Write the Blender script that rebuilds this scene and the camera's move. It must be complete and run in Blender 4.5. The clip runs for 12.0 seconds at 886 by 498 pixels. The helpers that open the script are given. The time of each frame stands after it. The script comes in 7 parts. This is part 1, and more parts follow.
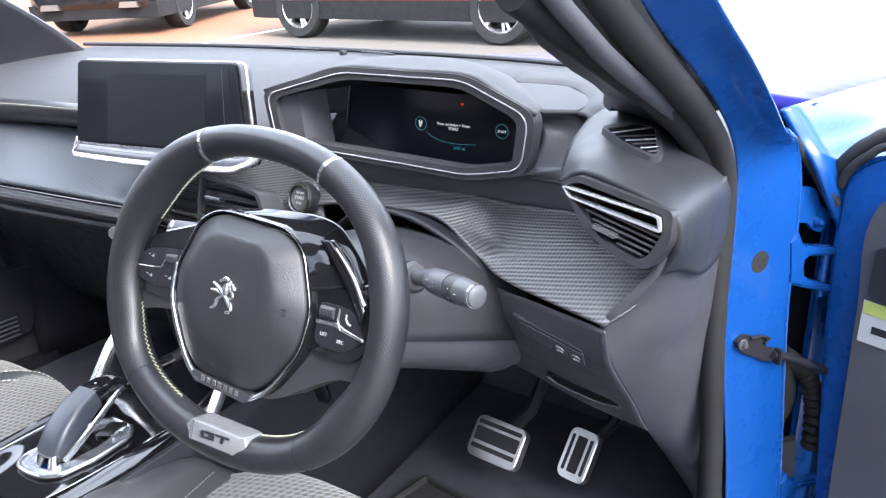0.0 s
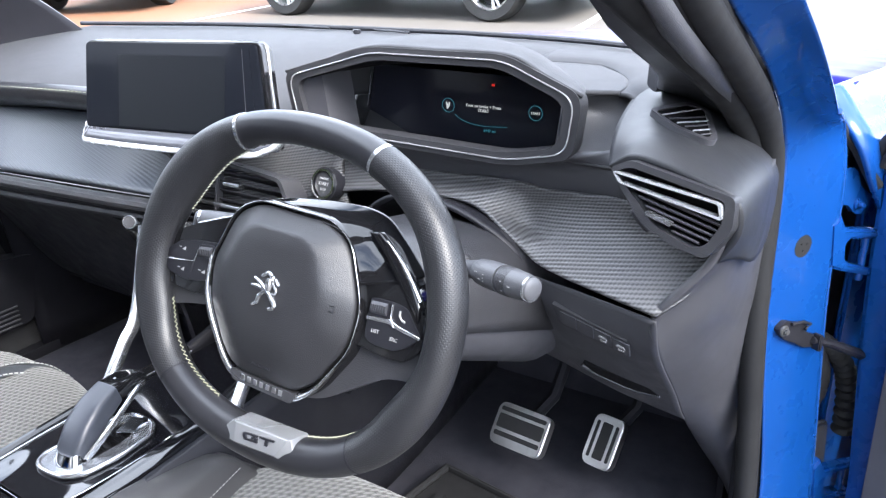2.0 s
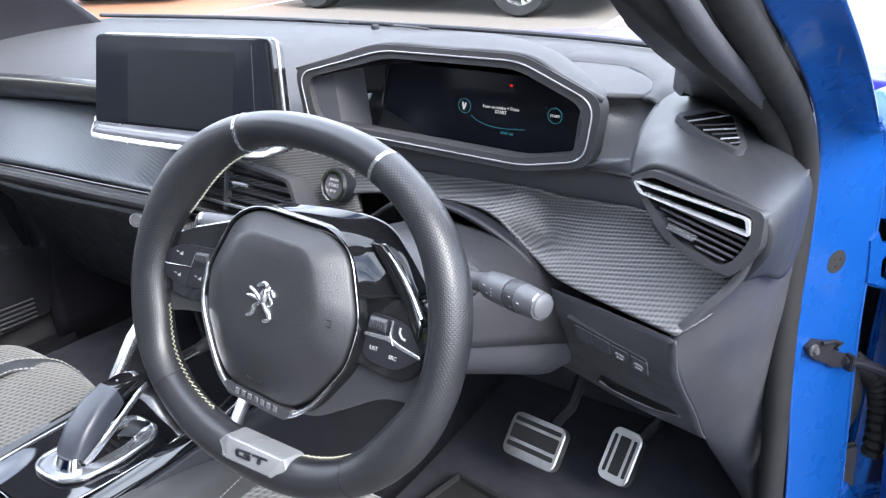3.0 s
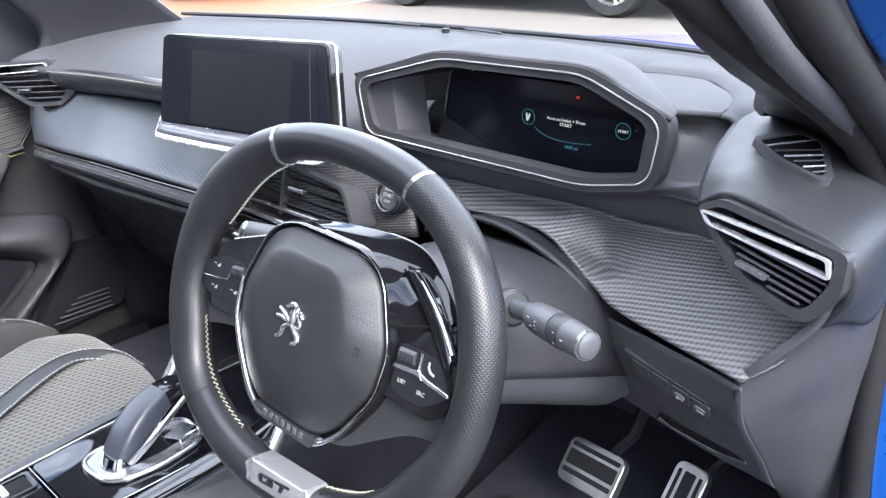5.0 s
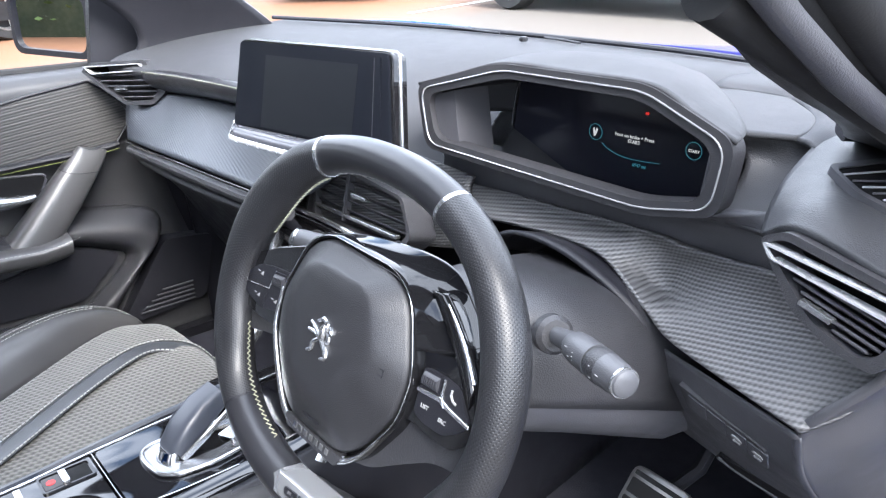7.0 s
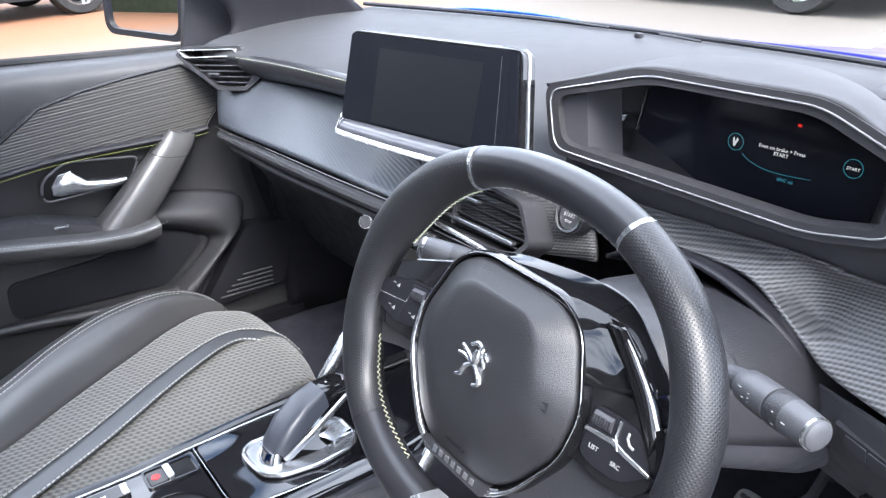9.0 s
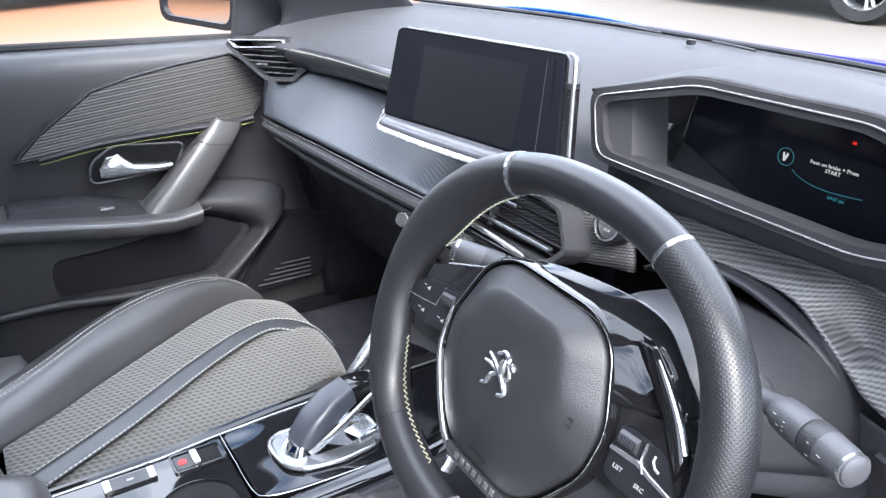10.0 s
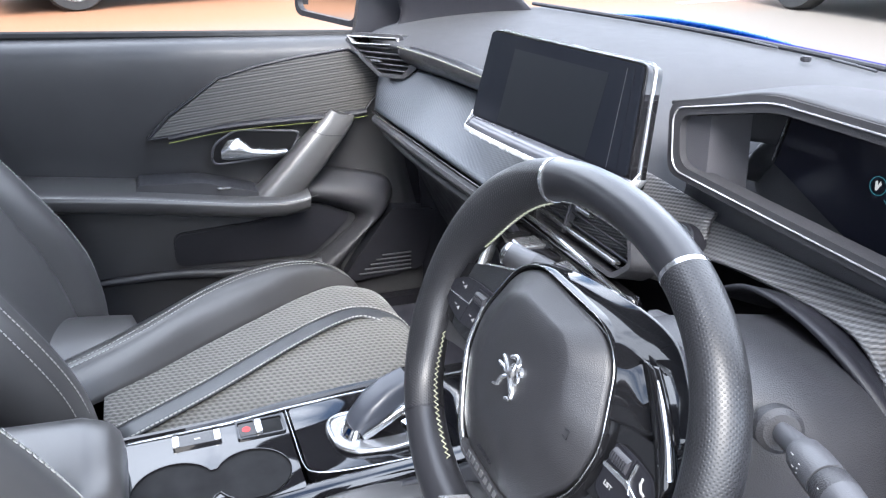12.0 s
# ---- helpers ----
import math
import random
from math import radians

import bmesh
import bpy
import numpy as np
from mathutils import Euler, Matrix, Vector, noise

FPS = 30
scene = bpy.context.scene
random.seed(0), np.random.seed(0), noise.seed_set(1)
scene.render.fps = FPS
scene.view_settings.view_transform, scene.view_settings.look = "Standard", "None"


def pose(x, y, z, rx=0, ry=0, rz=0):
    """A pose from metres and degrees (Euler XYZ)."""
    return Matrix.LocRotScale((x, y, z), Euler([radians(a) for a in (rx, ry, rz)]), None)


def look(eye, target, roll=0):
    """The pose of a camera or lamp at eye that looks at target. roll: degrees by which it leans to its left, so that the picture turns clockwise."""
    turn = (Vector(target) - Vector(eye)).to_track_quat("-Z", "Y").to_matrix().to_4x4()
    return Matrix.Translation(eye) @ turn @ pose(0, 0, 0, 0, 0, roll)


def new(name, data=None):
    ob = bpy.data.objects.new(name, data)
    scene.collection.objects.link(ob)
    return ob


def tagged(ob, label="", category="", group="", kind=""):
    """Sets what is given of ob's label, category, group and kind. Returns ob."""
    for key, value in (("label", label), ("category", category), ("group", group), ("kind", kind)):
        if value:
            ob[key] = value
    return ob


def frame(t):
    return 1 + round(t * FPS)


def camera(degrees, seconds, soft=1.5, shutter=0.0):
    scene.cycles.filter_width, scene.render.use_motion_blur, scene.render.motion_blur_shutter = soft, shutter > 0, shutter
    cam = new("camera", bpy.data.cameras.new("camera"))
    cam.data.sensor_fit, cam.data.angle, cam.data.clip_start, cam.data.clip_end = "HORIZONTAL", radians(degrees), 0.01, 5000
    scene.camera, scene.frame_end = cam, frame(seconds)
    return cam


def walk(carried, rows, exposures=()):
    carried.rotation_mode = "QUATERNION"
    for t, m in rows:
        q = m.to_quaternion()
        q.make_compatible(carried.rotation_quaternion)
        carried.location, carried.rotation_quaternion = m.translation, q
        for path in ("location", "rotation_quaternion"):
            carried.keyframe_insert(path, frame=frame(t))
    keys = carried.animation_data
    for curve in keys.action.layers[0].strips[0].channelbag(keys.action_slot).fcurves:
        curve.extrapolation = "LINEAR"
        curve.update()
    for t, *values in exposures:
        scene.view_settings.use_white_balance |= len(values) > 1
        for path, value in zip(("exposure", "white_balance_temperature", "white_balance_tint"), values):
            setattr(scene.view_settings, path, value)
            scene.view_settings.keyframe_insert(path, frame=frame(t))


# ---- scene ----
cam = camera(60.8, 12.0, soft=1.25)
PATH = [
    (0, (0.763, -0.375, 1.121), (-0.297, 1.169, 0.418), -1.6),
    (0.5, (0.749, -0.38, 1.121), (-0.29, 1.173, 0.408), -1.7),
    (1, (0.736, -0.388, 1.119), (-0.287, 1.169, 0.39), -1.9),
    (1.5, (0.719, -0.384, 1.122), (-0.296, 1.171, 0.378), -1.9),
    (2, (0.709, -0.377, 1.121), (-0.311, 1.168, 0.364), -1.8),
    (2.5, (0.706, -0.36, 1.121), (-0.336, 1.166, 0.357), -1.6),
    (3, (0.702, -0.343, 1.12), (-0.371, 1.16, 0.352), -1.4),
    (5, (0.699, -0.297, 1.123), (-0.54, 1.072, 0.355), -1.3),
    (5.5, (0.701, -0.291, 1.124), (-0.58, 1.042, 0.36), -1.3),
    (6, (0.702, -0.28, 1.123), (-0.624, 1.009, 0.363), -1.3),
    (6.5, (0.707, -0.265, 1.126), (-0.666, 0.976, 0.367), -1.3),
    (6.7, (0.712, -0.258, 1.125), (-0.679, 0.964, 0.369), -1.3),
    (8.5, (0.659, -0.277, 1.139), (-0.811, 0.827, 0.349), -1.4),
    (9, (0.64, -0.288, 1.136), (-0.838, 0.8, 0.342), -0.5),
    (9.5, (0.634, -0.288, 1.135), (-0.867, 0.764, 0.336), 0.3),
    (10, (0.636, -0.279, 1.138), (-0.899, 0.719, 0.334), 1.1),
    (10.5, (0.635, -0.271, 1.138), (-0.942, 0.658, 0.332), 1.5),
    (11, (0.642, -0.264, 1.14), (-0.977, 0.59, 0.334), 1.8),
    (11.5, (0.654, -0.248, 1.141), (-1.003, 0.528, 0.333), 1.8),
    (12, (0.67, -0.228, 1.139), (-1.024, 0.466, 0.335), 2.1),
]
walk(cam, [(t, look(eye, target, roll)) for t, eye, target, roll in PATH])

# ---- world and light ----
scene.view_settings.exposure = 2.52
SUN_ELEVATION, SUN_TURN = 42.0, 110.0   # degrees; the turn is clockwise from +y, seen from above
world = bpy.data.worlds.new("sky")
scene.world = world
world.use_nodes = True
wn, wl = world.node_tree.nodes, world.node_tree.links
sky = wn.new("ShaderNodeTexSky")
sky.sky_type = "NISHITA"
sky.sun_disc = False
sky.sun_elevation, sky.sun_rotation = radians(SUN_ELEVATION), radians(SUN_TURN)
# broken white cloud over the blue
wc = wn.new("ShaderNodeTexCoord")
wp = wn.new("ShaderNodeMapping")
wp.inputs["Scale"].default_value = (1.0, 1.0, 2.2)
wl.new(wc.outputs["Generated"], wp.inputs[0])
wz = wn.new("ShaderNodeTexNoise")
wz.inputs["Scale"].default_value, wz.inputs["Detail"].default_value, wz.inputs["Roughness"].default_value = 2.4, 6.0, 0.55
wl.new(wp.outputs[0], wz.inputs["Vector"])
wr = wn.new("ShaderNodeValToRGB")
wr.color_ramp.elements[0].position, wr.color_ramp.elements[1].position = 0.37, 0.50
wl.new(wz.outputs["Fac"], wr.inputs[0])
wm = wn.new("ShaderNodeMixRGB")
wl.new(wr.outputs[0], wm.inputs[0])
wl.new(sky.outputs[0], wm.inputs[1])
wm.inputs[2].default_value = (8.3, 9.2, 10.9, 1)
wl.new(wm.outputs[0], wn["Background"].inputs[0])
wn["Background"].inputs[1].default_value = 0.14

sun_data = bpy.data.lights.new("sun", "SUN")
sun_data.energy, sun_data.angle, sun_data.color = 1.5, radians(30.0), (1.0, 0.98, 0.96)
sun = new("sun", sun_data)
se, st = radians(SUN_ELEVATION), radians(SUN_TURN)
sun_way = Vector((math.sin(st) * math.cos(se), math.cos(st) * math.cos(se), math.sin(se)))
sun.matrix_world = look(sun_way * 40, (0, 0, 0))


# ---- materials ----
def material(name, base, rough=0.5, metal=0.0, coat=0.0, spec=0.5):
    m = bpy.data.materials.new(name)
    m.use_nodes = True
    b = m.node_tree.nodes["Principled BSDF"]
    b.inputs["Base Color"].default_value = (*base, 1)
    b.inputs["Roughness"].default_value = rough
    b.inputs["Metallic"].default_value = metal
    b.inputs["Coat Weight"].default_value = coat
    b.inputs["Coat Roughness"].default_value = 0.04
    b.inputs["Specular IOR Level"].default_value = spec
    return m, m.node_tree.nodes, m.node_tree.links, b


def coords(n, l, scale=(1, 1, 1), turn=(0, 0, 0)):
    c, p = n.new("ShaderNodeTexCoord"), n.new("ShaderNodeMapping")
    p.inputs["Scale"].default_value = scale
    p.inputs["Rotation"].default_value = [radians(a) for a in turn]
    l.new(c.outputs["Object"], p.inputs[0])
    return p.outputs[0]


def noise_node(n, l, at, scale, detail=3.0):
    t = n.new("ShaderNodeTexNoise")
    t.inputs["Scale"].default_value, t.inputs["Detail"].default_value = scale, detail
    l.new(at, t.inputs["Vector"])
    return t.outputs["Fac"]


def ramp(n, l, fac, low, high, a=0.3, b=0.7):
    r = n.new("ShaderNodeValToRGB")
    r.color_ramp.elements[0].position, r.color_ramp.elements[1].position = a, b
    r.color_ramp.elements[0].color, r.color_ramp.elements[1].color = (*low, 1), (*high, 1)
    l.new(fac, r.inputs[0])
    return r.outputs[0]


def grey(v):
    return (v, v, v)


def relief(n, l, b, height, strength, distance=0.001):
    u = n.new("ShaderNodeBump")
    u.inputs["Strength"].default_value, u.inputs["Distance"].default_value = strength, distance
    l.new(height, u.inputs["Height"])
    l.new(u.outputs[0], b.inputs["Normal"])


def grained(name, low, high, rough=(0.45, 0.65), grain=900.0, strength=0.25, blotch=9.0, coat=0.0, metal=0.0, spec=0.5, cells=True):
    """A moulded or soft-touch surface: fine leather-like grain, and a wide unevenness in colour and gloss."""
    m, n, l, b = material(name, low, 0.5, metal, coat, spec)
    at = coords(n, l)
    wide = noise_node(n, l, at, blotch, 4)
    l.new(ramp(n, l, wide, low, high), b.inputs["Base Color"])
    l.new(ramp(n, l, noise_node(n, l, at, blotch * 5, 5), grey(rough[0]), grey(rough[1])), b.inputs["Roughness"])
    if strength <= 0.04:
        return m
    if cells:
        v = n.new("ShaderNodeTexVoronoi")
        v.inputs["Scale"].default_value = grain
        l.new(at, v.inputs["Vector"])
        relief(n, l, b, v.outputs["Distance"], strength, 0.0006)
    else:
        relief(n, l, b, noise_node(n, l, at, grain, 2), strength, 0.0005)
    return m


def ribbed(name, low, high, pitch, turn, rough=0.42, wobble=0.0, depth=0.45):
    """The woven, carbon-like trim: fine slanting ribs broken by a second direction."""
    m, n, l, b = material(name, low, rough)
    at = coords(n, l, (1, 1, 1), turn)
    w = n.new("ShaderNodeTexWave")
    w.wave_type, w.bands_direction, w.wave_profile = "BANDS", "Z", "TRI"
    w.inputs["Scale"].default_value = 0.314 / pitch / 1.0
    w.inputs["Distortion"].default_value = wobble
    l.new(at, w.inputs["Vector"])
    at2 = coords(n, l, (1, 1, 1), (turn[0], turn[1] + 58, turn[2]))
    w2 = n.new("ShaderNodeTexWave")
    w2.wave_type, w2.bands_direction, w2.wave_profile = "BANDS", "Z", "TRI"
    w2.inputs["Scale"].default_value = 0.314 / pitch * 0.9
    l.new(at2, w2.inputs["Vector"])
    mix = n.new("ShaderNodeMath")
    mix.operation = "MULTIPLY_ADD"
    mix.inputs[1].default_value = 0.46
    l.new(w2.outputs["Fac"], mix.inputs[0])
    l.new(w.outputs["Fac"], mix.inputs[2])
    l.new(ramp(n, l, mix.outputs[0], low, high, 0.25, 1.15), b.inputs["Base Color"])
    relief(n, l, b, mix.outputs[0], depth, 0.0010)
    return m


def perforated(name, low, high, pitch=0.0018):
    """Leather with rows of small pricked holes, laid out along and round the rim by its own map."""
    m, n, l, b = material(name, low, 0.42)
    at = coords(n, l)
    c, p = n.new("ShaderNodeTexCoord"), n.new("ShaderNodeMapping")
    p.inputs["Rotation"].default_value = (0, 0, radians(45))
    l.new(c.outputs["UV"], p.inputs[0])
    v = n.new("ShaderNodeTexVoronoi")
    v.voronoi_dimensions = "2D"
    v.inputs["Scale"].default_value, v.inputs["Randomness"].default_value = 1 / pitch, 0.06
    l.new(p.outputs[0], v.inputs["Vector"])
    hole = ramp(n, l, v.outputs["Distance"], grey(0.0), grey(1.0), 0.20, 0.32)
    mix = n.new("ShaderNodeMixRGB")
    mix.blend_type = "MULTIPLY"
    mix.inputs[0].default_value = 0.6
    l.new(ramp(n, l, noise_node(n, l, at, 14, 4), low, high), mix.inputs[1])
    l.new(hole, mix.inputs[2])
    l.new(mix.outputs[0], b.inputs["Base Color"])
    l.new(ramp(n, l, noise_node(n, l, at, 40, 5), grey(0.32), grey(0.44)), b.inputs["Roughness"])
    relief(n, l, b, hole, 0.35, 0.0005)
    return m


def woven(name, low, high, pitch=0.011):
    """Knitted seat cloth with a raised triangular pattern."""
    m, n, l, b = material(name, low, 0.85)
    b.inputs["Sheen Weight"].default_value = 0.25
    at = coords(n, l)
    waves = []
    for turn in (0, 60, 120):
        w = n.new("ShaderNodeTexWave")
        w.wave_type, w.bands_direction, w.wave_profile = "BANDS", "X", "TRI"
        w.inputs["Scale"].default_value = 0.314 / pitch
        l.new(coords(n, l, (1, 1, 1), (0, 0, turn + 8)), w.inputs["Vector"])
        waves.append(w.outputs["Fac"])
    a, c = n.new("ShaderNodeMath"), n.new("ShaderNodeMath")
    a.operation, c.operation = "MULTIPLY", "MULTIPLY_ADD"
    l.new(waves[0], a.inputs[0]), l.new(waves[1], a.inputs[1])
    l.new(waves[2], c.inputs[0]), l.new(a.outputs[0], c.inputs[2])
    c.inputs[1].default_value = 0.45
    thread = noise_node(n, l, at, 1600, 2)
    d = n.new("ShaderNodeMath")
    d.operation = "MULTIPLY_ADD"
    d.inputs[1].default_value = 0.25
    l.new(thread, d.inputs[0]), l.new(c.outputs[0], d.inputs[2])
    l.new(ramp(n, l, d.outputs[0], low, high, 0.15, 0.85), b.inputs["Base Color"])
    relief(n, l, b, d.outputs[0], 0.9, 0.0015)
    return m


def emitting(name, colour, strength):
    m, n, l, b = material(name, (0.01, 0.01, 0.01), 0.4)
    b.inputs["Emission Color"].default_value = (*colour, 1)
    b.inputs["Emission Strength"].default_value = strength
    return m


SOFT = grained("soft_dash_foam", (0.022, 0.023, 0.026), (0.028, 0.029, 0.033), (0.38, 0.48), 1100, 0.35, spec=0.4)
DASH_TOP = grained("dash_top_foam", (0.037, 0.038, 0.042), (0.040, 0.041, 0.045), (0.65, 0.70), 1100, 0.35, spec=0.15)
PLASTIC = grained("charcoal_plastic", (0.041, 0.041, 0.047), (0.052, 0.052, 0.059), (0.32, 0.44), 1200, 0.25)
DARK = grained("black_plastic", (0.009, 0.009, 0.012), (0.013, 0.013, 0.017), (0.40, 0.55), 1400, 0.25, spec=0.35)
STALK_GREY = grained("stalk_grey", (0.055, 0.056, 0.062), (0.068, 0.069, 0.076), (0.38, 0.46), 1200, 0.15)
BEZEL = grained("bezel_grey", (0.026, 0.026, 0.029), (0.033, 0.033, 0.037), (0.55, 0.65), 1200, 0.2, spec=0.22)
DARK_TRIM = grained("dark_grey_trim", (0.025, 0.025, 0.028), (0.032, 0.032, 0.036), (0.36, 0.48), 1000, 0.4)
DOOR_SKIN = grained("dark_door_skin", (0.029, 0.029, 0.031), (0.037, 0.037, 0.039), (0.36, 0.46), 1000, 0.3, spec=0.45)
# For parts in deep shade: the shade and its navy haze are in the colour.
SHADE_BLACK = grained("shade_navy_black", (0.007, 0.007, 0.010), (0.010, 0.010, 0.014), (0.45, 0.6), 1200, 0.15, spec=0.3)
BAND_LEATHER = grained("blue_grey_leather", (0.046, 0.049, 0.055), (0.056, 0.060, 0.066), (0.32, 0.42), 1300, 0.1, 10)
# Near-black for ducts, gaps and recesses, with their shade put into the colour.
PIT = grained("recess_shade_black", (0.003, 0.003, 0.0035), (0.005, 0.005, 0.006), (0.5, 0.7), 900, 0.1, spec=0.15)
GREY_KNOB = grained("smooth_grey_leather", (0.030, 0.034, 0.044), (0.038, 0.042, 0.054), (0.34, 0.42), 900, 0.08, 8)
SEAT_LEATHER = grained("seat_leather", (0.041, 0.040, 0.041), (0.049, 0.048, 0.049), (0.29, 0.34), 1300, 0.05, 10, spec=0.6)
LEATHER = grained("black_leather", (0.011, 0.011, 0.013), (0.017, 0.017, 0.020), (0.28, 0.38), 1800, 0.12, 12)
PERFORATED = perforated("perforated_leather", (0.011, 0.011, 0.013), (0.018, 0.018, 0.020))
PAD = grained("airbag_cover_grain", (0.018, 0.018, 0.020), (0.024, 0.024, 0.027), (0.30, 0.40), 1700, 0.25)
CLOTH = woven("grey_seat_cloth", (0.024, 0.024, 0.023), (0.105, 0.102, 0.094), 0.0075)
CARBON = ribbed("carbon_weave_trim", (0.024, 0.024, 0.026), (0.086, 0.086, 0.090), 0.0029, (0, 10, 0), 0.45)
CARBON_FLAT = ribbed("carbon_weave_fascia", (0.020, 0.024, 0.031), (0.028, 0.033, 0.042), 0.0032, (20, -12, 0), 0.40, depth=0.22)
CARBON_DOOR = ribbed("ribbed_door_trim", (0.018, 0.018, 0.018), (0.058, 0.056, 0.054), 0.0046, (-7, 0, 0), 0.4)
GLOSS = grained("piano_black", (0.006, 0.006, 0.007), (0.008, 0.008, 0.009), (0.03, 0.05), 30, 0.01, 6, 0.0, cells=False)
DECK, dn, dl, db = material("piano_black_deck", (0.004, 0.004, 0.005), 0.04, spec=0.85)
relief(dn, dl, db, noise_node(dn, dl, coords(dn, dl, (1.0, 0.6, 1.0)), 6, 1.0), 1.0, 0.022)
CHROME = grained("chrome", (0.62, 0.63, 0.65), (0.7, 0.71, 0.73), (0.07, 0.10), 60, 0.0, 14, 0, 1.0, cells=False)
SATIN = grained("satin_silver", (0.42, 0.43, 0.45), (0.48, 0.49, 0.51), (0.20, 0.26), 2500, 0.02, 20, 0, 0.9, cells=False)
SILVER = grained("silver_paint", (0.40, 0.41, 0.43), (0.46, 0.47, 0.49), (0.22, 0.3), 2500, 0.02, 20, 0, 0.35, cells=False)
TRIM_SILVER = grained("trim_silver", (0.42, 0.425, 0.44), (0.47, 0.475, 0.49), (0.2, 0.26), 2500, 0.01, 20, 0, 0.7, cells=False)
STEEL = grained("brushed_steel", (0.58, 0.57, 0.56), (0.72, 0.71, 0.70), (0.28, 0.36), 2500, 0.03, 60, 0, 1.0, cells=False)
GREY_LIP = grained("gloss_grey_paint", (0.055, 0.058, 0.07), (0.065, 0.068, 0.08), (0.14, 0.2), 2500, 0.01, 20, 0, 0.0, cells=False)
RUBBER = grained("black_rubber", (0.014, 0.014, 0.015), (0.021, 0.021, 0.022), (0.55, 0.75), 900, 0.2, spec=0.2, cells=False)
# Black carpet, lightened and blued to carry the veiling glare over the footwell.
CARPET = grained("haze_lifted_black_carpet", (0.032, 0.032, 0.040), (0.046, 0.046, 0.056), (0.9, 1.0), 700, 0.8, 30, spec=0.05, cells=False)
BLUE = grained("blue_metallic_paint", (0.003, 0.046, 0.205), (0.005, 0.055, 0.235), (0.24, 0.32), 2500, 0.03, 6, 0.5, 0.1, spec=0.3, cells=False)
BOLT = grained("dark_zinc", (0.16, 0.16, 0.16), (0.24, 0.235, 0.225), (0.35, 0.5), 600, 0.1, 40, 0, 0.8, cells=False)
# The body blue again for the bonnet, darker, without coat and hardly glossy.
BONNET = grained("darker_body_blue", (0.008, 0.010, 0.11), (0.016, 0.014, 0.15), (0.30, 0.4), 2500, 0.03, 6, 0.0, 0.0, spec=0.08, cells=False)
BLUE_DULL = grained("blue_primer_paint", (0.004, 0.10, 0.50), (0.01, 0.14, 0.56), (0.3, 0.42), 900, 0.06, 12, 0.3, cells=False)
SCREEN = grained("dark_display_glass", (0.006, 0.007, 0.010), (0.008, 0.009, 0.012), (0.06, 0.10), 60, 0.01, 18, 0.0, spec=0.06, cells=False)
DISPLAY = grained("navy_display", (0.0150, 0.0160, 0.0240), (0.0165, 0.0175, 0.0260), (0.10, 0.16), 60, 0.01, 8, 0.0, spec=0.45, cells=False)
PANEL_OFF = grained("display_panel", (0.006, 0.007, 0.009), (0.007, 0.008, 0.010), (0.30, 0.36), 60, 0.01, 6, spec=0.07, cells=False)
THREAD = grained("pale_green_thread", (0.24, 0.24, 0.16), (0.33, 0.33, 0.25), (0.7, 0.8), 900, 0.2, cells=False)
THREAD_GREY = grained("grey_thread", (0.26, 0.26, 0.25), (0.34, 0.34, 0.33), (0.7, 0.8), 900, 0.2, cells=False)
PRINT = grained("white_print", (0.26, 0.26, 0.26), (0.31, 0.31, 0.31), (0.5, 0.6), 900, 0.05, cells=False)
LIT_WHITE = emitting("lit_white", (0.9, 0.95, 1.0), 0.12)
LIT_TEAL = emitting("lit_teal", (0.05, 0.40, 0.55), 0.085)
LIT_RED = emitting("lit_red", (1.0, 0.03, 0.02), 0.12)
RED_PRINT = grained("red_print", (0.6, 0.01, 0.01), (0.66, 0.02, 0.02), (0.4, 0.5), 900, 0.05, cells=False)


# ---- mesh helpers ----
BASE = {}


def mesh_object(name, bm, mat, smooth=35.0):
    bmesh.ops.recalc_face_normals(bm, faces=bm.faces)
    me = bpy.data.meshes.new(name)
    bm.to_mesh(me)
    bm.free()
    me.materials.append(mat)
    if smooth:
        me.polygons.foreach_set("use_smooth", [True] * len(me.polygons))
        me.set_sharp_from_angle(angle=radians(smooth))
    return new(name, me)


def thing(name, at, label, category, group="", kind=""):
    e = new(name)
    e.empty_display_size = 0.05
    e.location = at
    BASE[e.name] = Vector(at)
    return tagged(e, label, category, group, kind)


def part(name, bm, mat, parent, label="", smooth=35.0, thick=0.0):
    ob = mesh_object(name, bm, mat, smooth)
    ob.parent = parent
    if parent.name in BASE:
        ob.matrix_parent_inverse = Matrix.Translation(-BASE[parent.name])
    if thick:
        s = ob.modifiers.new("thickness", "SOLIDIFY")
        s.thickness, s.offset = thick, -1.0
    return tagged(ob, label) if label else ob


def spline(points, n, closed=False):
    """n points evenly spread in parameter along a Catmull-Rom curve through the given ones."""
    p = [Vector(q) for q in points]
    k = len(p)
    out = []
    spans = k if closed else k - 1
    for i in range(n):
        u = i * spans / (n if closed else n - 1)
        j = min(int(u), spans - 1)
        f = u - j
        if closed:
            a, b, c, d = p[(j - 1) % k], p[j % k], p[(j + 1) % k], p[(j + 2) % k]
        else:
            b, c = p[j], p[j + 1]
            a = p[j - 1] if j else 2 * b - c
            d = p[j + 2] if j + 2 < k else 2 * c - b
        out.append(0.5 * (2 * b + (c - a) * f + (2 * a - 5 * b + 4 * c - d) * f * f + (3 * b - a - 3 * c + d) * f ** 3))
    return out


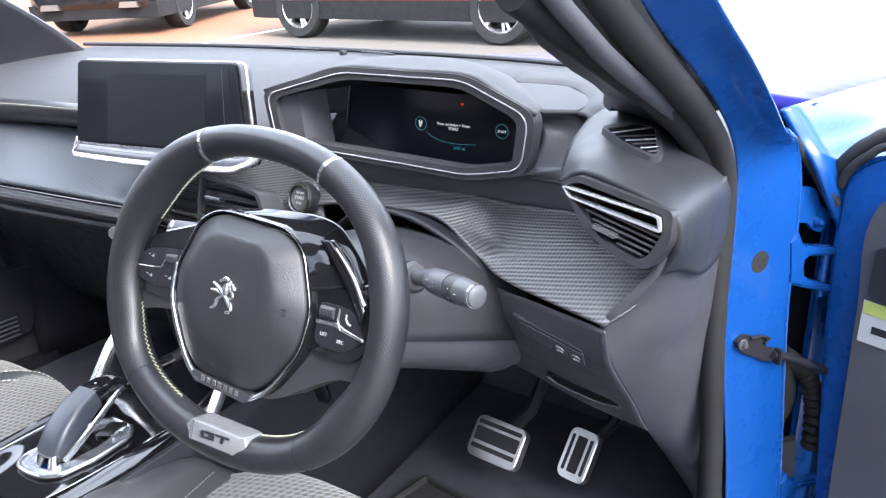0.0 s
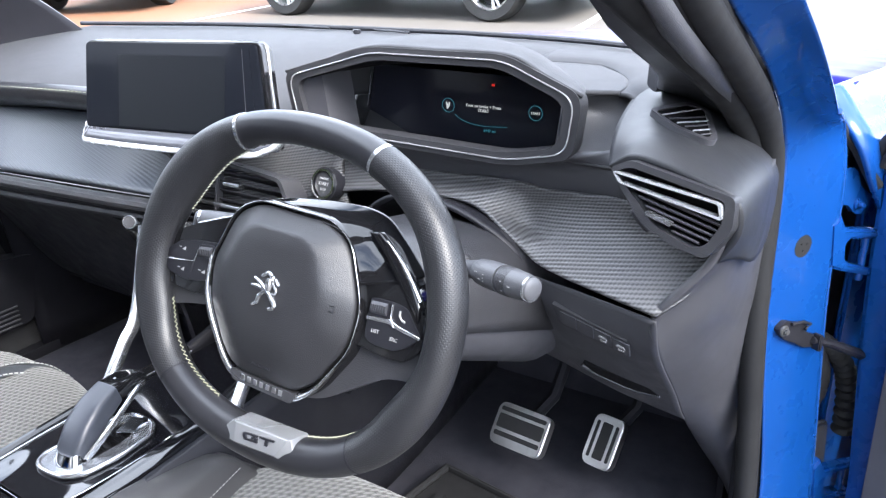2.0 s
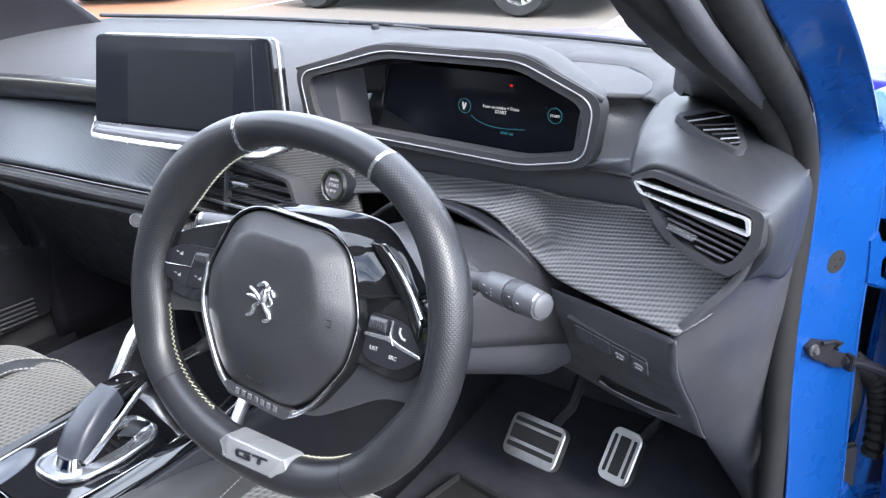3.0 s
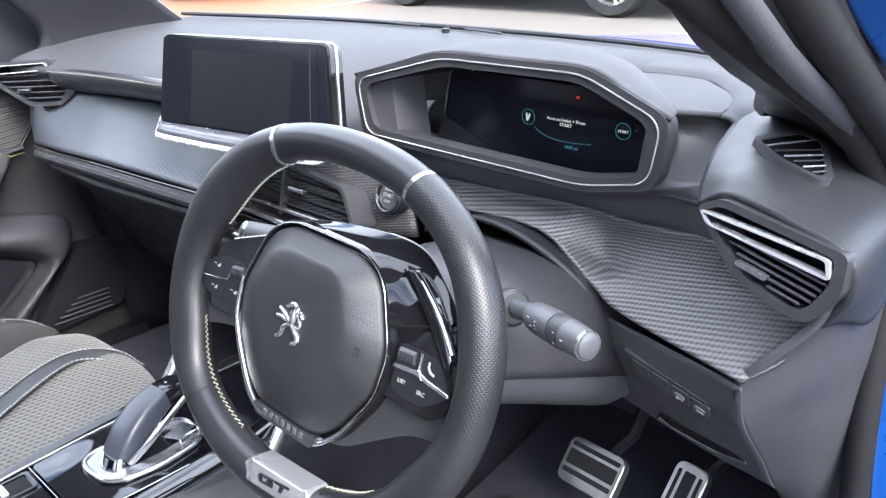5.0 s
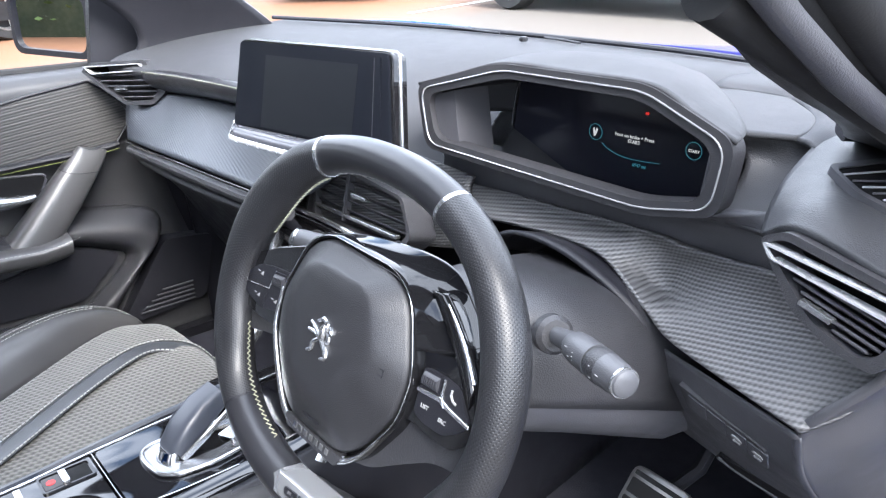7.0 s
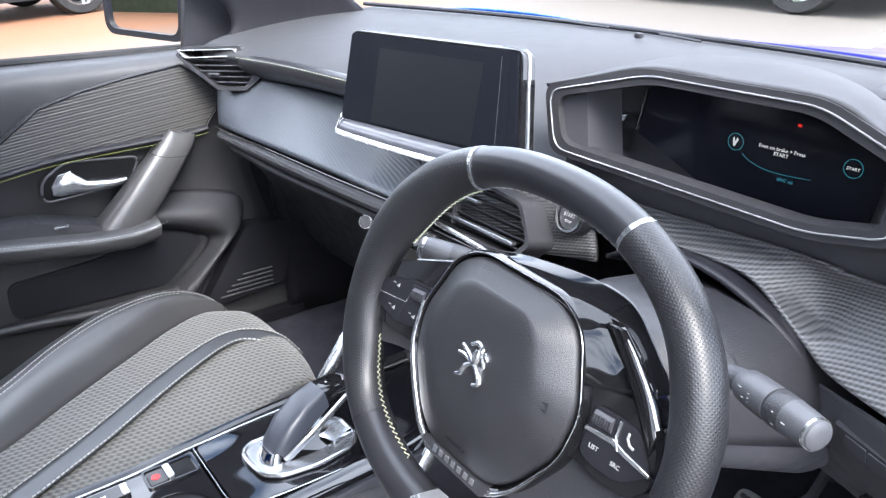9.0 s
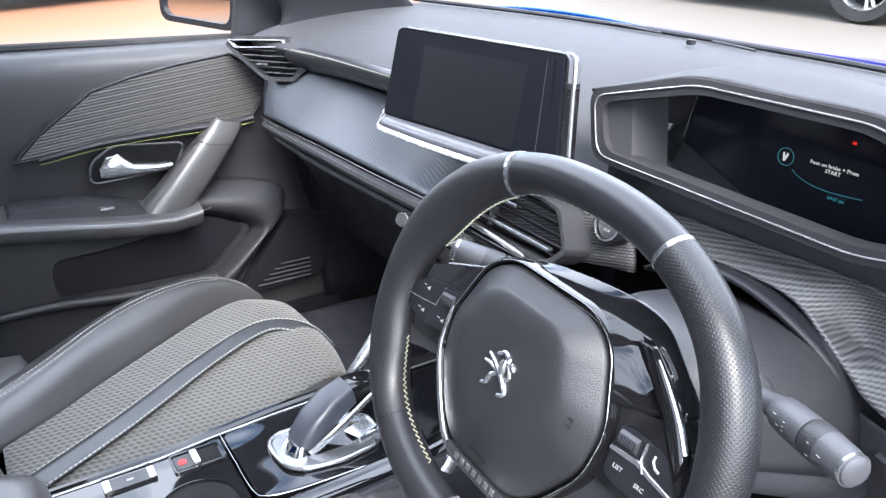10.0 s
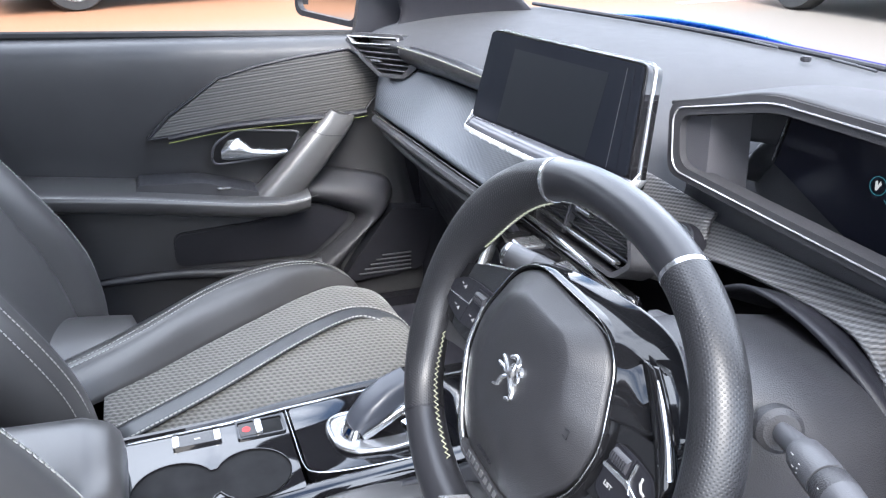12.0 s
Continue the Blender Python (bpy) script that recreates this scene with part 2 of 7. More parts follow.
def loft(rings, closed=True, caps=True):
    bm = bmesh.new()
    vs = [[bm.verts.new(p) for p in r] for r in rings]
    m = len(vs[0])
    for r, s in zip(vs, vs[1:]):
        for i in range(m if closed else m - 1):
            j = (i + 1) % m
            bm.faces.new((r[i], r[j], s[j], s[i]))
    if caps and closed:
        bm.faces.new(vs[0][::-1])
        bm.faces.new(vs[-1])
    return bm


def patch(rows, nu=24, nv=16):
    """A smooth sheet through a small grid of points."""
    lines = [spline(r, nu) for r in rows]
    cols = [spline([l[i] for l in lines], nv) for i in range(nu)]
    return loft(cols, closed=False)


def tube(points, radius, sides=10, closed=False, caps=True, flat=1.0, up=(0, 0, 1)):
    """A round or flattened bar along points."""
    pts = [Vector(p) for p in points]
    k = len(pts)
    rings = []
    for i, p in enumerate(pts):
        a = pts[(i - 1) % k] if (closed or i) else p
        b = pts[(i + 1) % k] if (closed or i < k - 1) else p
        t = (b - a).normalized()
        s = t.cross(Vector(up))
        s = s.normalized() if s.length > 1e-6 else t.orthogonal().normalized()
        w = s.cross(t).normalized()
        r = radius(i / max(1, k - 1)) if callable(radius) else radius
        rings.append([p + s * r * math.cos(q) + w * r * flat * math.sin(q) for q in (2 * math.pi * j / sides for j in range(sides))])
    if closed:
        rings.append(rings[0])
        bm = loft(rings, True, False)
        bmesh.ops.remove_doubles(bm, verts=bm.verts, dist=1e-6)
        return bm
    return loft(rings, True, caps)


def axes(origin, x, up):
    """A matrix with its x along x and its y as near to up as can be; z comes out towards the viewer."""
    x = Vector(x).normalized()
    z = x.cross(Vector(up)).normalized()
    y = z.cross(x)
    m = Matrix((x, y, z)).transposed().to_4x4()
    m.translation = origin
    return m


def slab(poly, m, low, high, bevel=0.0, steps=2):
    """A plate of the given outline (in the x and y of m) from low to high along m's z, with rounded edges."""
    bm = bmesh.new()
    vs = [bm.verts.new((x, y, low)) for x, y in poly]
    f = bm.faces.new(vs)
    g = bmesh.ops.extrude_face_region(bm, geom=[f])
    bmesh.ops.translate(bm, verts=[v for v in g["geom"] if isinstance(v, bmesh.types.BMVert)], vec=(0, 0, high - low))
    bmesh.ops.recalc_face_normals(bm, faces=bm.faces)
    if bevel:
        bmesh.ops.bevel(bm, geom=bm.edges[:], offset=bevel, segments=steps, affect="EDGES", clamp_overlap=True)
    bm.transform(m)
    return bm


def rounded(poly, r, steps=5):
    """The outline with its corners rounded."""
    out = []
    k = len(poly)
    for i in range(k):
        p, a, b = Vector(poly[i]), Vector(poly[i - 1]), Vector(poly[(i + 1) % k])
        d1, d2 = a - p, b - p
        c = min(r, d1.length * 0.49, d2.length * 0.49)
        s, e = p + d1.normalized() * c, p + d2.normalized() * c
        for j in range(steps + 1):
            f = j / steps
            out.append(tuple((1 - f) ** 2 * s + 2 * f * (1 - f) * p + f * f * e))
    return out


def rect(x0, y0, x1, y1, r=0.0):
    poly = [(x0, y0), (x1, y0), (x1, y1), (x0, y1)]
    return rounded(poly, r) if r else poly


def box(at, size, m=None, bevel=0.004, steps=2):
    x, y, z = at
    a, b, c = (v / 2 for v in size)
    return slab([(x - a, y - b), (x + a, y - b), (x + a, y + b), (x - a, y + b)], m or Matrix(), z - c, z + c, bevel, steps)


def disc(m, radius, low, high, sides=32, bevel=0.0):
    return slab([(radius * math.cos(a), radius * math.sin(a)) for a in (2 * math.pi * i / sides for i in range(sides))], m, low, high, bevel)


def ring_plate(outer, inner, m, low, high):
    """A frame between two outlines with the same number of points."""
    def at(p, z):
        return m @ Vector((p[0], p[1], z))
    rings = [[at(p, low) for p in inner], [at(p, low) for p in outer], [at(p, high) for p in outer], [at(p, high) for p in inner], [at(p, low) for p in inner]]
    bm = loft(rings, True, False)
    bmesh.ops.remove_doubles(bm, verts=bm.verts, dist=1e-6)
    return bm


def merge(*bms):
    """Joins pieces of one part."""
    out = bms[0]
    for b in bms[1:]:
        me = bpy.data.meshes.new("joined")
        b.to_mesh(me)
        b.free()
        out.from_mesh(me)
        bpy.data.meshes.remove(me)
    return out


def words(text, m, height, mat, parent, name="lettering", label="", depth=0.0002, align="CENTER"):
    """Raised or printed lettering, its baseline centre at m's origin."""
    c = bpy.data.curves.new(name, "FONT")
    c.body, c.size, c.extrude, c.align_x, c.resolution_u = text, height, depth, align, 2
    tmp = bpy.data.objects.new(name, c)
    me = bpy.data.meshes.new_from_object(tmp)
    bpy.data.objects.remove(tmp)
    bpy.data.curves.remove(c)
    me.transform(m)
    me.materials.append(mat)
    ob = new(name, me)
    ob.parent = parent
    if parent.name in BASE:
        ob.matrix_parent_inverse = Matrix.Translation(-BASE[parent.name])
    return tagged(ob, label) if label else ob


def stitches(points, mat, parent, length=0.004, gap=0.003, radius=0.0006, name="stitching", label=""):
    """A row of short threads along a line."""
    pts = [Vector(p) for p in points]
    bms = bmesh.new()
    dense = []
    for a, b in zip(pts, pts[1:]):
        k = max(1, int((b - a).length / 0.001))
        dense += [a.lerp(b, i / k) for i in range(k)]
    step = max(1, int((length + gap) / 0.001))
    ln = max(1, int(length / 0.001))
    for i in range(0, len(dense) - ln - 1, step):
        a, b = dense[i], dense[i + ln]
        t = (b - a).normalized()
        s = t.orthogonal().normalized()
        w = t.cross(s)
        ra = [bms.verts.new(a + (s * math.cos(q) + w * math.sin(q)) * radius) for q in (0, 1.57, 3.14, 4.71)]
        rb = [bms.verts.new(b + (s * math.cos(q) + w * math.sin(q)) * radius) for q in (0, 1.57, 3.14, 4.71)]
        for j in range(4):
            bms.faces.new((ra[j], ra[(j + 1) % 4], rb[(j + 1) % 4], rb[j]))
    ob = part(name, bms, mat, parent, label, 0)
    ob["kind"] = "stuff"
    return ob


def plate_with_holes(outer, holes, z0, z1):
    """A flat plate with openings that go through it."""
    bm = bmesh.new()
    for z in (z0, z1):
        edges = []
        for loop in [outer] + holes:
            vs = [bm.verts.new((x, y, z)) for x, y in loop]
            edges += [bm.edges.new((a, b)) for a, b in zip(vs, vs[1:] + vs[:1])]
        bmesh.ops.triangle_fill(bm, use_beauty=True, edges=edges)
    bm.verts.ensure_lookup_table()
    at = 0
    total = sum(len(l) for l in [outer] + holes)
    for loop in [outer] + holes:
        k = len(loop)
        for i in range(k):
            j = (i + 1) % k
            bm.faces.new((bm.verts[at + i], bm.verts[at + j], bm.verts[total + at + j], bm.verts[total + at + i]))
        at += k
    return bm

def sheet_of(sections, n=24):
    rows = [spline(s, n) for s in sections]
    cols = [spline([r[i] for r in rows], 30) for i in range(n)]
    return loft([[c[j] for c in cols] for j in range(30)], closed=False)


# ---- car body ----
body = thing("car_body", (0, 0.2, 0.25), "bright blue metallic hatchback body shell with open driver's side", "car body")


PILLAR = [
    [(-0.615, 0.15, 0.93), (-0.60, 0.28, 0.95), (-0.575, 0.45, 0.97)],
    [(-0.606, 0.20, 0.985), (-0.588, 0.30, 1.005), (-0.565, 0.42, 1.005)],
    [(-0.592, 0.14, 1.06), (-0.568, 0.22, 1.085), (-0.55, 0.29, 1.095)],
    [(-0.575, -0.12, 1.22), (-0.548, -0.06, 1.25), (-0.53, 0.0, 1.255)],
    [(-0.545, -0.32, 1.36), (-0.525, -0.27, 1.385), (-0.505, -0.22, 1.39)],
]
part("pillar_trim", patch(PILLAR, 14, 20), DARK, body, "grey moulded windscreen pillar trim", thick=0.012)
PILLAR_R = [
    [(0.603, 0.34, 0.92), (0.575, 0.335, 0.950), (0.535, 0.32, 0.970), (0.485, 0.39, 0.975)],
    [(0.597, 0.315, 0.948), (0.577, 0.31, 0.965), (0.540, 0.315, 0.983), (0.503, 0.335, 0.992)],
    [(0.590, 0.24, 1.000), (0.571, 0.245, 1.010), (0.544, 0.25, 1.014), (0.512, 0.262, 1.012)],
    [(0.587, 0.17, 1.030), (0.565, 0.18, 1.038), (0.548, 0.185, 1.040), (0.531, 0.19, 1.038)],
    [(0.582, 0.04, 1.090), (0.562, 0.05, 1.097), (0.546, 0.055, 1.100), (0.530, 0.058, 1.098)],
    [(0.565, -0.14, 1.21), (0.550, -0.125, 1.230), (0.535, -0.11, 1.240), (0.520, -0.10, 1.24)],
    [(0.545, -0.33, 1.36), (0.530, -0.30, 1.380), (0.515, -0.27, 1.390), (0.500, -0.25, 1.39)],
]
part("pillar_trim", patch(PILLAR_R, 14, 20), PLASTIC, body, "dark grey windscreen pillar trim", thick=0.012)
FRAME_R = [
    [(0.548, -0.32, 1.400), (0.572, -0.322, 1.405), (0.598, -0.31, 1.400)],
    [(0.575, -0.10, 1.235), (0.594, -0.100, 1.238), (0.612, -0.09, 1.235)],
    [(0.590, 0.085, 1.105), (0.607, 0.095, 1.109), (0.625, 0.11, 1.112)],
    [(0.600, 0.185, 1.047), (0.618, 0.200, 1.053), (0.635, 0.215, 1.052)],
    [(0.6025, 0.250, 1.012), (0.622, 0.270, 1.016), (0.641, 0.275, 1.014)],
    [(0.6035, 0.305, 0.976), (0.623, 0.330, 0.980), (0.644, 0.335, 0.978)],
    [(0.605, 0.336, 0.938), (0.625, 0.370, 0.942), (0.643, 0.404, 0.950)],
    [(0.606, 0.343, 0.890), (0.627, 0.378, 0.890), (0.650, 0.420, 0.890)],
    [(0.608, 0.346, 0.760), (0.628, 0.380, 0.760), (0.653, 0.425, 0.760)],
    [(0.624, 0.376, 0.550), (0.645, 0.408, 0.550), (0.667, 0.449, 0.550)],
    [(0.630, 0.380, 0.320), (0.655, 0.420, 0.320), (0.680, 0.470, 0.320)],
]
part("door_frame", patch(FRAME_R, 16, 80), BLUE, body, "glossy blue painted front door pillar", thick=0.002)
# bright folded edge along the outer side of the pillar
part("frame_edge", tube(spline([r[2] for r in FRAME_R[5:]], 60), 0.0025, 8), BLUE, body, "rounded blue pillar edge")
part("pillar_return", patch([[(0.585, 0.24, 1.000), (0.604, 0.268, 1.004)], [(0.582, 0.17, 1.030), (0.602, 0.205, 1.038)], [(0.577, 0.04, 1.090), (0.593, 0.085, 1.107)], [(0.560, -0.14, 1.210), (0.579, -0.10, 1.237)], [(0.540, -0.33, 1.360), (0.552, -0.32, 1.402)]], 4, 20), RUBBER, body, "black strip beside the pillar", thick=0.006)
SEAL_R = [(0.542, -0.34, 1.375), (0.566, -0.12, 1.222), (0.582, 0.060, 1.100), (0.591, 0.185, 1.033), (0.594, 0.250, 0.998), (0.596, 0.302, 0.960), (0.598, 0.330, 0.910), (0.602, 0.335, 0.76), (0.613, 0.358, 0.55), (0.622, 0.365, 0.34), (0.63, 0.25, 0.31), (0.63, -0.5, 0.31)]
part("door_seal", tube(spline(SEAL_R, 100), 0.012, 12), RUBBER, body, "black rubber door seal")
part("seal_lip", tube(spline([(0.556, 0.000, 1.108), (0.565, 0.100, 1.064), (0.572, 0.175, 1.030), (0.578, 0.235, 1.000), (0.582, 0.290, 0.962), (0.585, 0.322, 0.920)], 30), 0.012, 12), RUBBER, body, "inner lip of the door seal")
# floor pan, sills, roof and the plain rest that closes the shell
part("floor_pan", box((0, -0.6, 0.40), (1.24, 2.6, 0.03)), CARPET, body, "black carpeted floor")
part("bulkhead", patch([[(-0.64, 0.66, 0.40), (0, 0.66, 0.40), (0.64, 0.66, 0.40)], [(-0.64, 0.72, 0.60), (0, 0.72, 0.60), (0.64, 0.72, 0.60)], [(-0.56, 0.58, 0.97), (0, 0.64, 0.97), (0.54, 0.56, 0.95)]], 10, 10), CARPET, body, "black carpeted footwell front", thick=0.02)
part("sill", box((0.655, -0.5, 0.345), (0.09, 1.76, 0.14), bevel=0.02), BLUE, body, "blue painted door sill")
part("sill", box((-0.68, -0.5, 0.345), (0.09, 1.76, 0.14), bevel=0.02), DARK, body, "black sill trim")
part("roof", patch([[(-0.55, -0.27, 1.40), (0, -0.20, 1.43), (0.55, -0.27, 1.40)], [(-0.55, -0.9, 1.43), (0, -0.9, 1.47), (0.55, -0.9, 1.43)], [(-0.52, -1.9, 1.37), (0, -1.9, 1.40), (0.52, -1.9, 1.37)]], 16, 12), SOFT, body, "grey roof lining under the blue roof", thick=0.03)
part("roof_skin", patch([[(-0.565, -0.29, 1.435), (0, -0.22, 1.468), (0.565, -0.29, 1.435)], [(-0.565, -0.9, 1.465), (0, -0.9, 1.508), (0.565, -0.9, 1.465)], [(-0.535, -1.92, 1.405), (0, -1.92, 1.438), (0.535, -1.92, 1.405)]], 16, 12), BLUE, body, "blue metallic roof", thick=0.006)
part("tailgate", patch([[(-0.60, -2.0, 0.35), (0, -2.05, 0.35), (0.60, -2.0, 0.35)], [(-0.62, -2.05, 0.9), (0, -2.1, 0.9), (0.62, -2.05, 0.9)], [(-0.52, -1.9, 1.37), (0, -1.9, 1.40), (0.52, -1.9, 1.37)]], 12, 12), BLUE_DULL, body, "blue closed tailgate", thick=0.03)
for s in (-1, 1):
    part("rear_side", patch([[(0.66 * s, -0.78, 0.35), (0.66 * s, -1.4, 0.35), (0.60 * s, -2.0, 0.35)], [(0.67 * s, -0.78, 0.9), (0.67 * s, -1.4, 0.92), (0.62 * s, -2.05, 0.95)]], 10, 6), BLUE, body, "blue rear side panel", thick=0.03)
    part("centre_pillar", patch([[(0.64 * s, -0.70, 0.9), (0.64 * s, -0.80, 0.9)], [(0.55 * s, -0.78, 1.40), (0.55 * s, -0.88, 1.40)]], 4, 8), DARK, body, "black centre pillar", thick=0.03)
# Unseen opaque panes, added to keep light from the rear out of the cabin.
REAR_BLOCKER = grained("opaque_rear_blocker", (0.006, 0.007, 0.008), (0.008, 0.009, 0.010), (0.02, 0.05), 30, 0.0, 5, cells=False)
for s in (-1, 1):
    part("rear_window", patch([[(0.655 * s, -0.82, 0.90), (0.655 * s, -1.4, 0.92), (0.61 * s, -2.02, 0.95)], [(0.61 * s, -0.84, 1.16), (0.61 * s, -1.4, 1.18), (0.57 * s, -1.98, 1.18)], [(0.555 * s, -0.88, 1.41), (0.555 * s, -1.4, 1.43), (0.53 * s, -1.92, 1.38)]], 10, 8), REAR_BLOCKER, body, "opaque rear side window, unseen, added to darken the cabin", thick=0.006)
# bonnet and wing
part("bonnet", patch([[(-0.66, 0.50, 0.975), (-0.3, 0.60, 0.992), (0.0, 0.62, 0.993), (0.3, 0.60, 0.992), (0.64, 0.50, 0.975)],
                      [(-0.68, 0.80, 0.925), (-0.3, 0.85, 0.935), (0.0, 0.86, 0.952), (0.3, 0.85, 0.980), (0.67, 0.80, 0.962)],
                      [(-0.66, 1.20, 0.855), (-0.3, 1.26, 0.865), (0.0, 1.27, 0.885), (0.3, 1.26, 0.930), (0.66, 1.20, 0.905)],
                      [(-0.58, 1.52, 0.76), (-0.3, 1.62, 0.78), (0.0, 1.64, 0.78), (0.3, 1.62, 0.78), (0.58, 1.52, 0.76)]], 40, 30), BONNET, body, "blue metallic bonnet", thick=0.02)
for s in (-1, 1):
    part("front_wing", patch([[(0.622 * s, 0.436, 0.980), (0.69 * s, 0.80, 0.966), (0.67 * s, 1.20, 0.893), (0.59 * s, 1.52, 0.765)],
                              [(0.640 * s, 0.440, 0.952), (0.73 * s, 0.80, 0.93), (0.72 * s, 1.20, 0.86), (0.63 * s, 1.53, 0.74)],
                              [(0.672 * s, 0.452, 0.893), (0.76 * s, 0.80, 0.88), (0.76 * s, 1.20, 0.80), (0.66 * s, 1.54, 0.70)],
                              [(0.715 * s, 0.560, 0.70), (0.79 * s, 0.80, 0.72), (0.79 * s, 1.20, 0.68), (0.68 * s, 1.56, 0.55)],
                              [(0.715 * s, 0.560, 0.30), (0.78 * s, 0.66, 0.30), (0.78 * s, 1.45, 0.30), (0.68 * s, 1.58, 0.30)]], 30, 30), BLUE, body, "blue front wing", thick=0.006)
part("front_bumper", patch([[(-0.68, 1.54, 0.75), (0, 1.66, 0.77), (0.68, 1.54, 0.75)], [(-0.70, 1.60, 0.5), (0, 1.74, 0.5), (0.70, 1.60, 0.5)], [(-0.68, 1.56, 0.25), (0, 1.70, 0.25), (0.68, 1.56, 0.25)]], 20, 10), BLUE, body, "blue front bumper", thick=0.02)

glass, gn, gl, gb = material("windscreen_glass", (1, 1, 1), 0.0)
gb.inputs["Transmission Weight"].default_value, gb.inputs["IOR"].default_value = 1.0, 1.0
gb.inputs["Specular IOR Level"].default_value = 0.15
pane = part("windscreen", patch([[(-0.57, 0.46, 1.000), (-0.29, 0.535, 0.998), (0, 0.555, 0.997), (0.29, 0.535, 0.998), (0.57, 0.46, 1.000)],
                                 [(-0.535, 0.05, 1.22), (-0.28, 0.13, 1.23), (0, 0.15, 1.235), (0.28, 0.13, 1.23), (0.535, 0.05, 1.22)],
                                 [(-0.51, -0.26, 1.40), (-0.26, -0.21, 1.42), (0, -0.20, 1.43), (0.26, -0.21, 1.42), (0.51, -0.26, 1.40)]], 24, 16), glass, body, "clear windscreen")
pane.visible_shadow = False
part("windscreen_seal", tube(spline([(-0.58, 0.44, 1.004), (-0.29, 0.515, 1.003), (0, 0.535, 1.003), (0.29, 0.515, 1.003), (0.56, 0.43, 1.003)], 40), 0.0035, 8), DARK, body, "black windscreen edge")

# ---- open driver's door ----
DOOR = axes((0.683, 0.475, 0), (0.94, -0.34, 0), (0, 0, 1))
drv = thing("driver_door", (0.69, 0.49, 0.3), "open blue car door with black inner trim", "car door")
SHELL_EDGE = [(0.026, 0.32), (0.0226, 0.52), (0.0105, 0.645), (0.0026, 0.716), (-0.003, 0.80), (-0.0045, 0.85), (-0.0040, 0.892), (0.0010, 0.912), (0.012, 0.925), (0.030, 0.9356), (0.10, 0.952), (1.05, 0.92), (1.02, 0.30)]
part("door_shell", slab(SHELL_EDGE, DOOR, -0.09, 0.0, 0.006, 3), BLUE, drv, "blue painted door shell")
TRIM_EDGE = [(0.053, 0.34), (0.0515, 0.545), (0.0485, 0.68), (0.0455, 0.795), (0.0405, 0.85), (0.0415, 0.872), (0.0494, 0.898), (0.10, 0.925), (0.99, 0.92), (0.98, 0.33)]
part("door_trim", slab(rounded(TRIM_EDGE, 0.01), DOOR, 0.003, 0.03, 0.006, 3), PLASTIC, drv, "charcoal moulded door trim")
part("window_seal", tube([DOOR @ Vector(p) for p in spline([(-0.012, 0.893, -0.012), (-0.011, 0.908, -0.008), (-0.002, 0.926, -0.006), (0.016, 0.944, -0.006), (0.045, 0.959, -0.008), (0.15, 0.972, -0.012), (1.0, 0.95, -0.02)], 50)], 0.0085, 12), RUBBER, drv, "black window seal")
part("seal_lip", tube([DOOR @ Vector(p) for p in spline([(-0.004, 0.898, 0.002), (0.004, 0.917, 0.004), (0.020, 0.934, 0.004), (0.045, 0.948, 0.002), (0.15, 0.962, 0.0)], 40)], 0.0045, 10), RUBBER, drv, "black rubber seal lip")
part("speaker_grille", slab(rect(0.055, 0.80, 0.14, 0.855, 0.01), DOOR, 0.03, 0.034), DARK, drv, "small black speaker grille")
sticker = part("sticker", slab(rect(0.052, 0.752, 0.132, 0.797), DOOR, 0.0305, 0.0315), PRINT, drv, "white and lime paper sticker")
LIME = grained("lime_print", (0.22, 0.25, 0.06), (0.28, 0.31, 0.08), (0.5, 0.6), 400, 0.02, cells=False)
part("sticker_band", slab(rect(0.053, 0.783, 0.131, 0.7965), DOOR, 0.0316, 0.0319), LIME, sticker)
part("sticker_print", slab(rect(0.064, 0.764, 0.09, 0.772), DOOR, 0.0316, 0.0319), DARK, sticker)

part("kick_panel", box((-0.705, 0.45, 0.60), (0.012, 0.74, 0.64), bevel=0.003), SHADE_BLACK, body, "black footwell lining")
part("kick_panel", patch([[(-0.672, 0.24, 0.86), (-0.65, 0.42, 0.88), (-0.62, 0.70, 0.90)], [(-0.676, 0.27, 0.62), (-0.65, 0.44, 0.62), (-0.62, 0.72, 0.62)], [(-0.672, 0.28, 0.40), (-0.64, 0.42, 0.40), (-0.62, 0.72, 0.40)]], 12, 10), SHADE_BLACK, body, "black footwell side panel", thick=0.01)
part("kick_panel", patch([[(0.60, 0.38, 0.90), (0.60, 0.50, 0.90), (0.60, 0.70, 0.90)], [(0.605, 0.37, 0.40), (0.60, 0.50, 0.40), (0.60, 0.72, 0.40)]], 12, 10), DARK, body, "black footwell side panel", thick=0.01)
for at, dx, dz in (((-0.588, 0.262, 1.02), (0.3, -0.8, -0.3), (0, 0.2, 1)), ((0.507, 0.276, 1.012), (0.75, -0.62, 0.05), (-0.25, 0.3, 0.9))):
    tw = axes(at, dx, dz)
    part("tweeter_grille", slab(rounded([(-0.012, -0.014), (0.002, -0.019), (0.013, -0.004), (0.004, 0.016), (-0.012, 0.022)], 0.004), tw, -0.006, 0.004, 0.002), DARK, body, "small black tweeter grille")
# hinges, check strap, wiring gaiter, plug on the pillar
PIL = axes((0.630, 0.386, 0.0), (0.505, 0.863, 0), (0, 0, 1))
HINGE = [(0.030, 0.850), (0.043, 0.860), (0.055, 0.841), (0.118, 0.828), (0.118, 0.819), (0.062, 0.829), (0.058, 0.824), (0.060, 0.810), (0.066, 0.802), (0.118, 0.783), (0.118, 0.774), (0.055, 0.796), (0.038, 0.803)]
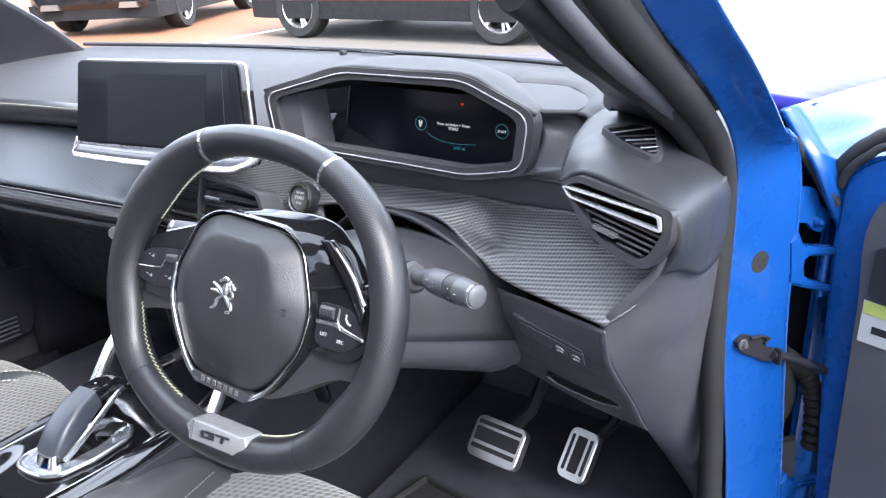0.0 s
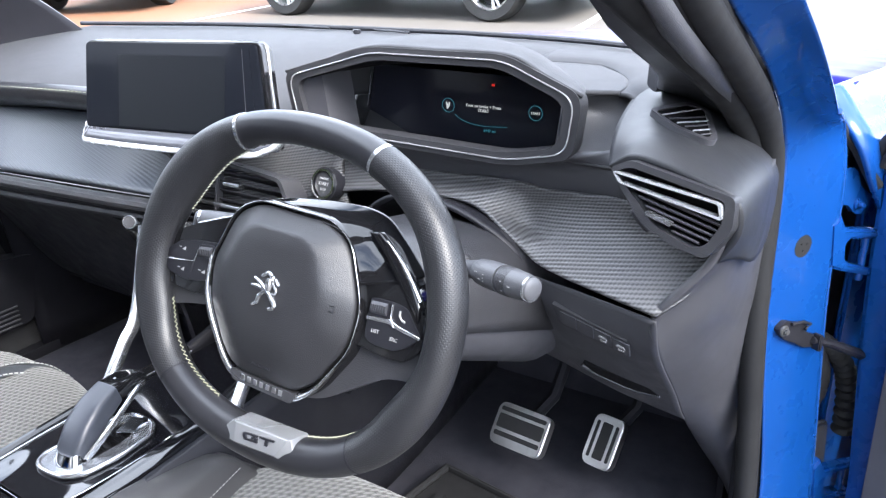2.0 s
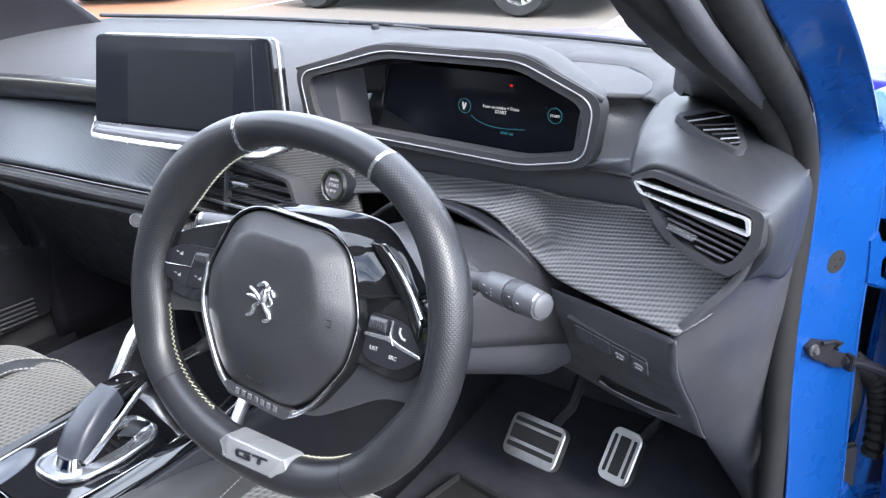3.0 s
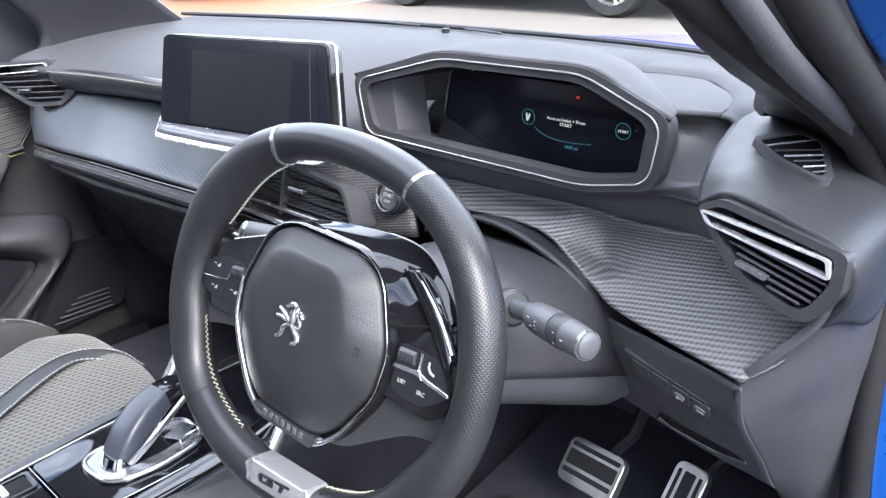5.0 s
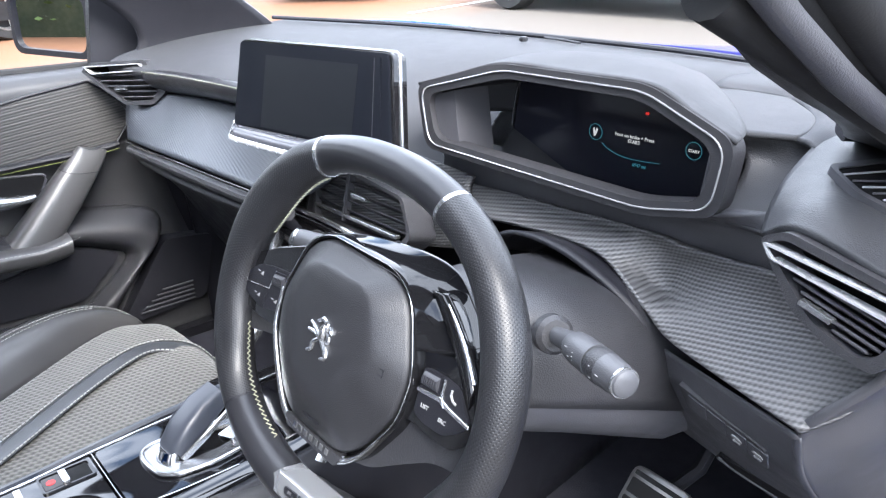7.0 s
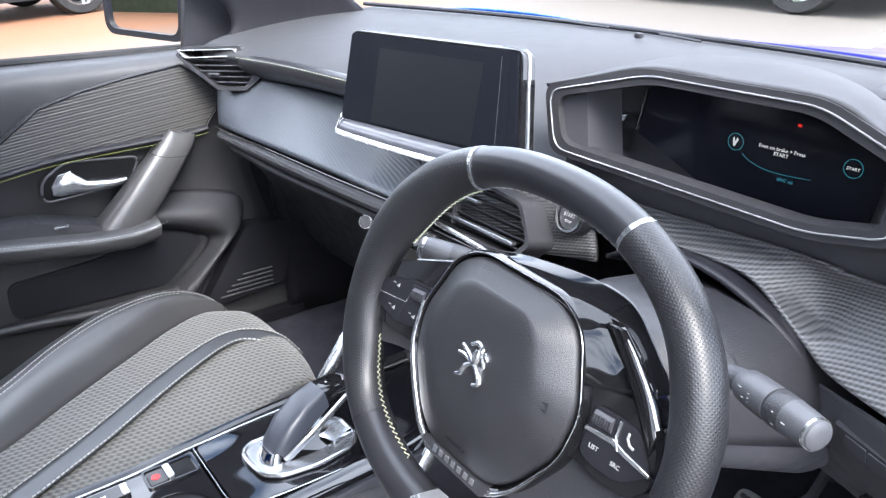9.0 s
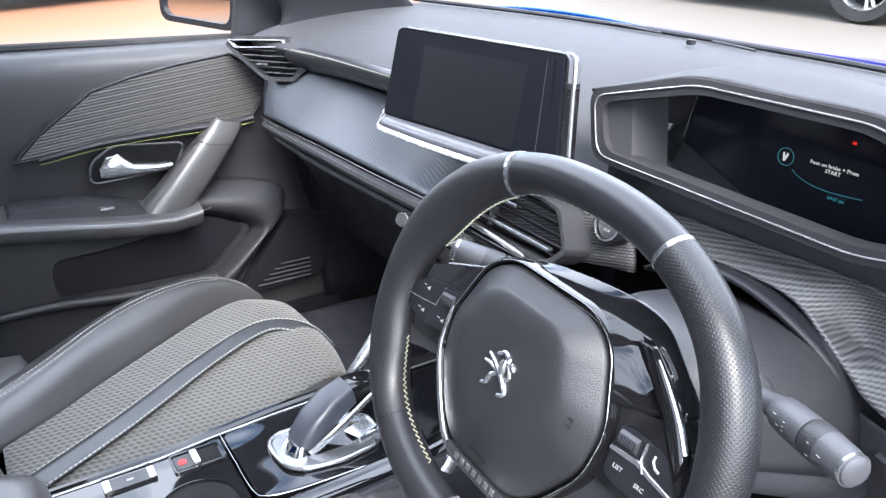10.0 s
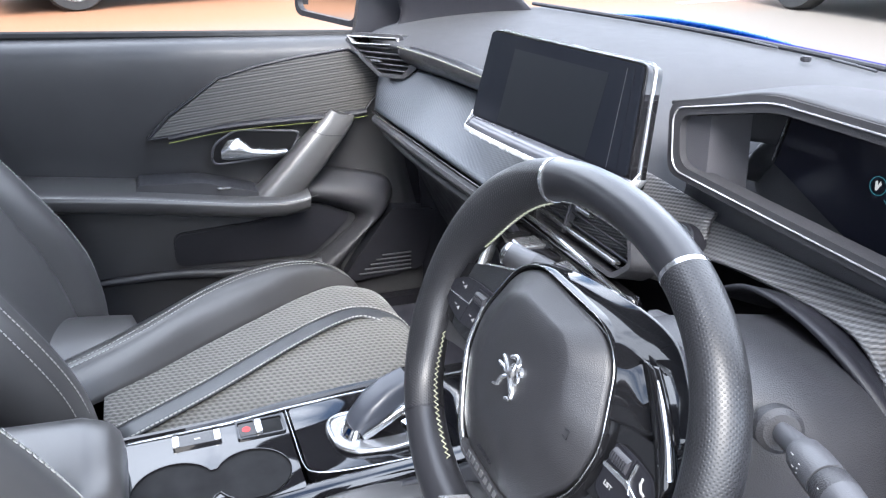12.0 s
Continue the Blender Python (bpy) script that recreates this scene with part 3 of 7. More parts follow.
for dx, dz in ((0.0, 0.0), (0.042, -0.310)):
    h = part("door_hinge", slab([(x + dx, z + dz) for x, z in HINGE], PIL, -0.012, 0.004, 0.003), BLUE, body, "blue painted steel door hinge")
    part("hinge_pin", tube([PIL @ Vector((0.098 + dx, 0.774 + dz, -0.004)), PIL @ Vector((0.098 + dx, 0.832 + dz, -0.004))], 0.0042, 12), BLUE, h, "hinge pin")
bracket = part("hinge_bracket", slab(rounded([(0.045, 0.898), (0.070, 0.899), (0.0835, 0.894), (0.0915, 0.875), (0.107, 0.866), (0.109, 0.853), (0.101, 0.843), (0.088, 0.846), (0.077, 0.858), (0.045, 0.862)], 0.006, 3), PIL, -0.022, -0.015, 0.002), BLUE, body, "blue painted bracket")
for x, y in ((0.0480, 0.893), (0.0520, 0.8735), (0.0900, 0.857)):
    part("bolt", merge(disc(PIL @ Matrix.Translation((x, y, -0.016)), 0.0058, 0.0, 0.004, 20, 0.001), disc(PIL @ Matrix.Translation((x, y, -0.012)), 0.0036, 0.0, 0.005, 6, 0.001)), BLUE, bracket)
# black rubber strip where wing and pillar meet
part("wing_seal", tube([PIL @ Vector(p) for p in spline([(0.046, 0.951, -0.020), (0.056, 0.936, -0.018), (0.072, 0.915, -0.012), (0.086, 0.893, -0.006), (0.098, 0.878, -0.004)], 30)], lambda u: 0.0035 + 0.0035 * u, 10), RUBBER, body, "black rubber wing seal")
plug = part("rubber_plug", disc(PIL @ Matrix.Translation((-0.0080, 0.8365, 0)), 0.0125, 0.0, 0.0035, 28, 0.001), RUBBER, body, "round black rubber plug")
for a in (0.4, 2.4, 4.6):
    part("plug_pip", disc(PIL @ Matrix.Translation((-0.0080 + 0.0045 * math.cos(a), 0.8365 + 0.0045 * math.sin(a), 0.0034)), 0.0009, 0.0, 0.0012, 10, 0.0003), RUBBER, plug)
strap = part("check_strap", slab(rounded([(-0.033, 0.7537), (-0.023, 0.7610), (-0.0074, 0.7550), (0.0124, 0.7485), (0.0080, 0.7420), (0.021, 0.7345), (0.0296, 0.7308), (0.0342, 0.7194), (0.0207, 0.7196), (0.0099, 0.7220), (-0.0039, 0.7310), (-0.0211, 0.7396)], 0.003, 3), PIL, 0.0, 0.009, 0.002), DARK, body, "black door check strap")
part("strap_arm", tube([PIL @ Vector(p) for p in ((0.020, 0.729, 0.009), (0.0495, 0.7165, 0.009), (0.0738, 0.7040, 0.009), (0.112, 0.684, 0.008))], lambda u: 0.0055 + 0.003 * u, 10, flat=0.7), DARK, strap)
part("strap_clip", box((0.0265, 0.7255, 0.012), (0.005, 0.018, 0.010), PIL, 0.001), DARK, strap)
part("strap_lug", tube([PIL @ Vector(p) for p in ((-0.016, 0.757, 0.011), (0.000, 0.756, 0.012), (0.012, 0.750, 0.011), (0.004, 0.746, 0.012))], 0.0018, 8), DARK, strap)
part("bolt", merge(disc(PIL @ Matrix.Translation((-0.0250, 0.7515, 0)), 0.0062, 0.009, 0.0115, 24, 0.001), disc(PIL @ Matrix.Translation((-0.0250, 0.7515, 0)), 0.0036, 0.0115, 0.0150, 6, 0.0008)), BOLT, strap, "small dark steel bolt")
gait = [PIL @ Vector(p) for p in ((0.072, 0.703, -0.020), (0.092, 0.688, -0.020), (0.112, 0.671, -0.020), (0.130, 0.648, -0.020), (0.143, 0.620, -0.021), (0.152, 0.585, -0.022), (0.158, 0.550, -0.024))]
part("wiring_gaiter", tube(spline(gait, 105), lambda u: 0.0085 + 0.0035 * u + 0.0020 * math.cos(u * 30 * math.pi), 14), RUBBER, body, "ribbed black wiring gaiter")
part("gaiter_boot", tube([PIL @ Vector(p) for p in spline([(0.076, 0.700, -0.024), (0.084, 0.672, -0.020), (0.091, 0.640, -0.020), (0.088, 0.612, -0.024), (0.080, 0.595, -0.028)], 24)], lambda u: 0.0060 + 0.0040 * math.sin(u * math.pi), 14), RUBBER, body, "smooth rubber boot of the wiring gaiter")
part("gap_foam", slab([(0.092, 0.575), (0.130, 0.571), (0.141, 0.470), (0.115, 0.470)], PIL, -0.034, -0.024, 0.004), PLASTIC, body, "dark grey foam block in the door gap")
part("inner_wing", slab([(0.150, 0.32), (0.24, 0.32), (0.24, 0.82), (0.150, 0.85)], PIL, -0.056, -0.046, 0.004), BLUE, body, "shaded blue inner wing panel")
# Only a shaded gap is there; this near-black sheet stands for its darkness.
part("gap_shade", slab([(0.010, 0.32), (0.24, 0.32), (0.24, 0.86), (0.10, 0.90), (0.06, 0.955), (0.010, 0.955)], PIL, -0.075, -0.065), SHADE_BLACK, body, "black sheet standing for the shade behind the hinges")

# ---- parked surroundings ----
SLOPE = pose(0, 0, 0.09, 2.6, 0, 0)
tar, tn, tl, tb = material("pale_concrete_apron", (0.4, 0.36, 0.32), 0.9)
ta = coords(tn, tl)
tmix = tn.new("ShaderNodeMixRGB")
tx = tn.new("ShaderNodeSeparateXYZ")
tl.new(ta, tx.inputs[0])
tmr = tn.new("ShaderNodeMapRange")
tmr.inputs[1].default_value, tmr.inputs[2].default_value = -7.6, -5.6
tl.new(tx.outputs[0], tmr.inputs[0])
tl.new(ramp(tn, tl, tmr.outputs[0], (0.21, 0.076, 0.022), (0.112, 0.101, 0.086), 0.0, 1.0), tmix.inputs[1])
tl.new(ramp(tn, tl, noise_node(tn, tl, ta, 40, 4), (0.11, 0.09, 0.07), (0.17, 0.14, 0.11)), tmix.inputs[2])
tmix.inputs[0].default_value = 0.22
tl.new(tmix.outputs[0], tb.inputs["Base Color"])
relief(tn, tl, tb, noise_node(tn, tl, ta, 150, 3), 0.4, 0.004)
ground = mesh_object("ground", loft([[(-400, -400, 0), (400, -400, 0)], [(-400, 400, 0), (400, 400, 0)]], False), tar, 0)
ground.matrix_world = SLOPE
tagged(ground, "sunlit pale concrete car park ground", "ground", kind="structure")
# ---- parked cars, hedge, bay lines ----
def on_ground(x, y):
    return SLOPE @ Vector((x, y / math.cos(radians(2.6)), 0))


def paint(name, low, high):
    return grained(name, low, high, (0.2, 0.26), 2500, 0.02, 5, 1.0, 0.3, cells=False)


TYRE = grained("tyre_rubber", (0.010, 0.010, 0.010), (0.018, 0.018, 0.018), (0.75, 0.9), 300, 0.2, cells=False)
ALLOY = grained("alloy_silver", (0.6, 0.6, 0.61), (0.7, 0.7, 0.71), (0.25, 0.35), 2500, 0.01, 9, 0, 0.9, cells=False)
TINT = grained("tinted_glass", (0.01, 0.012, 0.014), (0.014, 0.016, 0.018), (0.02, 0.04), 30, 0.0, 5, 0.4, cells=False)
LAMP_RED = grained("red_lamp_lens", (0.5, 0.01, 0.01), (0.6, 0.02, 0.02), (0.1, 0.2), 300, 0.02, 8, 0.5, cells=False)


def wheel_parts(parent, at, side, radius, spokes=5):
    """One road wheel; its outer face looks along side (a unit vector)."""
    m = axes(at, Vector(side).cross(Vector((0, 0, 1))), (0, 0, 1))
    if (m.to_3x3() @ Vector((0, 0, 1))).dot(Vector(side)) < 0:
        m = m @ pose(0, 0, 0, 0, 180, 0)
    prof = [(0.70, -0.11), (0.94, -0.115), (1.0, -0.08), (1.0, 0.08), (0.94, 0.115), (0.70, 0.11)]
    rings = [[m @ Vector((radius * r * math.cos(a), radius * r * math.sin(a), z)) for a in (2 * math.pi * i / 40 for i in range(40))] for r, z in prof]
    w = part("road_wheel", loft(rings, True, False), TYRE, parent, "black tyre")
    rim = [[m @ Vector((radius * r * math.cos(a), radius * r * math.sin(a), z)) for a in (2 * math.pi * i / 40 for i in range(40))] for r, z in ((0.71, 0.10), (0.67, 0.105), (0.62, 0.07), (0.60, 0.0))]
    r = part("rim", loft(rim, True, False), ALLOY, w, "silver alloy rim")
    # Black disc in place of the shade seen between the spokes.
    part("brake_shadow", disc(m, radius * 0.62, -0.02, -0.01, 32), DARK, w, "dark disc for the shade behind the spokes")
    for i in range(spokes):
        for k in (-0.16, 0.16):
            a = 2 * math.pi * i / spokes + k
            d = Vector((math.cos(a), math.sin(a), 0))
            c = Vector((math.cos(2 * math.pi * i / spokes), math.sin(2 * math.pi * i / spokes), 0))
            part("spoke", tube([m @ (c * radius * 0.10 + Vector((0, 0, 0.06))), m @ (d * radius * 0.64 + Vector((0, 0, 0.075)))], radius * 0.05, 6), ALLOY, w)
    part("hub_cap", disc(m, radius * 0.14, 0.04, 0.08, 20, 0.01), ALLOY, w)
    return w


def parked_car(name, centre, heading, mat, label, length=4.4, width=1.82, height=1.62, radius=0.345):
    """An SUV on the ground; heading in degrees turns its nose from +y to the left."""
    g = on_ground(*centre)
    m = Matrix.Translation(g) @ pose(0, 0, 0, 2.6, 0, 0) @ pose(0, 0, 0, 0, 0, heading)
    c = thing(name, g, label, "car", "parked cars")
    L, Wd, H = length / 2, width / 2, height
    def ring(y, zb, zs, zt, k):
        return [m @ Vector(p) for p in ((-Wd * k * 0.92, y, zb), (-Wd * k, y, zb + 0.12), (-Wd * k, y, zs - 0.12), (-Wd * k * 0.95, y, zs), (-Wd * k * 0.74, y, zt), (Wd * k * 0.74, y, zt), (Wd * k * 0.95, y, zs), (Wd * k, y, zs - 0.12), (Wd * k, y, zb + 0.12), (Wd * k * 0.92, y, zb))]
    part("body", loft([ring(-L, 0.42, 0.85, 0.95, 0.86), ring(-L + 0.10, 0.30, 0.98, 1.15, 0.96), ring(-L + 0.45, 0.26, 1.02, H - 0.08, 1.0), ring(-0.3, 0.26, 1.0, H, 1.0), ring(0.35, 0.26, 0.98, H - 0.06, 1.0), ring(0.95, 0.26, 0.97, 1.06, 1.0), ring(L - 0.25, 0.28, 0.86, 0.95, 0.97), ring(L, 0.40, 0.66, 0.74, 0.84)]), mat, c, "painted body", 30)
    part("cladding", loft([[m @ Vector((x * k, y, z)) for x, z in ((-Wd * 1.01, 0.22), (-Wd * 1.015, 0.42), (Wd * 1.015, 0.42), (Wd * 1.01, 0.22))] for y, k in ((-L + 0.06, 0.97), (-L + 0.25, 1.0), (L - 0.3, 1.0), (L - 0.05, 0.93))]), RUBBER, c, "black lower cladding")
    for s in (-1, 1):
        for y0, y1, t0, t1 in ((-1.25, -0.35, -1.0, -0.35), (-0.27, 0.62, -0.27, 0.2)):
            poly = [Vector((s * Wd * 0.945, y0, 1.03)), Vector((s * Wd * 0.945, y1, 1.03)), Vector((s * Wd * 0.78, t1, H - 0.13)), Vector((s * Wd * 0.78, t0, H - 0.13))]
            part("side_window", loft([[m @ (p + Vector((s * 0.012, 0, 0))) for p in poly], [m @ (p - Vector((s * 0.01, 0, 0))) for p in poly]]), TINT, c, "dark side window")
        part("tail_lamp", loft([[m @ Vector((s * x, y, z)) for x, z in ((Wd * 0.55, 0.82), (Wd * 0.97, 0.84), (Wd * 0.97, 0.97), (Wd * 0.60, 0.93))] for y in (-L - 0.02, -L + 0.14)]), LAMP_RED, c, "red tail lamp")
        part("exhaust_trim", loft([[m @ Vector((s * x, y, z)) for x, z in ((Wd * 0.45, 0.36), (Wd * 0.75, 0.36), (Wd * 0.72, 0.43), (Wd * 0.48, 0.43))] for y in (-L - 0.03, -L + 0.1)]), STEEL, c, "polished exhaust trim")
        part("door_handle", box((s * (Wd + 0.012), -0.15, 0.90), (0.03, 0.17, 0.03), m, 0.01), mat, c)
        for y in (-length * 0.30, length * 0.305):
            wheel_parts(c, m @ Vector((s * (Wd - 0.09), y, radius)), (m.to_3x3() @ Vector((s, 0, 0))), radius)
    part("rear_window", loft([[m @ Vector((x, y + d, z)) for x, y, z in ((-Wd * 0.75, -L + 0.10, 1.08), (Wd * 0.75, -L + 0.10, 1.08), (Wd * 0.62, -L + 0.40, H - 0.16), (-Wd * 0.62, -L + 0.40, H - 0.16))] for d in (-0.03, 0.02)]), TINT, c, "dark rear window")
    return c


RED_PAINT = paint("dark_red_paint", (0.22, 0.02, 0.02), (0.28, 0.03, 0.03))
BLACK_PAINT = paint("black_paint", (0.012, 0.012, 0.014), (0.018, 0.018, 0.02))
GREY_PAINT = paint("graphite_paint", (0.05, 0.052, 0.056), (0.06, 0.062, 0.066))
parked_car("parked_car", (-4.35, 7.15), 90, RED_PAINT, "dark red SUV with silver alloy wheels parked ahead")
parked_car("parked_car", (-9.9, 7.6), 28, BLACK_PAINT, "black SUV with red tail lamps parked ahead")
parked_car("parked_car", (-10.0, 0.35), 12, BLACK_PAINT, "black SUV parked across the apron")
parked_car("parked_car", (-9.0, -7.5), -60, GREY_PAINT, "graphite car parked by the hedge")

LINE = grained("white_road_paint", (0.62, 0.62, 0.6), (0.75, 0.75, 0.72), (0.7, 0.9), 60, 0.2, 3, cells=False)
for x0, y0, x1, y1 in ((-6.6, 5.5, -6.75, 12.0), (-1.75, 4.2, -2.6, 10.0), (-6.6, -4.0, -12.0, -4.4), (2.8, 4.2, 2.4, 10.0)):
    a, b = on_ground(x0, y0), on_ground(x1, y1)
    t = (b - a).normalized().cross(Vector((0, 0, 1))) * 0.05
    up = Vector((0, 0, 0.006))
    ln = mesh_object("bay_line", loft([[a - t + up, a + t + up], [b - t + up, b + t + up]], False), LINE, 0)
    tagged(ln, "white painted parking bay line on the ground", "road marking", "bay lines")


# a clipped hedge round the apron, out of view: a dense body of small leaves
leaf, ln_, ll, lb = material("hedge_leaves", (0.05, 0.09, 0.02), 0.55)
oi = ln_.new("ShaderNodeNewGeometry")
ll.new(ramp(ln_, ll, oi.outputs["Random Per Island"], (0.025, 0.055, 0.012), (0.09, 0.14, 0.03), 0.0, 1.0), lb.inputs["Base Color"])
rng = random.Random(4)


def hedge(x0, y0, x1, y1, height, depth, count):
    verts, faces = [], []
    for i in range(count):
        f = rng.random()
        face = rng.random()
        px, py = x0 + (x1 - x0) * f, y0 + (y1 - y0) * f
        dx, dy = y1 - y0, x0 - x1
        n = math.hypot(dx, dy)
        off = (rng.random() - 0.5) * depth
        h = height * (0.03 + 0.97 * rng.random() ** 0.8) * (0.94 + 0.06 * math.sin(f * 37) + 0.03 * math.sin(f * 91))
        p = on_ground(px + dx / n * off, py + dy / n * off) + Vector((0, 0, h))
        a, b = rng.random() * 6.28, (rng.random() - 0.5) * 2.4
        u = Vector((math.cos(a), math.sin(a), 0))
        w = Vector((-math.sin(a) * math.sin(b), math.cos(a) * math.sin(b), math.cos(b)))
        s = 0.05 + 0.06 * rng.random()
        k = len(verts)
        verts += [p - u * s, p - w * s * 0.5, p + u * s, p + w * s * 0.5]
        faces.append((k, k + 1, k + 2, k + 3))
    me = bpy.data.meshes.new("hedge")
    me.from_pydata(verts, [], faces)
    me.materials.append(leaf)
    ob = new("hedge", me)
    return tagged(ob, "green hedge out of view, made tall for the screens to mirror", "hedge", "hedges", "stuff")


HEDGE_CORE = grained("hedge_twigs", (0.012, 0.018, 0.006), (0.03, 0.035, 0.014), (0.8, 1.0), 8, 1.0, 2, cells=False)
# made this tall so that the dark screens mirror leaves instead of sky
for x0, y0, x1, y1, hgt, cnt in ((-14, -13, -14, -2.0, 5.5, 11000), (-14, -13, 12, -13, 5.5, 12000)):
    hb = hedge(x0, y0, x1, y1, hgt, 1.4, cnt)
    a, b = on_ground(x0, y0), on_ground(x1, y1)
    d = (b - a).normalized().cross(Vector((0, 0, 1))) * 0.5
    core = loft([[a - d, a + d, a + d * 0.8 + Vector((0, 0, hgt * 0.86)), a - d * 0.8 + Vector((0, 0, hgt * 0.86))], [b - d, b + d, b + d * 0.8 + Vector((0, 0, hgt * 0.86)), b - d * 0.8 + Vector((0, 0, hgt * 0.86))]])
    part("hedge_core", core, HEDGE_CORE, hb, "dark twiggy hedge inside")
for x, y, s in ((-0.68, 1.15, -1), (0.68, 1.15, 1), (-0.68, -1.35, -1), (0.68, -1.35, 1)):
    g = on_ground(x, y)
    wheel_parts(body, g + Vector((0, 0, 0.31)), (s, 0, 0), 0.31)
# ---- dashboard ----
dash = thing("dashboard", (0, 0.3, 0.6), "grey soft-touch car dashboard with woven carbon-look trim", "dashboard")
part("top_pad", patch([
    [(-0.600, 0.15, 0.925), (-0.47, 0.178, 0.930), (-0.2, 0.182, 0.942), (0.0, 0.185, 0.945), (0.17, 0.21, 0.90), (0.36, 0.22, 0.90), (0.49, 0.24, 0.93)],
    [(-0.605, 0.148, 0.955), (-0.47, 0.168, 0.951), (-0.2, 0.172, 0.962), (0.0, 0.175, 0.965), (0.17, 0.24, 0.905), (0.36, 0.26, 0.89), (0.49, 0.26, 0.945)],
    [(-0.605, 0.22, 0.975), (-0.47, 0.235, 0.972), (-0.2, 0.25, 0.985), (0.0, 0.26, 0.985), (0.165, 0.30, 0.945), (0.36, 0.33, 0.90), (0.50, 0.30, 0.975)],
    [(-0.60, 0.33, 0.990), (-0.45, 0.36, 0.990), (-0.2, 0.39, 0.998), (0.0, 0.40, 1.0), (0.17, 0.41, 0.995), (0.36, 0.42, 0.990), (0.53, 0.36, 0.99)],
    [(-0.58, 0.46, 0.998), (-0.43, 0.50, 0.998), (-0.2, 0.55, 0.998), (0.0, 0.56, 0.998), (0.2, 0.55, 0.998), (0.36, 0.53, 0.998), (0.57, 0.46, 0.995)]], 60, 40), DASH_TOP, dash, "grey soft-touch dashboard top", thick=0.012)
part("light_sensor", disc(pose(0.013, 0.476, 1.003), 0.006, 0, 0.006, 16, 0.002), DARK, dash, "small black light sensor")
for x0, y0, x1, y1 in ((-0.217, 0.528, -0.075, 0.520), (0.010, 0.520, 0.082, 0.506)):
    part("demister_slot", tube([(x0, y0, 1.0035), ((x0 + x1) / 2, (y0 + y1) / 2, 1.0040), (x1, y1, 1.0035)], 0.0016, 6), DARK, dash, "thin black demister slot")
# stitched leather band along the passenger side
ROLL = spline([(-0.505, 0.168, 0.948), (-0.35, 0.168, 0.957), (-0.2, 0.168, 0.962), (-0.07, 0.170, 0.964)], 40)
part("leather_band", patch([[(-0.505, 0.172, 0.951), (-0.35, 0.172, 0.960), (-0.2, 0.172, 0.966), (-0.05, 0.174, 0.967)],
                            [(-0.505, 0.163, 0.945), (-0.35, 0.163, 0.954), (-0.2, 0.163, 0.959), (-0.05, 0.165, 0.961)],
                            [(-0.505, 0.166, 0.930), (-0.35, 0.168, 0.938), (-0.2, 0.168, 0.943), (-0.05, 0.170, 0.945)],
                            [(-0.505, 0.190, 0.912), (-0.35, 0.194, 0.922), (-0.2, 0.196, 0.928), (-0.05, 0.198, 0.930)]], 40, 14), LEATHER, dash, "black leather band with green stitching", thick=0.004)
stitches([p + Vector((0, -0.0065, -0.001)) for p in ROLL], THREAD, dash, 0.005, 0.003, 0.0006)
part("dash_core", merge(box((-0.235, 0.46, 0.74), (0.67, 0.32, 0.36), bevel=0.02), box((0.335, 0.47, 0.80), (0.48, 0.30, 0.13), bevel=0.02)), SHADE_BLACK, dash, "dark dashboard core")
# woven fascia before the passenger
part("fascia", patch([
    [(-0.60, 0.165, 0.900), (-0.47, 0.19, 0.915), (-0.30, 0.195, 0.925), (-0.12, 0.20, 0.93), (0.02, 0.20, 0.925)],
    [(-0.58, 0.15, 0.870), (-0.46, 0.165, 0.880), (-0.30, 0.160, 0.892), (-0.12, 0.16, 0.90), (0.02, 0.17, 0.89)],
    [(-0.555, 0.138, 0.835), (-0.45, 0.132, 0.842), (-0.30, 0.120, 0.856), (-0.12, 0.112, 0.868), (0.02, 0.11, 0.875)]], 40, 16), CARBON_FLAT, dash, "blue-grey woven carbon-look fascia", thick=0.006)
EDGE = spline([(-0.555, 0.135, 0.831), (-0.45, 0.128, 0.838), (-0.30, 0.115, 0.852), (-0.12, 0.106, 0.864), (0.02, 0.104, 0.872)], 40)
part("fascia_trim", tube(EDGE, 0.0016, 10, flat=1.2), GLOSS, dash, "thin gloss black strip")
part("fascia_lip", tube([p + Vector((0, 0.006, -0.013)) for p in EDGE], 0.008, 10), DARK_TRIM, dash, "black lower strip")
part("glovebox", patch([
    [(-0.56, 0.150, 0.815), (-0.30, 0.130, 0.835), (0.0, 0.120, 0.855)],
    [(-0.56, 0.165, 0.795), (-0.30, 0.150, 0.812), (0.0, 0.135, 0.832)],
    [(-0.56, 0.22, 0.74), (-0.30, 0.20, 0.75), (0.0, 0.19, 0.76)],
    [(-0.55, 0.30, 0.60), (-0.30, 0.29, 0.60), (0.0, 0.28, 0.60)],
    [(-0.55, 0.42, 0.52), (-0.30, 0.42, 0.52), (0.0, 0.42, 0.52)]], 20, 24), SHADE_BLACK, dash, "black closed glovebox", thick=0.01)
part("glovebox_lip", tube(spline([(-0.53, 0.150, 0.80), (-0.30, 0.130, 0.816), (-0.02, 0.118, 0.838)], 30), 0.006, 8), DARK, dash, "moulded glovebox lip")


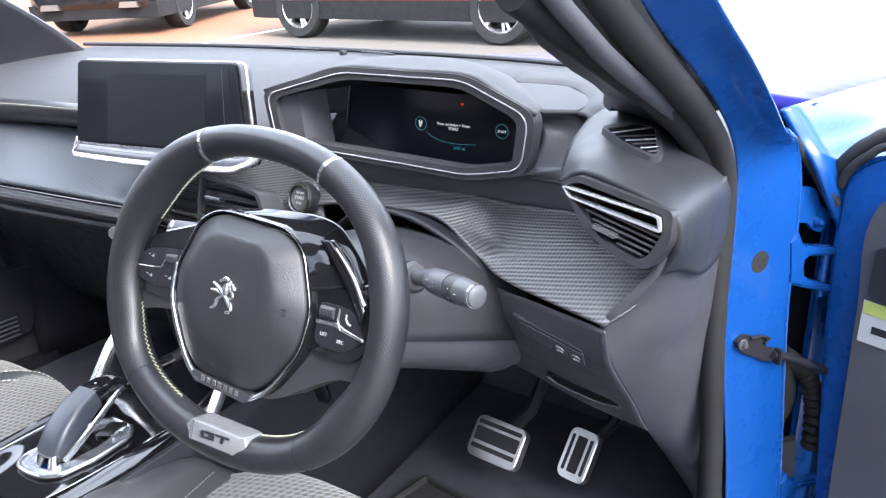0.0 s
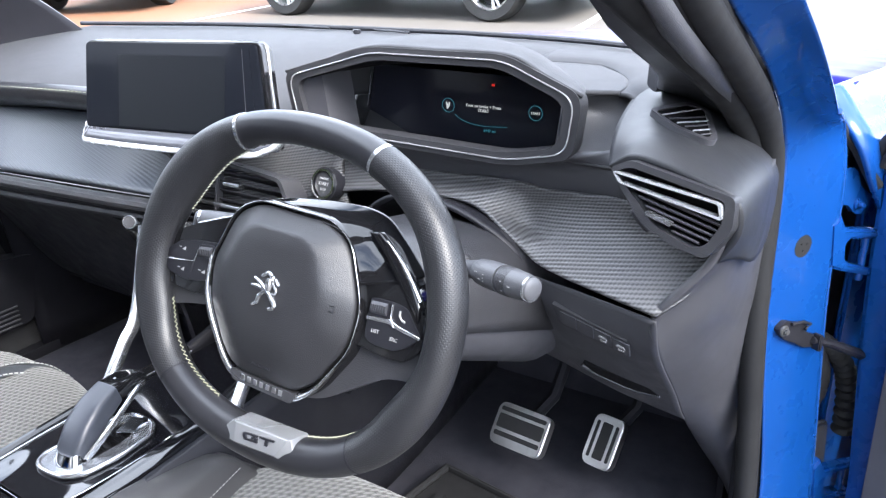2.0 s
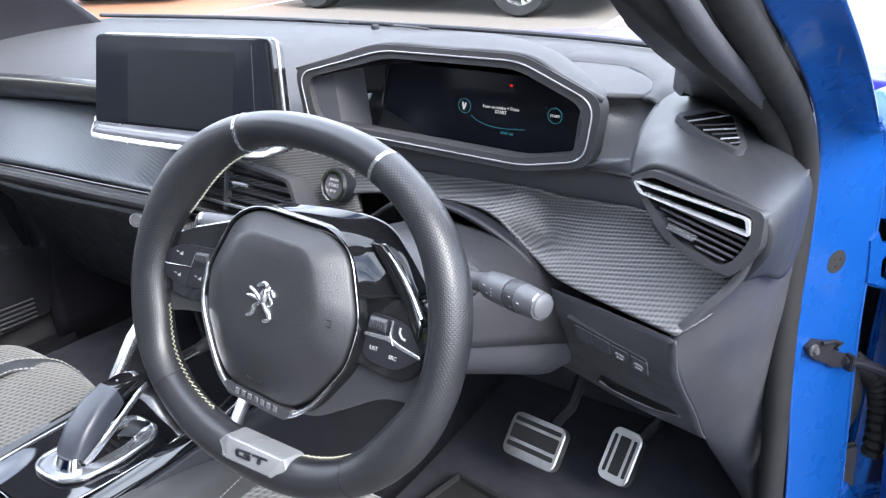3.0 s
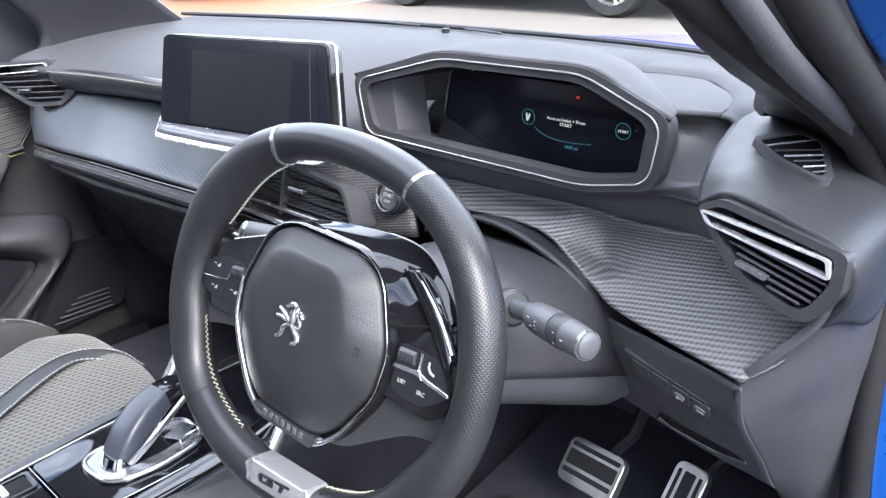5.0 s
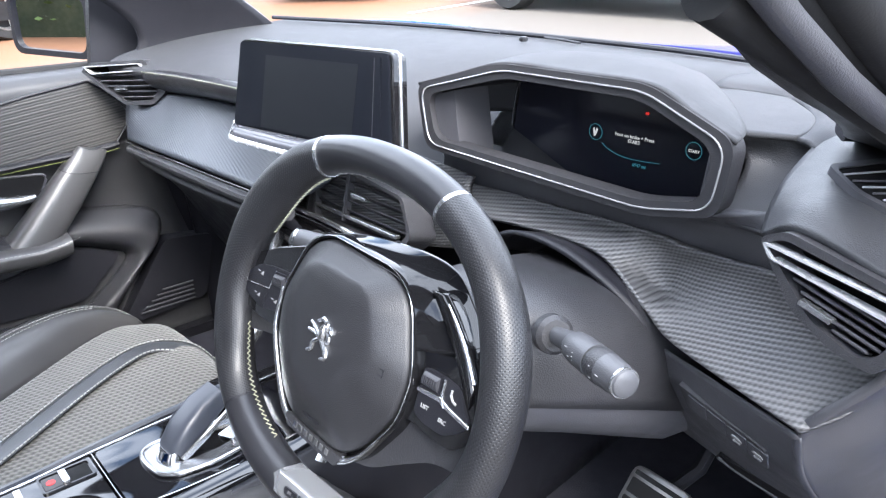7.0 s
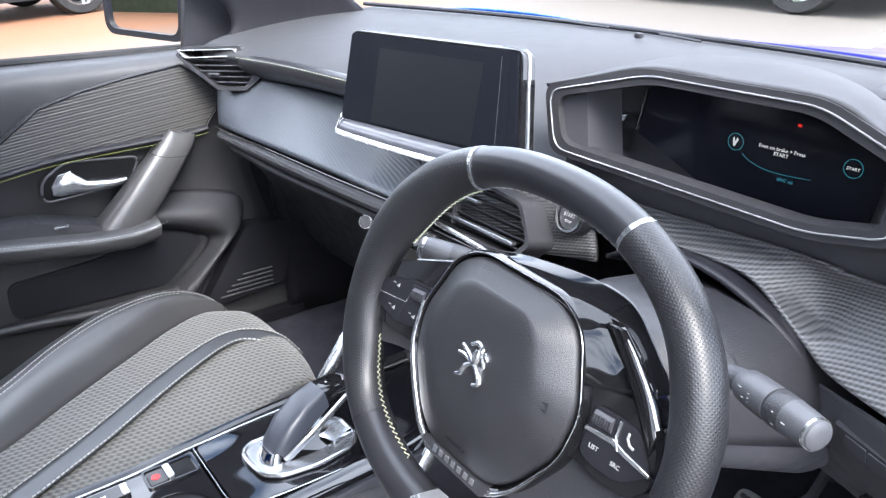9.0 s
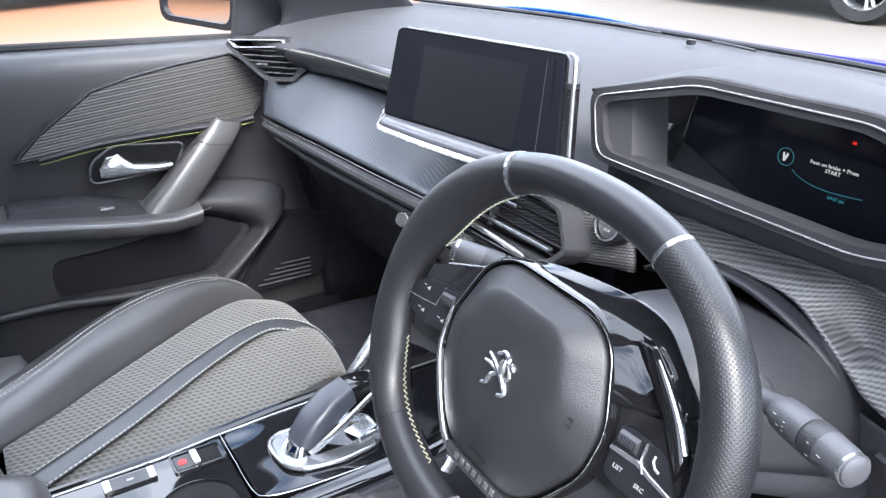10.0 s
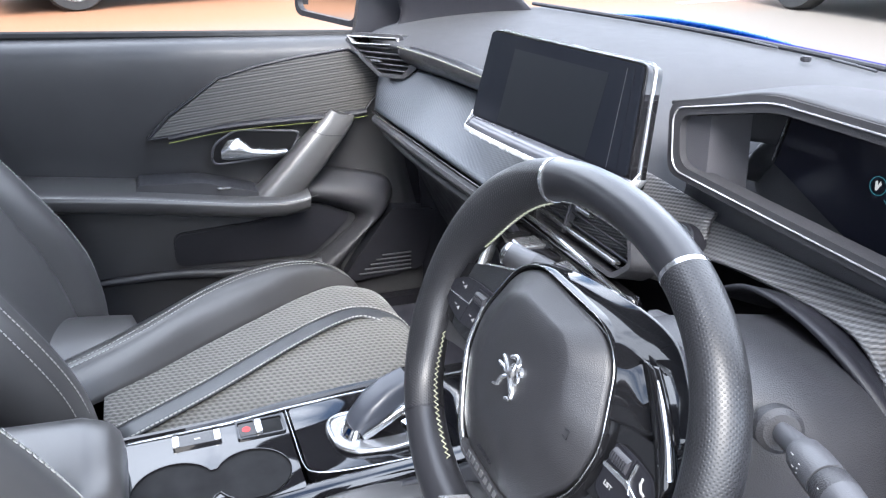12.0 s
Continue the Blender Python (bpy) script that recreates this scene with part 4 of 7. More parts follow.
def air_vent(m, poly, label, slats=5, fx=0.94, fy=0.88):
    """A louvred vent of the outline poly on the plane m."""
    outer = rounded(poly, 0.008)
    cx, cy = sum(p[0] for p in poly) / len(poly), sum(p[1] for p in poly) / len(poly)
    inner = [(cx + (x - cx) * fx, cy + (y - cy) * fy) for x, y in outer]
    v = part("air_vent", ring_plate(outer, inner, m, -0.03, 0.004), DARK_TRIM, dash, label)
    back = [(cx + (x - cx) * (fx + 0.01), cy + (y - cy) * (fy + 0.01)) for x, y in outer]
    part("duct", slab(back, m, -0.034, -0.028), PIT, v, "dark duct")
    lo, hi = min(p[1] for p in inner), max(p[1] for p in inner)
    for i in range(slats):
        y = lo + (hi - lo) * (i + 0.5) / slats
        xs = []
        for a, b in zip(inner, inner[1:] + inner[:1]):
            if (a[1] - y) * (b[1] - y) < 0:
                xs.append(a[0] + (b[0] - a[0]) * (y - a[1]) / (b[1] - a[1]))
        if len(xs) < 2:
            continue
        part("slat", box(((min(xs) + max(xs)) / 2, 0, 0), (max(xs) - min(xs), 0.022, 0.0022), m @ pose(0, y, -0.010, 68, 0, 0), 0.0008, 1), DARK, v)
    return v


# side vents: an upper chromed slot, louvres below
def side_vent(m, house, slot, hole, adj, label):
    v = part("air_vent", ring_plate(rounded(house, 0.006), rounded(hole, 0.006), m, -0.03, 0.003), DARK_TRIM, dash, label)
    part("duct", slab([(x * 0.98, y * 0.98) for x, y in rounded(hole, 0.006)], m, -0.034, -0.026), PIT, v, "dark duct")
    part("chrome_frame", ring_plate(rounded(slot, 0.003), rounded([(0.945 * x + 0.055 * c[0], 0.72 * y + 0.28 * c[1]) for (x, y), c in zip(slot, [(sum(p[0] for p in slot) / 4, (slot[0][1] + slot[3][1]) / 2 if i in (0, 3) else (slot[1][1] + slot[2][1]) / 2) for i in range(4)])], 0.002), m, -0.003, 0.0055), SILVER, v, "satin chrome slot frame")
    lo, hi = min(p[1] for p in hole), min(slot[2][1], slot[3][1])
    for i in range(5):
        y = lo + (hi - lo) * (i + 0.45) / 5
        xs = []
        for a, b in zip(hole, hole[1:] + hole[:1]):
            if (a[1] - y) * (b[1] - y) < 0:
                xs.append(a[0] + (b[0] - a[0]) * (y - a[1]) / (b[1] - a[1]))
        if len(xs) > 1:
            part("slat", box(((min(xs) + max(xs)) / 2, 0, 0), (max(xs) - min(xs), 0.018, 0.002), m @ pose(0, y, -0.008, 70, 0, 0), 0.0007, 1), PLASTIC, v)
    part("adjuster", box((*adj, 0.002), (0.022, 0.0036, 0.006), m, 0.0004), SATIN, v, "satin silver slider")
    return v


VR = axes((0.515, 0.169, 0.95), (0.962, -0.181, -0.204), (0.221, 0.081, 0.972))
side_vent(VR, [(-0.0087, 0.0013), (0.0062, 0.0137), (0.0916, 0.0172), (0.0969, -0.0054), (0.0866, -0.0333), (0.060, -0.0348), (0.0293, -0.0279)],
          [(-0.0044, 0.0011), (0.0838, 0.0104), (0.0885, -0.001), (0.0043, -0.0060)],
          [(-0.003, 0.001), (0.0075, 0.0085), (0.086, 0.012), (0.0885, -0.0045), (0.0833, -0.0232), (0.0746, -0.0300), (0.0419, -0.0265)], (0.043, -0.0195), "side air vent with a chrome-framed slot")
VL = axes((-0.625, 0.116, 0.946), (0.883, 0.466, 0.056), (-0.099, 0.068, 0.993))
side_vent(VL, [(-0.0106, -0.0054), (0.0099, 0.0085), (0.1247, 0.0101), (0.1622, -0.0384), (0.1328, -0.0589), (0.0749, -0.0596), (0.0325, -0.035)],
          [(-0.004, 0.003), (0.1159, 0.0055), (0.1251, -0.0061), (0.012, -0.0105)],
          [(-0.004, -0.004), (0.012, 0.004), (0.119, 0.0065), (0.147, -0.034), (0.1310, -0.0525), (0.077, -0.0535), (0.037, -0.031)], (0.068, -0.034), "side air vent with a chrome-framed slot")
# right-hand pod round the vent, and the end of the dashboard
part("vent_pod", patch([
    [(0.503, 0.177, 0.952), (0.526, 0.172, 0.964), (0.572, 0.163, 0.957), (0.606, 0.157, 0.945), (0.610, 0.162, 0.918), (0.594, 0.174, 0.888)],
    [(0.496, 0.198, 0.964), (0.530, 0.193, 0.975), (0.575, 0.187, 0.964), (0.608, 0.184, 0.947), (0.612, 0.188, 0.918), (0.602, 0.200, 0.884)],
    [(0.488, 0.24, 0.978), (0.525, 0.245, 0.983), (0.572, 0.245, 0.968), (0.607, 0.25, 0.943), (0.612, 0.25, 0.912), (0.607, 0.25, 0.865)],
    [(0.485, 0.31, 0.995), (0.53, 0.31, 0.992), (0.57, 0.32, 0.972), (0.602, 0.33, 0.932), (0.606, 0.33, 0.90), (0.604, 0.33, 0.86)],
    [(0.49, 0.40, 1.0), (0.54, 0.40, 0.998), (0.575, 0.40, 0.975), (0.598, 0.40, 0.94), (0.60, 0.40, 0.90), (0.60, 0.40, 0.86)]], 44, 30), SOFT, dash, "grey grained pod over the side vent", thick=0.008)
part("vent_surround", patch([
    [(0.515, 0.196, 0.910), (0.530, 0.199, 0.893), (0.555, 0.200, 0.878), (0.588, 0.190, 0.876), (0.597, 0.182, 0.895)],
    [(0.518, 0.23, 0.910), (0.532, 0.23, 0.893), (0.558, 0.23, 0.878), (0.586, 0.23, 0.878), (0.594, 0.23, 0.895)]], 30, 4), PLASTIC, dash, "charcoal vent surround", thick=0.005)
part("dash_end", patch([
    [(0.606, 0.165, 0.93), (0.607, 0.25, 0.935), (0.60, 0.37, 0.94)],
    [(0.592, 0.166, 0.888), (0.604, 0.25, 0.885), (0.602, 0.37, 0.88)],
    [(0.556, 0.158, 0.838), (0.590, 0.22, 0.83), (0.604, 0.37, 0.80)],
    [(0.553, 0.184, 0.790), (0.582, 0.24, 0.785), (0.604, 0.37, 0.76)],
    [(0.551, 0.254, 0.715), (0.578, 0.295, 0.71), (0.604, 0.38, 0.68)],
    [(0.549, 0.322, 0.640), (0.575, 0.345, 0.63), (0.605, 0.40, 0.58)],
    [(0.55, 0.40, 0.56), (0.58, 0.42, 0.5), (0.61, 0.43, 0.42)]], 24, 36), PLASTIC, dash, "charcoal plastic dashboard end", thick=0.006)
dm = axes((0.518, 0.223, 0.9875), (0.961, 0.031, -0.275), (0, 0.994, 0.113))
D_OUT = [(-0.002, 0.003), (0.0168, 0.0447), (0.0353, 0.0472), (0.0584, -0.0059), (0.0542, -0.0158), (0.0249, -0.0138)]
D_IN = [(0.0035, 0.003), (0.0190, 0.0385), (0.0335, 0.0405), (0.0525, -0.0050), (0.0505, -0.0110), (0.0252, -0.0090)]
demist = part("side_demister", ring_plate(rounded(D_OUT, 0.005), rounded(D_IN, 0.004), dm, -0.004, 0.0016), PLASTIC, dash, "side window demister grille")
part("duct", slab(rounded(D_IN, 0.004), dm, -0.002, 0.0004), PIT, demist, "dark duct")
for i in range(6):
    f = (i + 0.5) / 6
    low = Vector((0.006 + 0.043 * f, 0.001 - 0.0105 * f))
    top = Vector((0.0300 + 0.0060 * f, 0.0395 - 0.004 * f)) if i < 1 else Vector((0.0345 + 0.0185 * f, 0.0385 - 0.042 * f))
    part("slat", tube([dm @ Vector((*low, 0.0010)), dm @ Vector((*top, 0.0014))], 0.0007, 6), PLASTIC if i % 2 else SILVER, demist)
# woven panel below the instruments
part("carbon_panel", patch([
    [(0.135, 0.215, 0.905), (0.22, 0.217, 0.909), (0.31, 0.217, 0.911), (0.375, 0.216, 0.914), (0.405, 0.215, 0.913), (0.430, 0.214, 0.911), (0.470, 0.208, 0.914), (0.52, 0.202, 0.914), (0.590, 0.196, 0.880)],
    [(0.145, 0.207, 0.893), (0.22, 0.214, 0.902), (0.30, 0.216, 0.905), (0.370, 0.214, 0.909), (0.398, 0.217, 0.905), (0.422, 0.220, 0.892), (0.450, 0.212, 0.893), (0.490, 0.203, 0.893), (0.585, 0.186, 0.873)],
    [(0.150, 0.204, 0.878), (0.223, 0.208, 0.893), (0.30, 0.208, 0.899), (0.365, 0.203, 0.903), (0.390, 0.208, 0.896), (0.414, 0.213, 0.874), (0.440, 0.202, 0.872), (0.480, 0.191, 0.872), (0.574, 0.170, 0.857)],
    [(0.155, 0.200, 0.866), (0.225, 0.200, 0.885), (0.30, 0.198, 0.894), (0.350, 0.193, 0.8965), (0.376, 0.191, 0.8920), (0.398, 0.189, 0.880), (0.422, 0.184, 0.8645), (0.452, 0.178, 0.8505), (0.556, 0.154, 0.843)]], 90, 30), CARBON, dash, "grey woven carbon-look panel", thick=0.004)
part("binnacle_skirt", patch([
    [(0.16, 0.20, 0.945), (0.28, 0.20, 0.940), (0.40, 0.20, 0.938), (0.47, 0.20, 0.95), (0.50, 0.22, 0.96)],
    [(0.15, 0.22, 0.925), (0.28, 0.225, 0.928), (0.40, 0.222, 0.930), (0.47, 0.21, 0.935), (0.505, 0.20, 0.94)],
    [(0.135, 0.224, 0.893), (0.28, 0.226, 0.899), (0.40, 0.224, 0.902), (0.47, 0.216, 0.906), (0.51, 0.208, 0.905)]], 30, 12), PLASTIC, dash, "dark panel under the instruments", thick=0.006)
# knee panel with switches and a slot
part("knee_panel", patch([
    [(0.36, 0.21, 0.86), (0.42, 0.20, 0.835), (0.48, 0.182, 0.835), (0.556, 0.160, 0.836)],
    [(0.37, 0.23, 0.80), (0.42, 0.215, 0.795), (0.48, 0.200, 0.790), (0.554, 0.185, 0.79)],
    [(0.36, 0.27, 0.73), (0.42, 0.27, 0.715), (0.48, 0.268, 0.705), (0.552, 0.255, 0.715)],
    [(0.33, 0.33, 0.69), (0.41, 0.33, 0.67), (0.48, 0.33, 0.65), (0.550, 0.325, 0.642)],
    [(0.33, 0.40, 0.68), (0.41, 0.40, 0.66), (0.48, 0.40, 0.64), (0.550, 0.40, 0.63)]], 30, 30), PLASTIC, dash, "charcoal plastic knee panel", thick=0.002)
KN = axes((0.486, 0.189, 0.802), (1, -0.22, 0.0), (0, -0.42, 0.9))
bank = part("switch_bank", slab(rounded([(-0.036, 0.012), (0.042, -0.003), (0.037, -0.024), (-0.033, -0.014)][::-1], 0.003), KN, -0.006, 0.0012, 0.0008), DARK_TRIM, dash, "row of four square switches")
for i, t in enumerate(("", "", "OFF", "OFF")):
    KS = KN @ pose(-0.0200 + i * 0.0178, -0.0040 - i * 0.0034, 0.0012, 0, 0, -9)
    k = part("switch", slab(rect(-0.0084, -0.0086, 0.0084, 0.0086, 0.0015), KS, -0.001, 0.0008, 0.0004, 1), PLASTIC, bank)
    if t:
        words(t, KS @ pose(0, -0.0055, 0.0010), 0.0040, PRINT, k, "caption")
        part("symbol", slab(rounded([(-0.0052, -0.0008), (0.0052, -0.0008), (0.0030, 0.0022), (-0.0030, 0.0026)], 0.001), KS, 0.0006, 0.0011), PRINT, k)
SL = axes((0.49, 0.268, 0.704), (1, 0, 0), (0, -0.62, 0.78))
SLOT = [(-0.030, 0.030), (-0.012, 0.0262), (0.012, 0.0180), (0.035, 0.0085), (0.0430, -0.0070), (0.020, -0.0110), (-0.004, -0.0030), (-0.022, 0.0080)]
# No opening is cut; the plate's near-black colour is the slot's shade.
part("slot", slab(rounded(SLOT[::-1], 0.004), SL, -0.003, 0.0042, 0.001), PIT, dash, "storage slot, a plate near-black for shade")
part("slot_lip", tube(spline([SL @ Vector((x, y, 0.0030)) for x, y in ((-0.032, 0.020), (-0.020, 0.0060), (-0.002, -0.0045), (0.020, -0.0125), (0.044, -0.0085))], 24), 0.0024, 8), PLASTIC, dash, "rounded lip under the slot")

# ---- instrument cluster ----
clu = thing("instrument_cluster", (0.32, 0.25, 0.93), "hooded digital instrument cluster showing a start message", "instrument cluster")
CL = axes((0.0, 0.19, 0.0), (1, 0, 0), (0, 0.0, 1))
OUT = [(0.150, 1.000), (0.259, 1.029), (0.402, 1.029), (0.470, 1.001), (0.463, 0.951), (0.405, 0.939), (0.160, 0.945)][::-1]
INN = [(0.163, 0.994), (0.264, 1.020), (0.397, 1.020), (0.458, 0.995), (0.452, 0.957), (0.402, 0.947), (0.172, 0.953)][::-1]
BIG = [(0.147, 1.002), (0.258, 1.0315), (0.403, 1.0315), (0.473, 1.0025), (0.466, 0.9485), (0.406, 0.9360), (0.157, 0.942)][::-1]
R = lambda p, r=0.014: rounded(p, r, 6)
part("bezel", ring_plate(R(BIG), R(INN), CL, -0.016, 0.0), BEZEL, clu, "dark grey angular bezel")
part("chrome_line", tube([CL @ Vector((*q, 0.0008)) for q in R([(0.3 * c + 0.7 * a, 0.3 * d + 0.7 * b) for (a, b), (c, d) in zip(OUT, INN)])], 0.0008, 8, True, up=(0, 1, 0)), TRIM_SILVER, clu, "thin chrome outline")
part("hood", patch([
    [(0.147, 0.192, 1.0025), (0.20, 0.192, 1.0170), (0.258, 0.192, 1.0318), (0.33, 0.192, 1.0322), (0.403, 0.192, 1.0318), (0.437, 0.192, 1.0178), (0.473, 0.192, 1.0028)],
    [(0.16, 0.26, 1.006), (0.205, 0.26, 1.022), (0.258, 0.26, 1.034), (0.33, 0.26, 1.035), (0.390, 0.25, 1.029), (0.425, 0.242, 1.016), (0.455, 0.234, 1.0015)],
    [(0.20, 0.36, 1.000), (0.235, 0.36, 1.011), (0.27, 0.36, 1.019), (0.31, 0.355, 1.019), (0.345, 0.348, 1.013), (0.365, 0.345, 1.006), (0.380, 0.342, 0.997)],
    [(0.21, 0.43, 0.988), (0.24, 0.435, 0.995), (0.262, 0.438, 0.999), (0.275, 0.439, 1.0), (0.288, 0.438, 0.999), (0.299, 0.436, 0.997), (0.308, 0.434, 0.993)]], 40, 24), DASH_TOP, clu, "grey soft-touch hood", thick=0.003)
part("hood_flank", patch([
    [(0.158, 0.262, 1.004), (0.180, 0.310, 1.001), (0.200, 0.360, 0.998), (0.212, 0.43, 0.988)],
    [(0.150, 0.270, 0.965), (0.170, 0.320, 0.960), (0.190, 0.365, 0.955), (0.205, 0.43, 0.965)]], 16, 8), DASH_TOP, clu, "grey flank of the hood", thick=0.003)
part("lower_shelf", patch([
    [(0.170, 0.195, 0.950), (0.28, 0.195, 0.946), (0.402, 0.195, 0.944), (0.453, 0.195, 0.955)],
    [(0.155, 0.298, 0.906), (0.26, 0.298, 0.905), (0.36, 0.298, 0.904), (0.40, 0.298, 0.905)]], 20, 8), PLASTIC, clu, "dark grey shelf before the display", thick=0.004)
part("inner_side", patch([
    [(0.456, 0.195, 0.995), (0.451, 0.195, 0.955)],
    [(0.412, 0.300, 0.992), (0.400, 0.300, 0.906)]], 4, 10), PLASTIC, clu, "dark inner side", thick=0.003)
# The shade under the hood is given by the near-black colour.
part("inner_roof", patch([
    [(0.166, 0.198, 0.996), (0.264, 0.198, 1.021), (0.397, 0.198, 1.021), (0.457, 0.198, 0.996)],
    [(0.172, 0.303, 0.998), (0.25, 0.303, 1.002), (0.35, 0.303, 1.000), (0.412, 0.303, 0.993)]], 20, 10), PIT, clu, "underside of the hood, near-black for its shade", thick=0.003)
part("strut", loft([[Vector(p) for p in r] for r in (
    [(0.160, 0.196, 1.000), (0.188, 0.200, 1.009), (0.196, 0.235, 1.008), (0.168, 0.235, 1.000)],
    [(0.168, 0.196, 0.948), (0.196, 0.200, 0.944), (0.206, 0.235, 0.936), (0.178, 0.235, 0.940)])]), PLASTIC, clu, "grey left strut")
part("side_wedge", patch([[(0.190, 0.235, 0.944), (0.160, 0.302, 0.922)], [(0.160, 0.28, 0.955), (0.165, 0.315, 0.955)], [(0.150, 0.32, 0.972), (0.178, 0.318, 0.987)]], 6, 8), SOFT, clu, "grey wedge beside the display", thick=0.003)
DP = axes((0.29, 0.300, 0.95), (1, 0.0, 0), (0, 0.0, 1))
disp = part("display", slab(rounded([(-0.112, 0.046), (0.120, 0.042), (0.106, -0.046), (-0.131, -0.046)][::-1], 0.006), DP, -0.008, 0.0, 0.001), DISPLAY, clu, "dark glossy digital display")
part("display_edge", tube([DP @ Vector(p) for p in ((-0.132, -0.046, 0.002), (-0.113, 0.046, 0.002))], 0.0012, 8), SATIN, clu, "thin silver edge")
words("Foot on brake + Press", DP @ pose(0.0280, 0.0085, 0.0005), 0.0046, LIT_WHITE, disp, "message")
words("START", DP @ pose(0.0280, 0.0040, 0.0005), 0.0046, LIT_WHITE, disp, "message")
words("START", DP @ pose(0.0880, 0.0070, 0.0005), 0.0036, LIT_WHITE, disp, "caption")
words("6947 mi", DP @ pose(0.0350, -0.0165, 0.0005), 0.0044, LIT_TEAL, disp, "odometer")
def arc(cx, cy, r, a0, a1, n=40):
    return [DP @ Vector((cx + r * math.cos(radians(a0 + (a1 - a0) * i / n)), cy + r * math.sin(radians(a0 + (a1 - a0) * i / n)), 0.0006)) for i in range(n + 1)]
for x, y in ((-0.0150, 0.008), (0.0880, 0.0085)):
    part("ring", tube(arc(x, y, 0.0074, 0, 359), 0.00028, 6), LIT_TEAL, disp, "lit ring")
part("brake_symbol", slab([(-0.0170, 0.004), (-0.0155, 0.004), (-0.0125, 0.010), (-0.0140, 0.012), (-0.0155, 0.008), (-0.0168, 0.012), (-0.0182, 0.011)], DP, 0.0003, 0.0006), LIT_WHITE, disp)
part("arc_line", tube(spline([DP @ Vector(p) for p in ((-0.007, -0.001, 0.0006), (0.000, -0.0055, 0.0006), (0.014, -0.0095, 0.0006), (0.032, -0.0105, 0.0006), (0.056, -0.0090, 0.0006))], 30), 0.00028, 6), LIT_TEAL, disp)
part("warning_lamp", slab(rounded([(0.0380, 0.0318), (0.0415, 0.0318), (0.0415, 0.0342), (0.0380, 0.0342)], 0.0008), DP, 0.0003, 0.0006), LIT_RED, disp, "red parking brake lamp")
part("tray", patch([
    [(0.420, 0.250, 0.9925), (0.450, 0.262, 0.9925), (0.473, 0.274, 0.9920)],
    [(0.385, 0.312, 0.9930), (0.435, 0.315, 0.9925), (0.4690, 0.304, 0.9920)],
    [(0.355, 0.350, 0.9935), (0.410, 0.362, 0.9930), (0.4510, 0.346, 0.9925)],
    [(0.325, 0.388, 0.9940), (0.365, 0.400, 0.9935), (0.4060, 0.398, 0.9930)]], 24, 20), DASH_TOP, clu, "smooth grey tray beside the hood", thick=0.004)
part("pad_shoulder", patch([
    [(0.4725, 0.2745, 0.9905), (0.4680, 0.304, 0.9915), (0.4500, 0.3455, 0.9920), (0.4050, 0.3970, 0.9926), (0.33, 0.402, 0.9932)],
    [(0.484, 0.272, 0.9890), (0.480, 0.307, 0.9955), (0.463, 0.354, 0.9970), (0.413, 0.410, 0.9980), (0.33, 0.420, 0.9985)],
    [(0.500, 0.262, 0.978), (0.508, 0.315, 0.994), (0.498, 0.380, 0.998), (0.435, 0.450, 0.9985), (0.33, 0.475, 0.999)]], 40, 10), DASH_TOP, clu, "raised grey pad round the tray", thick=0.004)
# Darker than its neighbours: the shade under the tray is in the colour.
part("tray_front", patch([
    [(0.425, 0.262, 0.9890), (0.452, 0.274, 0.9885), (0.4745, 0.283, 0.9875), (0.495, 0.268, 0.978)],
    [(0.440, 0.268, 0.970), (0.462, 0.275, 0.968), (0.482, 0.272, 0.968), (0.500, 0.255, 0.966)],
    [(0.446, 0.245, 0.953), (0.470, 0.248, 0.952), (0.488, 0.246, 0.952), (0.505, 0.238, 0.954)],
    [(0.450, 0.205, 0.944), (0.475, 0.205, 0.943), (0.495, 0.202, 0.943), (0.510, 0.196, 0.945)]], 16, 20), DARK_TRIM, clu, "drop below the tray, coloured dark for its shade", thick=0.003)

# ---- touchscreen ----
ts = thing("touchscreen", (0.02, 0.16, 0.92), "switched-off tablet touchscreen in a gloss black and chrome frame", "touchscreen")
TS = axes((0.022, 0.140, 0.975), (0.25, 0.030, 0.004), (0.0, 0.24, 1))
frame_poly = rounded([(-0.1245, -0.048), (0.142, -0.048), (0.1215, 0.0575), (-0.1235, 0.0575)], 0.008)
part("housing", slab(frame_poly, TS, -0.020, -0.001, 0.003), GLOSS, ts, "gloss black housing")
back_poly = rounded([(-0.1262, -0.050), (0.1448, -0.050), (0.1228, 0.0602), (-0.1250, 0.0602)], 0.010)
part("back_frame", slab(back_poly, TS, -0.0120, -0.0090, 0.001), SATIN, ts, "satin chrome back frame")
part("front", slab(rounded([(-0.123, -0.0375), (0.1360, -0.0375), (0.1180, 0.0555), (-0.122, 0.0555)], 0.005), TS, -0.004, 0.001, 0.001), SCREEN, ts, "gloss black front")
part("glass", slab([(-0.104, -0.0362), (0.1235, -0.0362), (0.1100, 0.0520), (-0.103, 0.0520)], TS, 0.001, 0.0018, 0.0004), SCREEN, ts, "dark glass")
part("panel", slab(rect(-0.070, -0.0345, 0.0800, 0.0430), TS, 0.0018, 0.0020), PANEL_OFF, ts, "unlit grey display panel")
part("key_line", slab([(0.1098, -0.035), (0.1105, -0.035), (0.1015, 0.0505), (0.1008, 0.0505)], TS, 0.0018, 0.0020), DARK_TRIM, ts, "fine line beside the touch keys")
LIP = ((-0.1262, -0.0360, -0.004), (-0.1258, -0.0450, 0.001), (-0.1215, -0.0525, 0.006), (-0.1080, -0.0560, 0.008), (0.0, -0.0580, 0.009), (0.110, -0.0565, 0.008), (0.1340, -0.0510, 0.006), (0.1430, -0.0450, 0.001), (0.1450, -0.0360, -0.004))
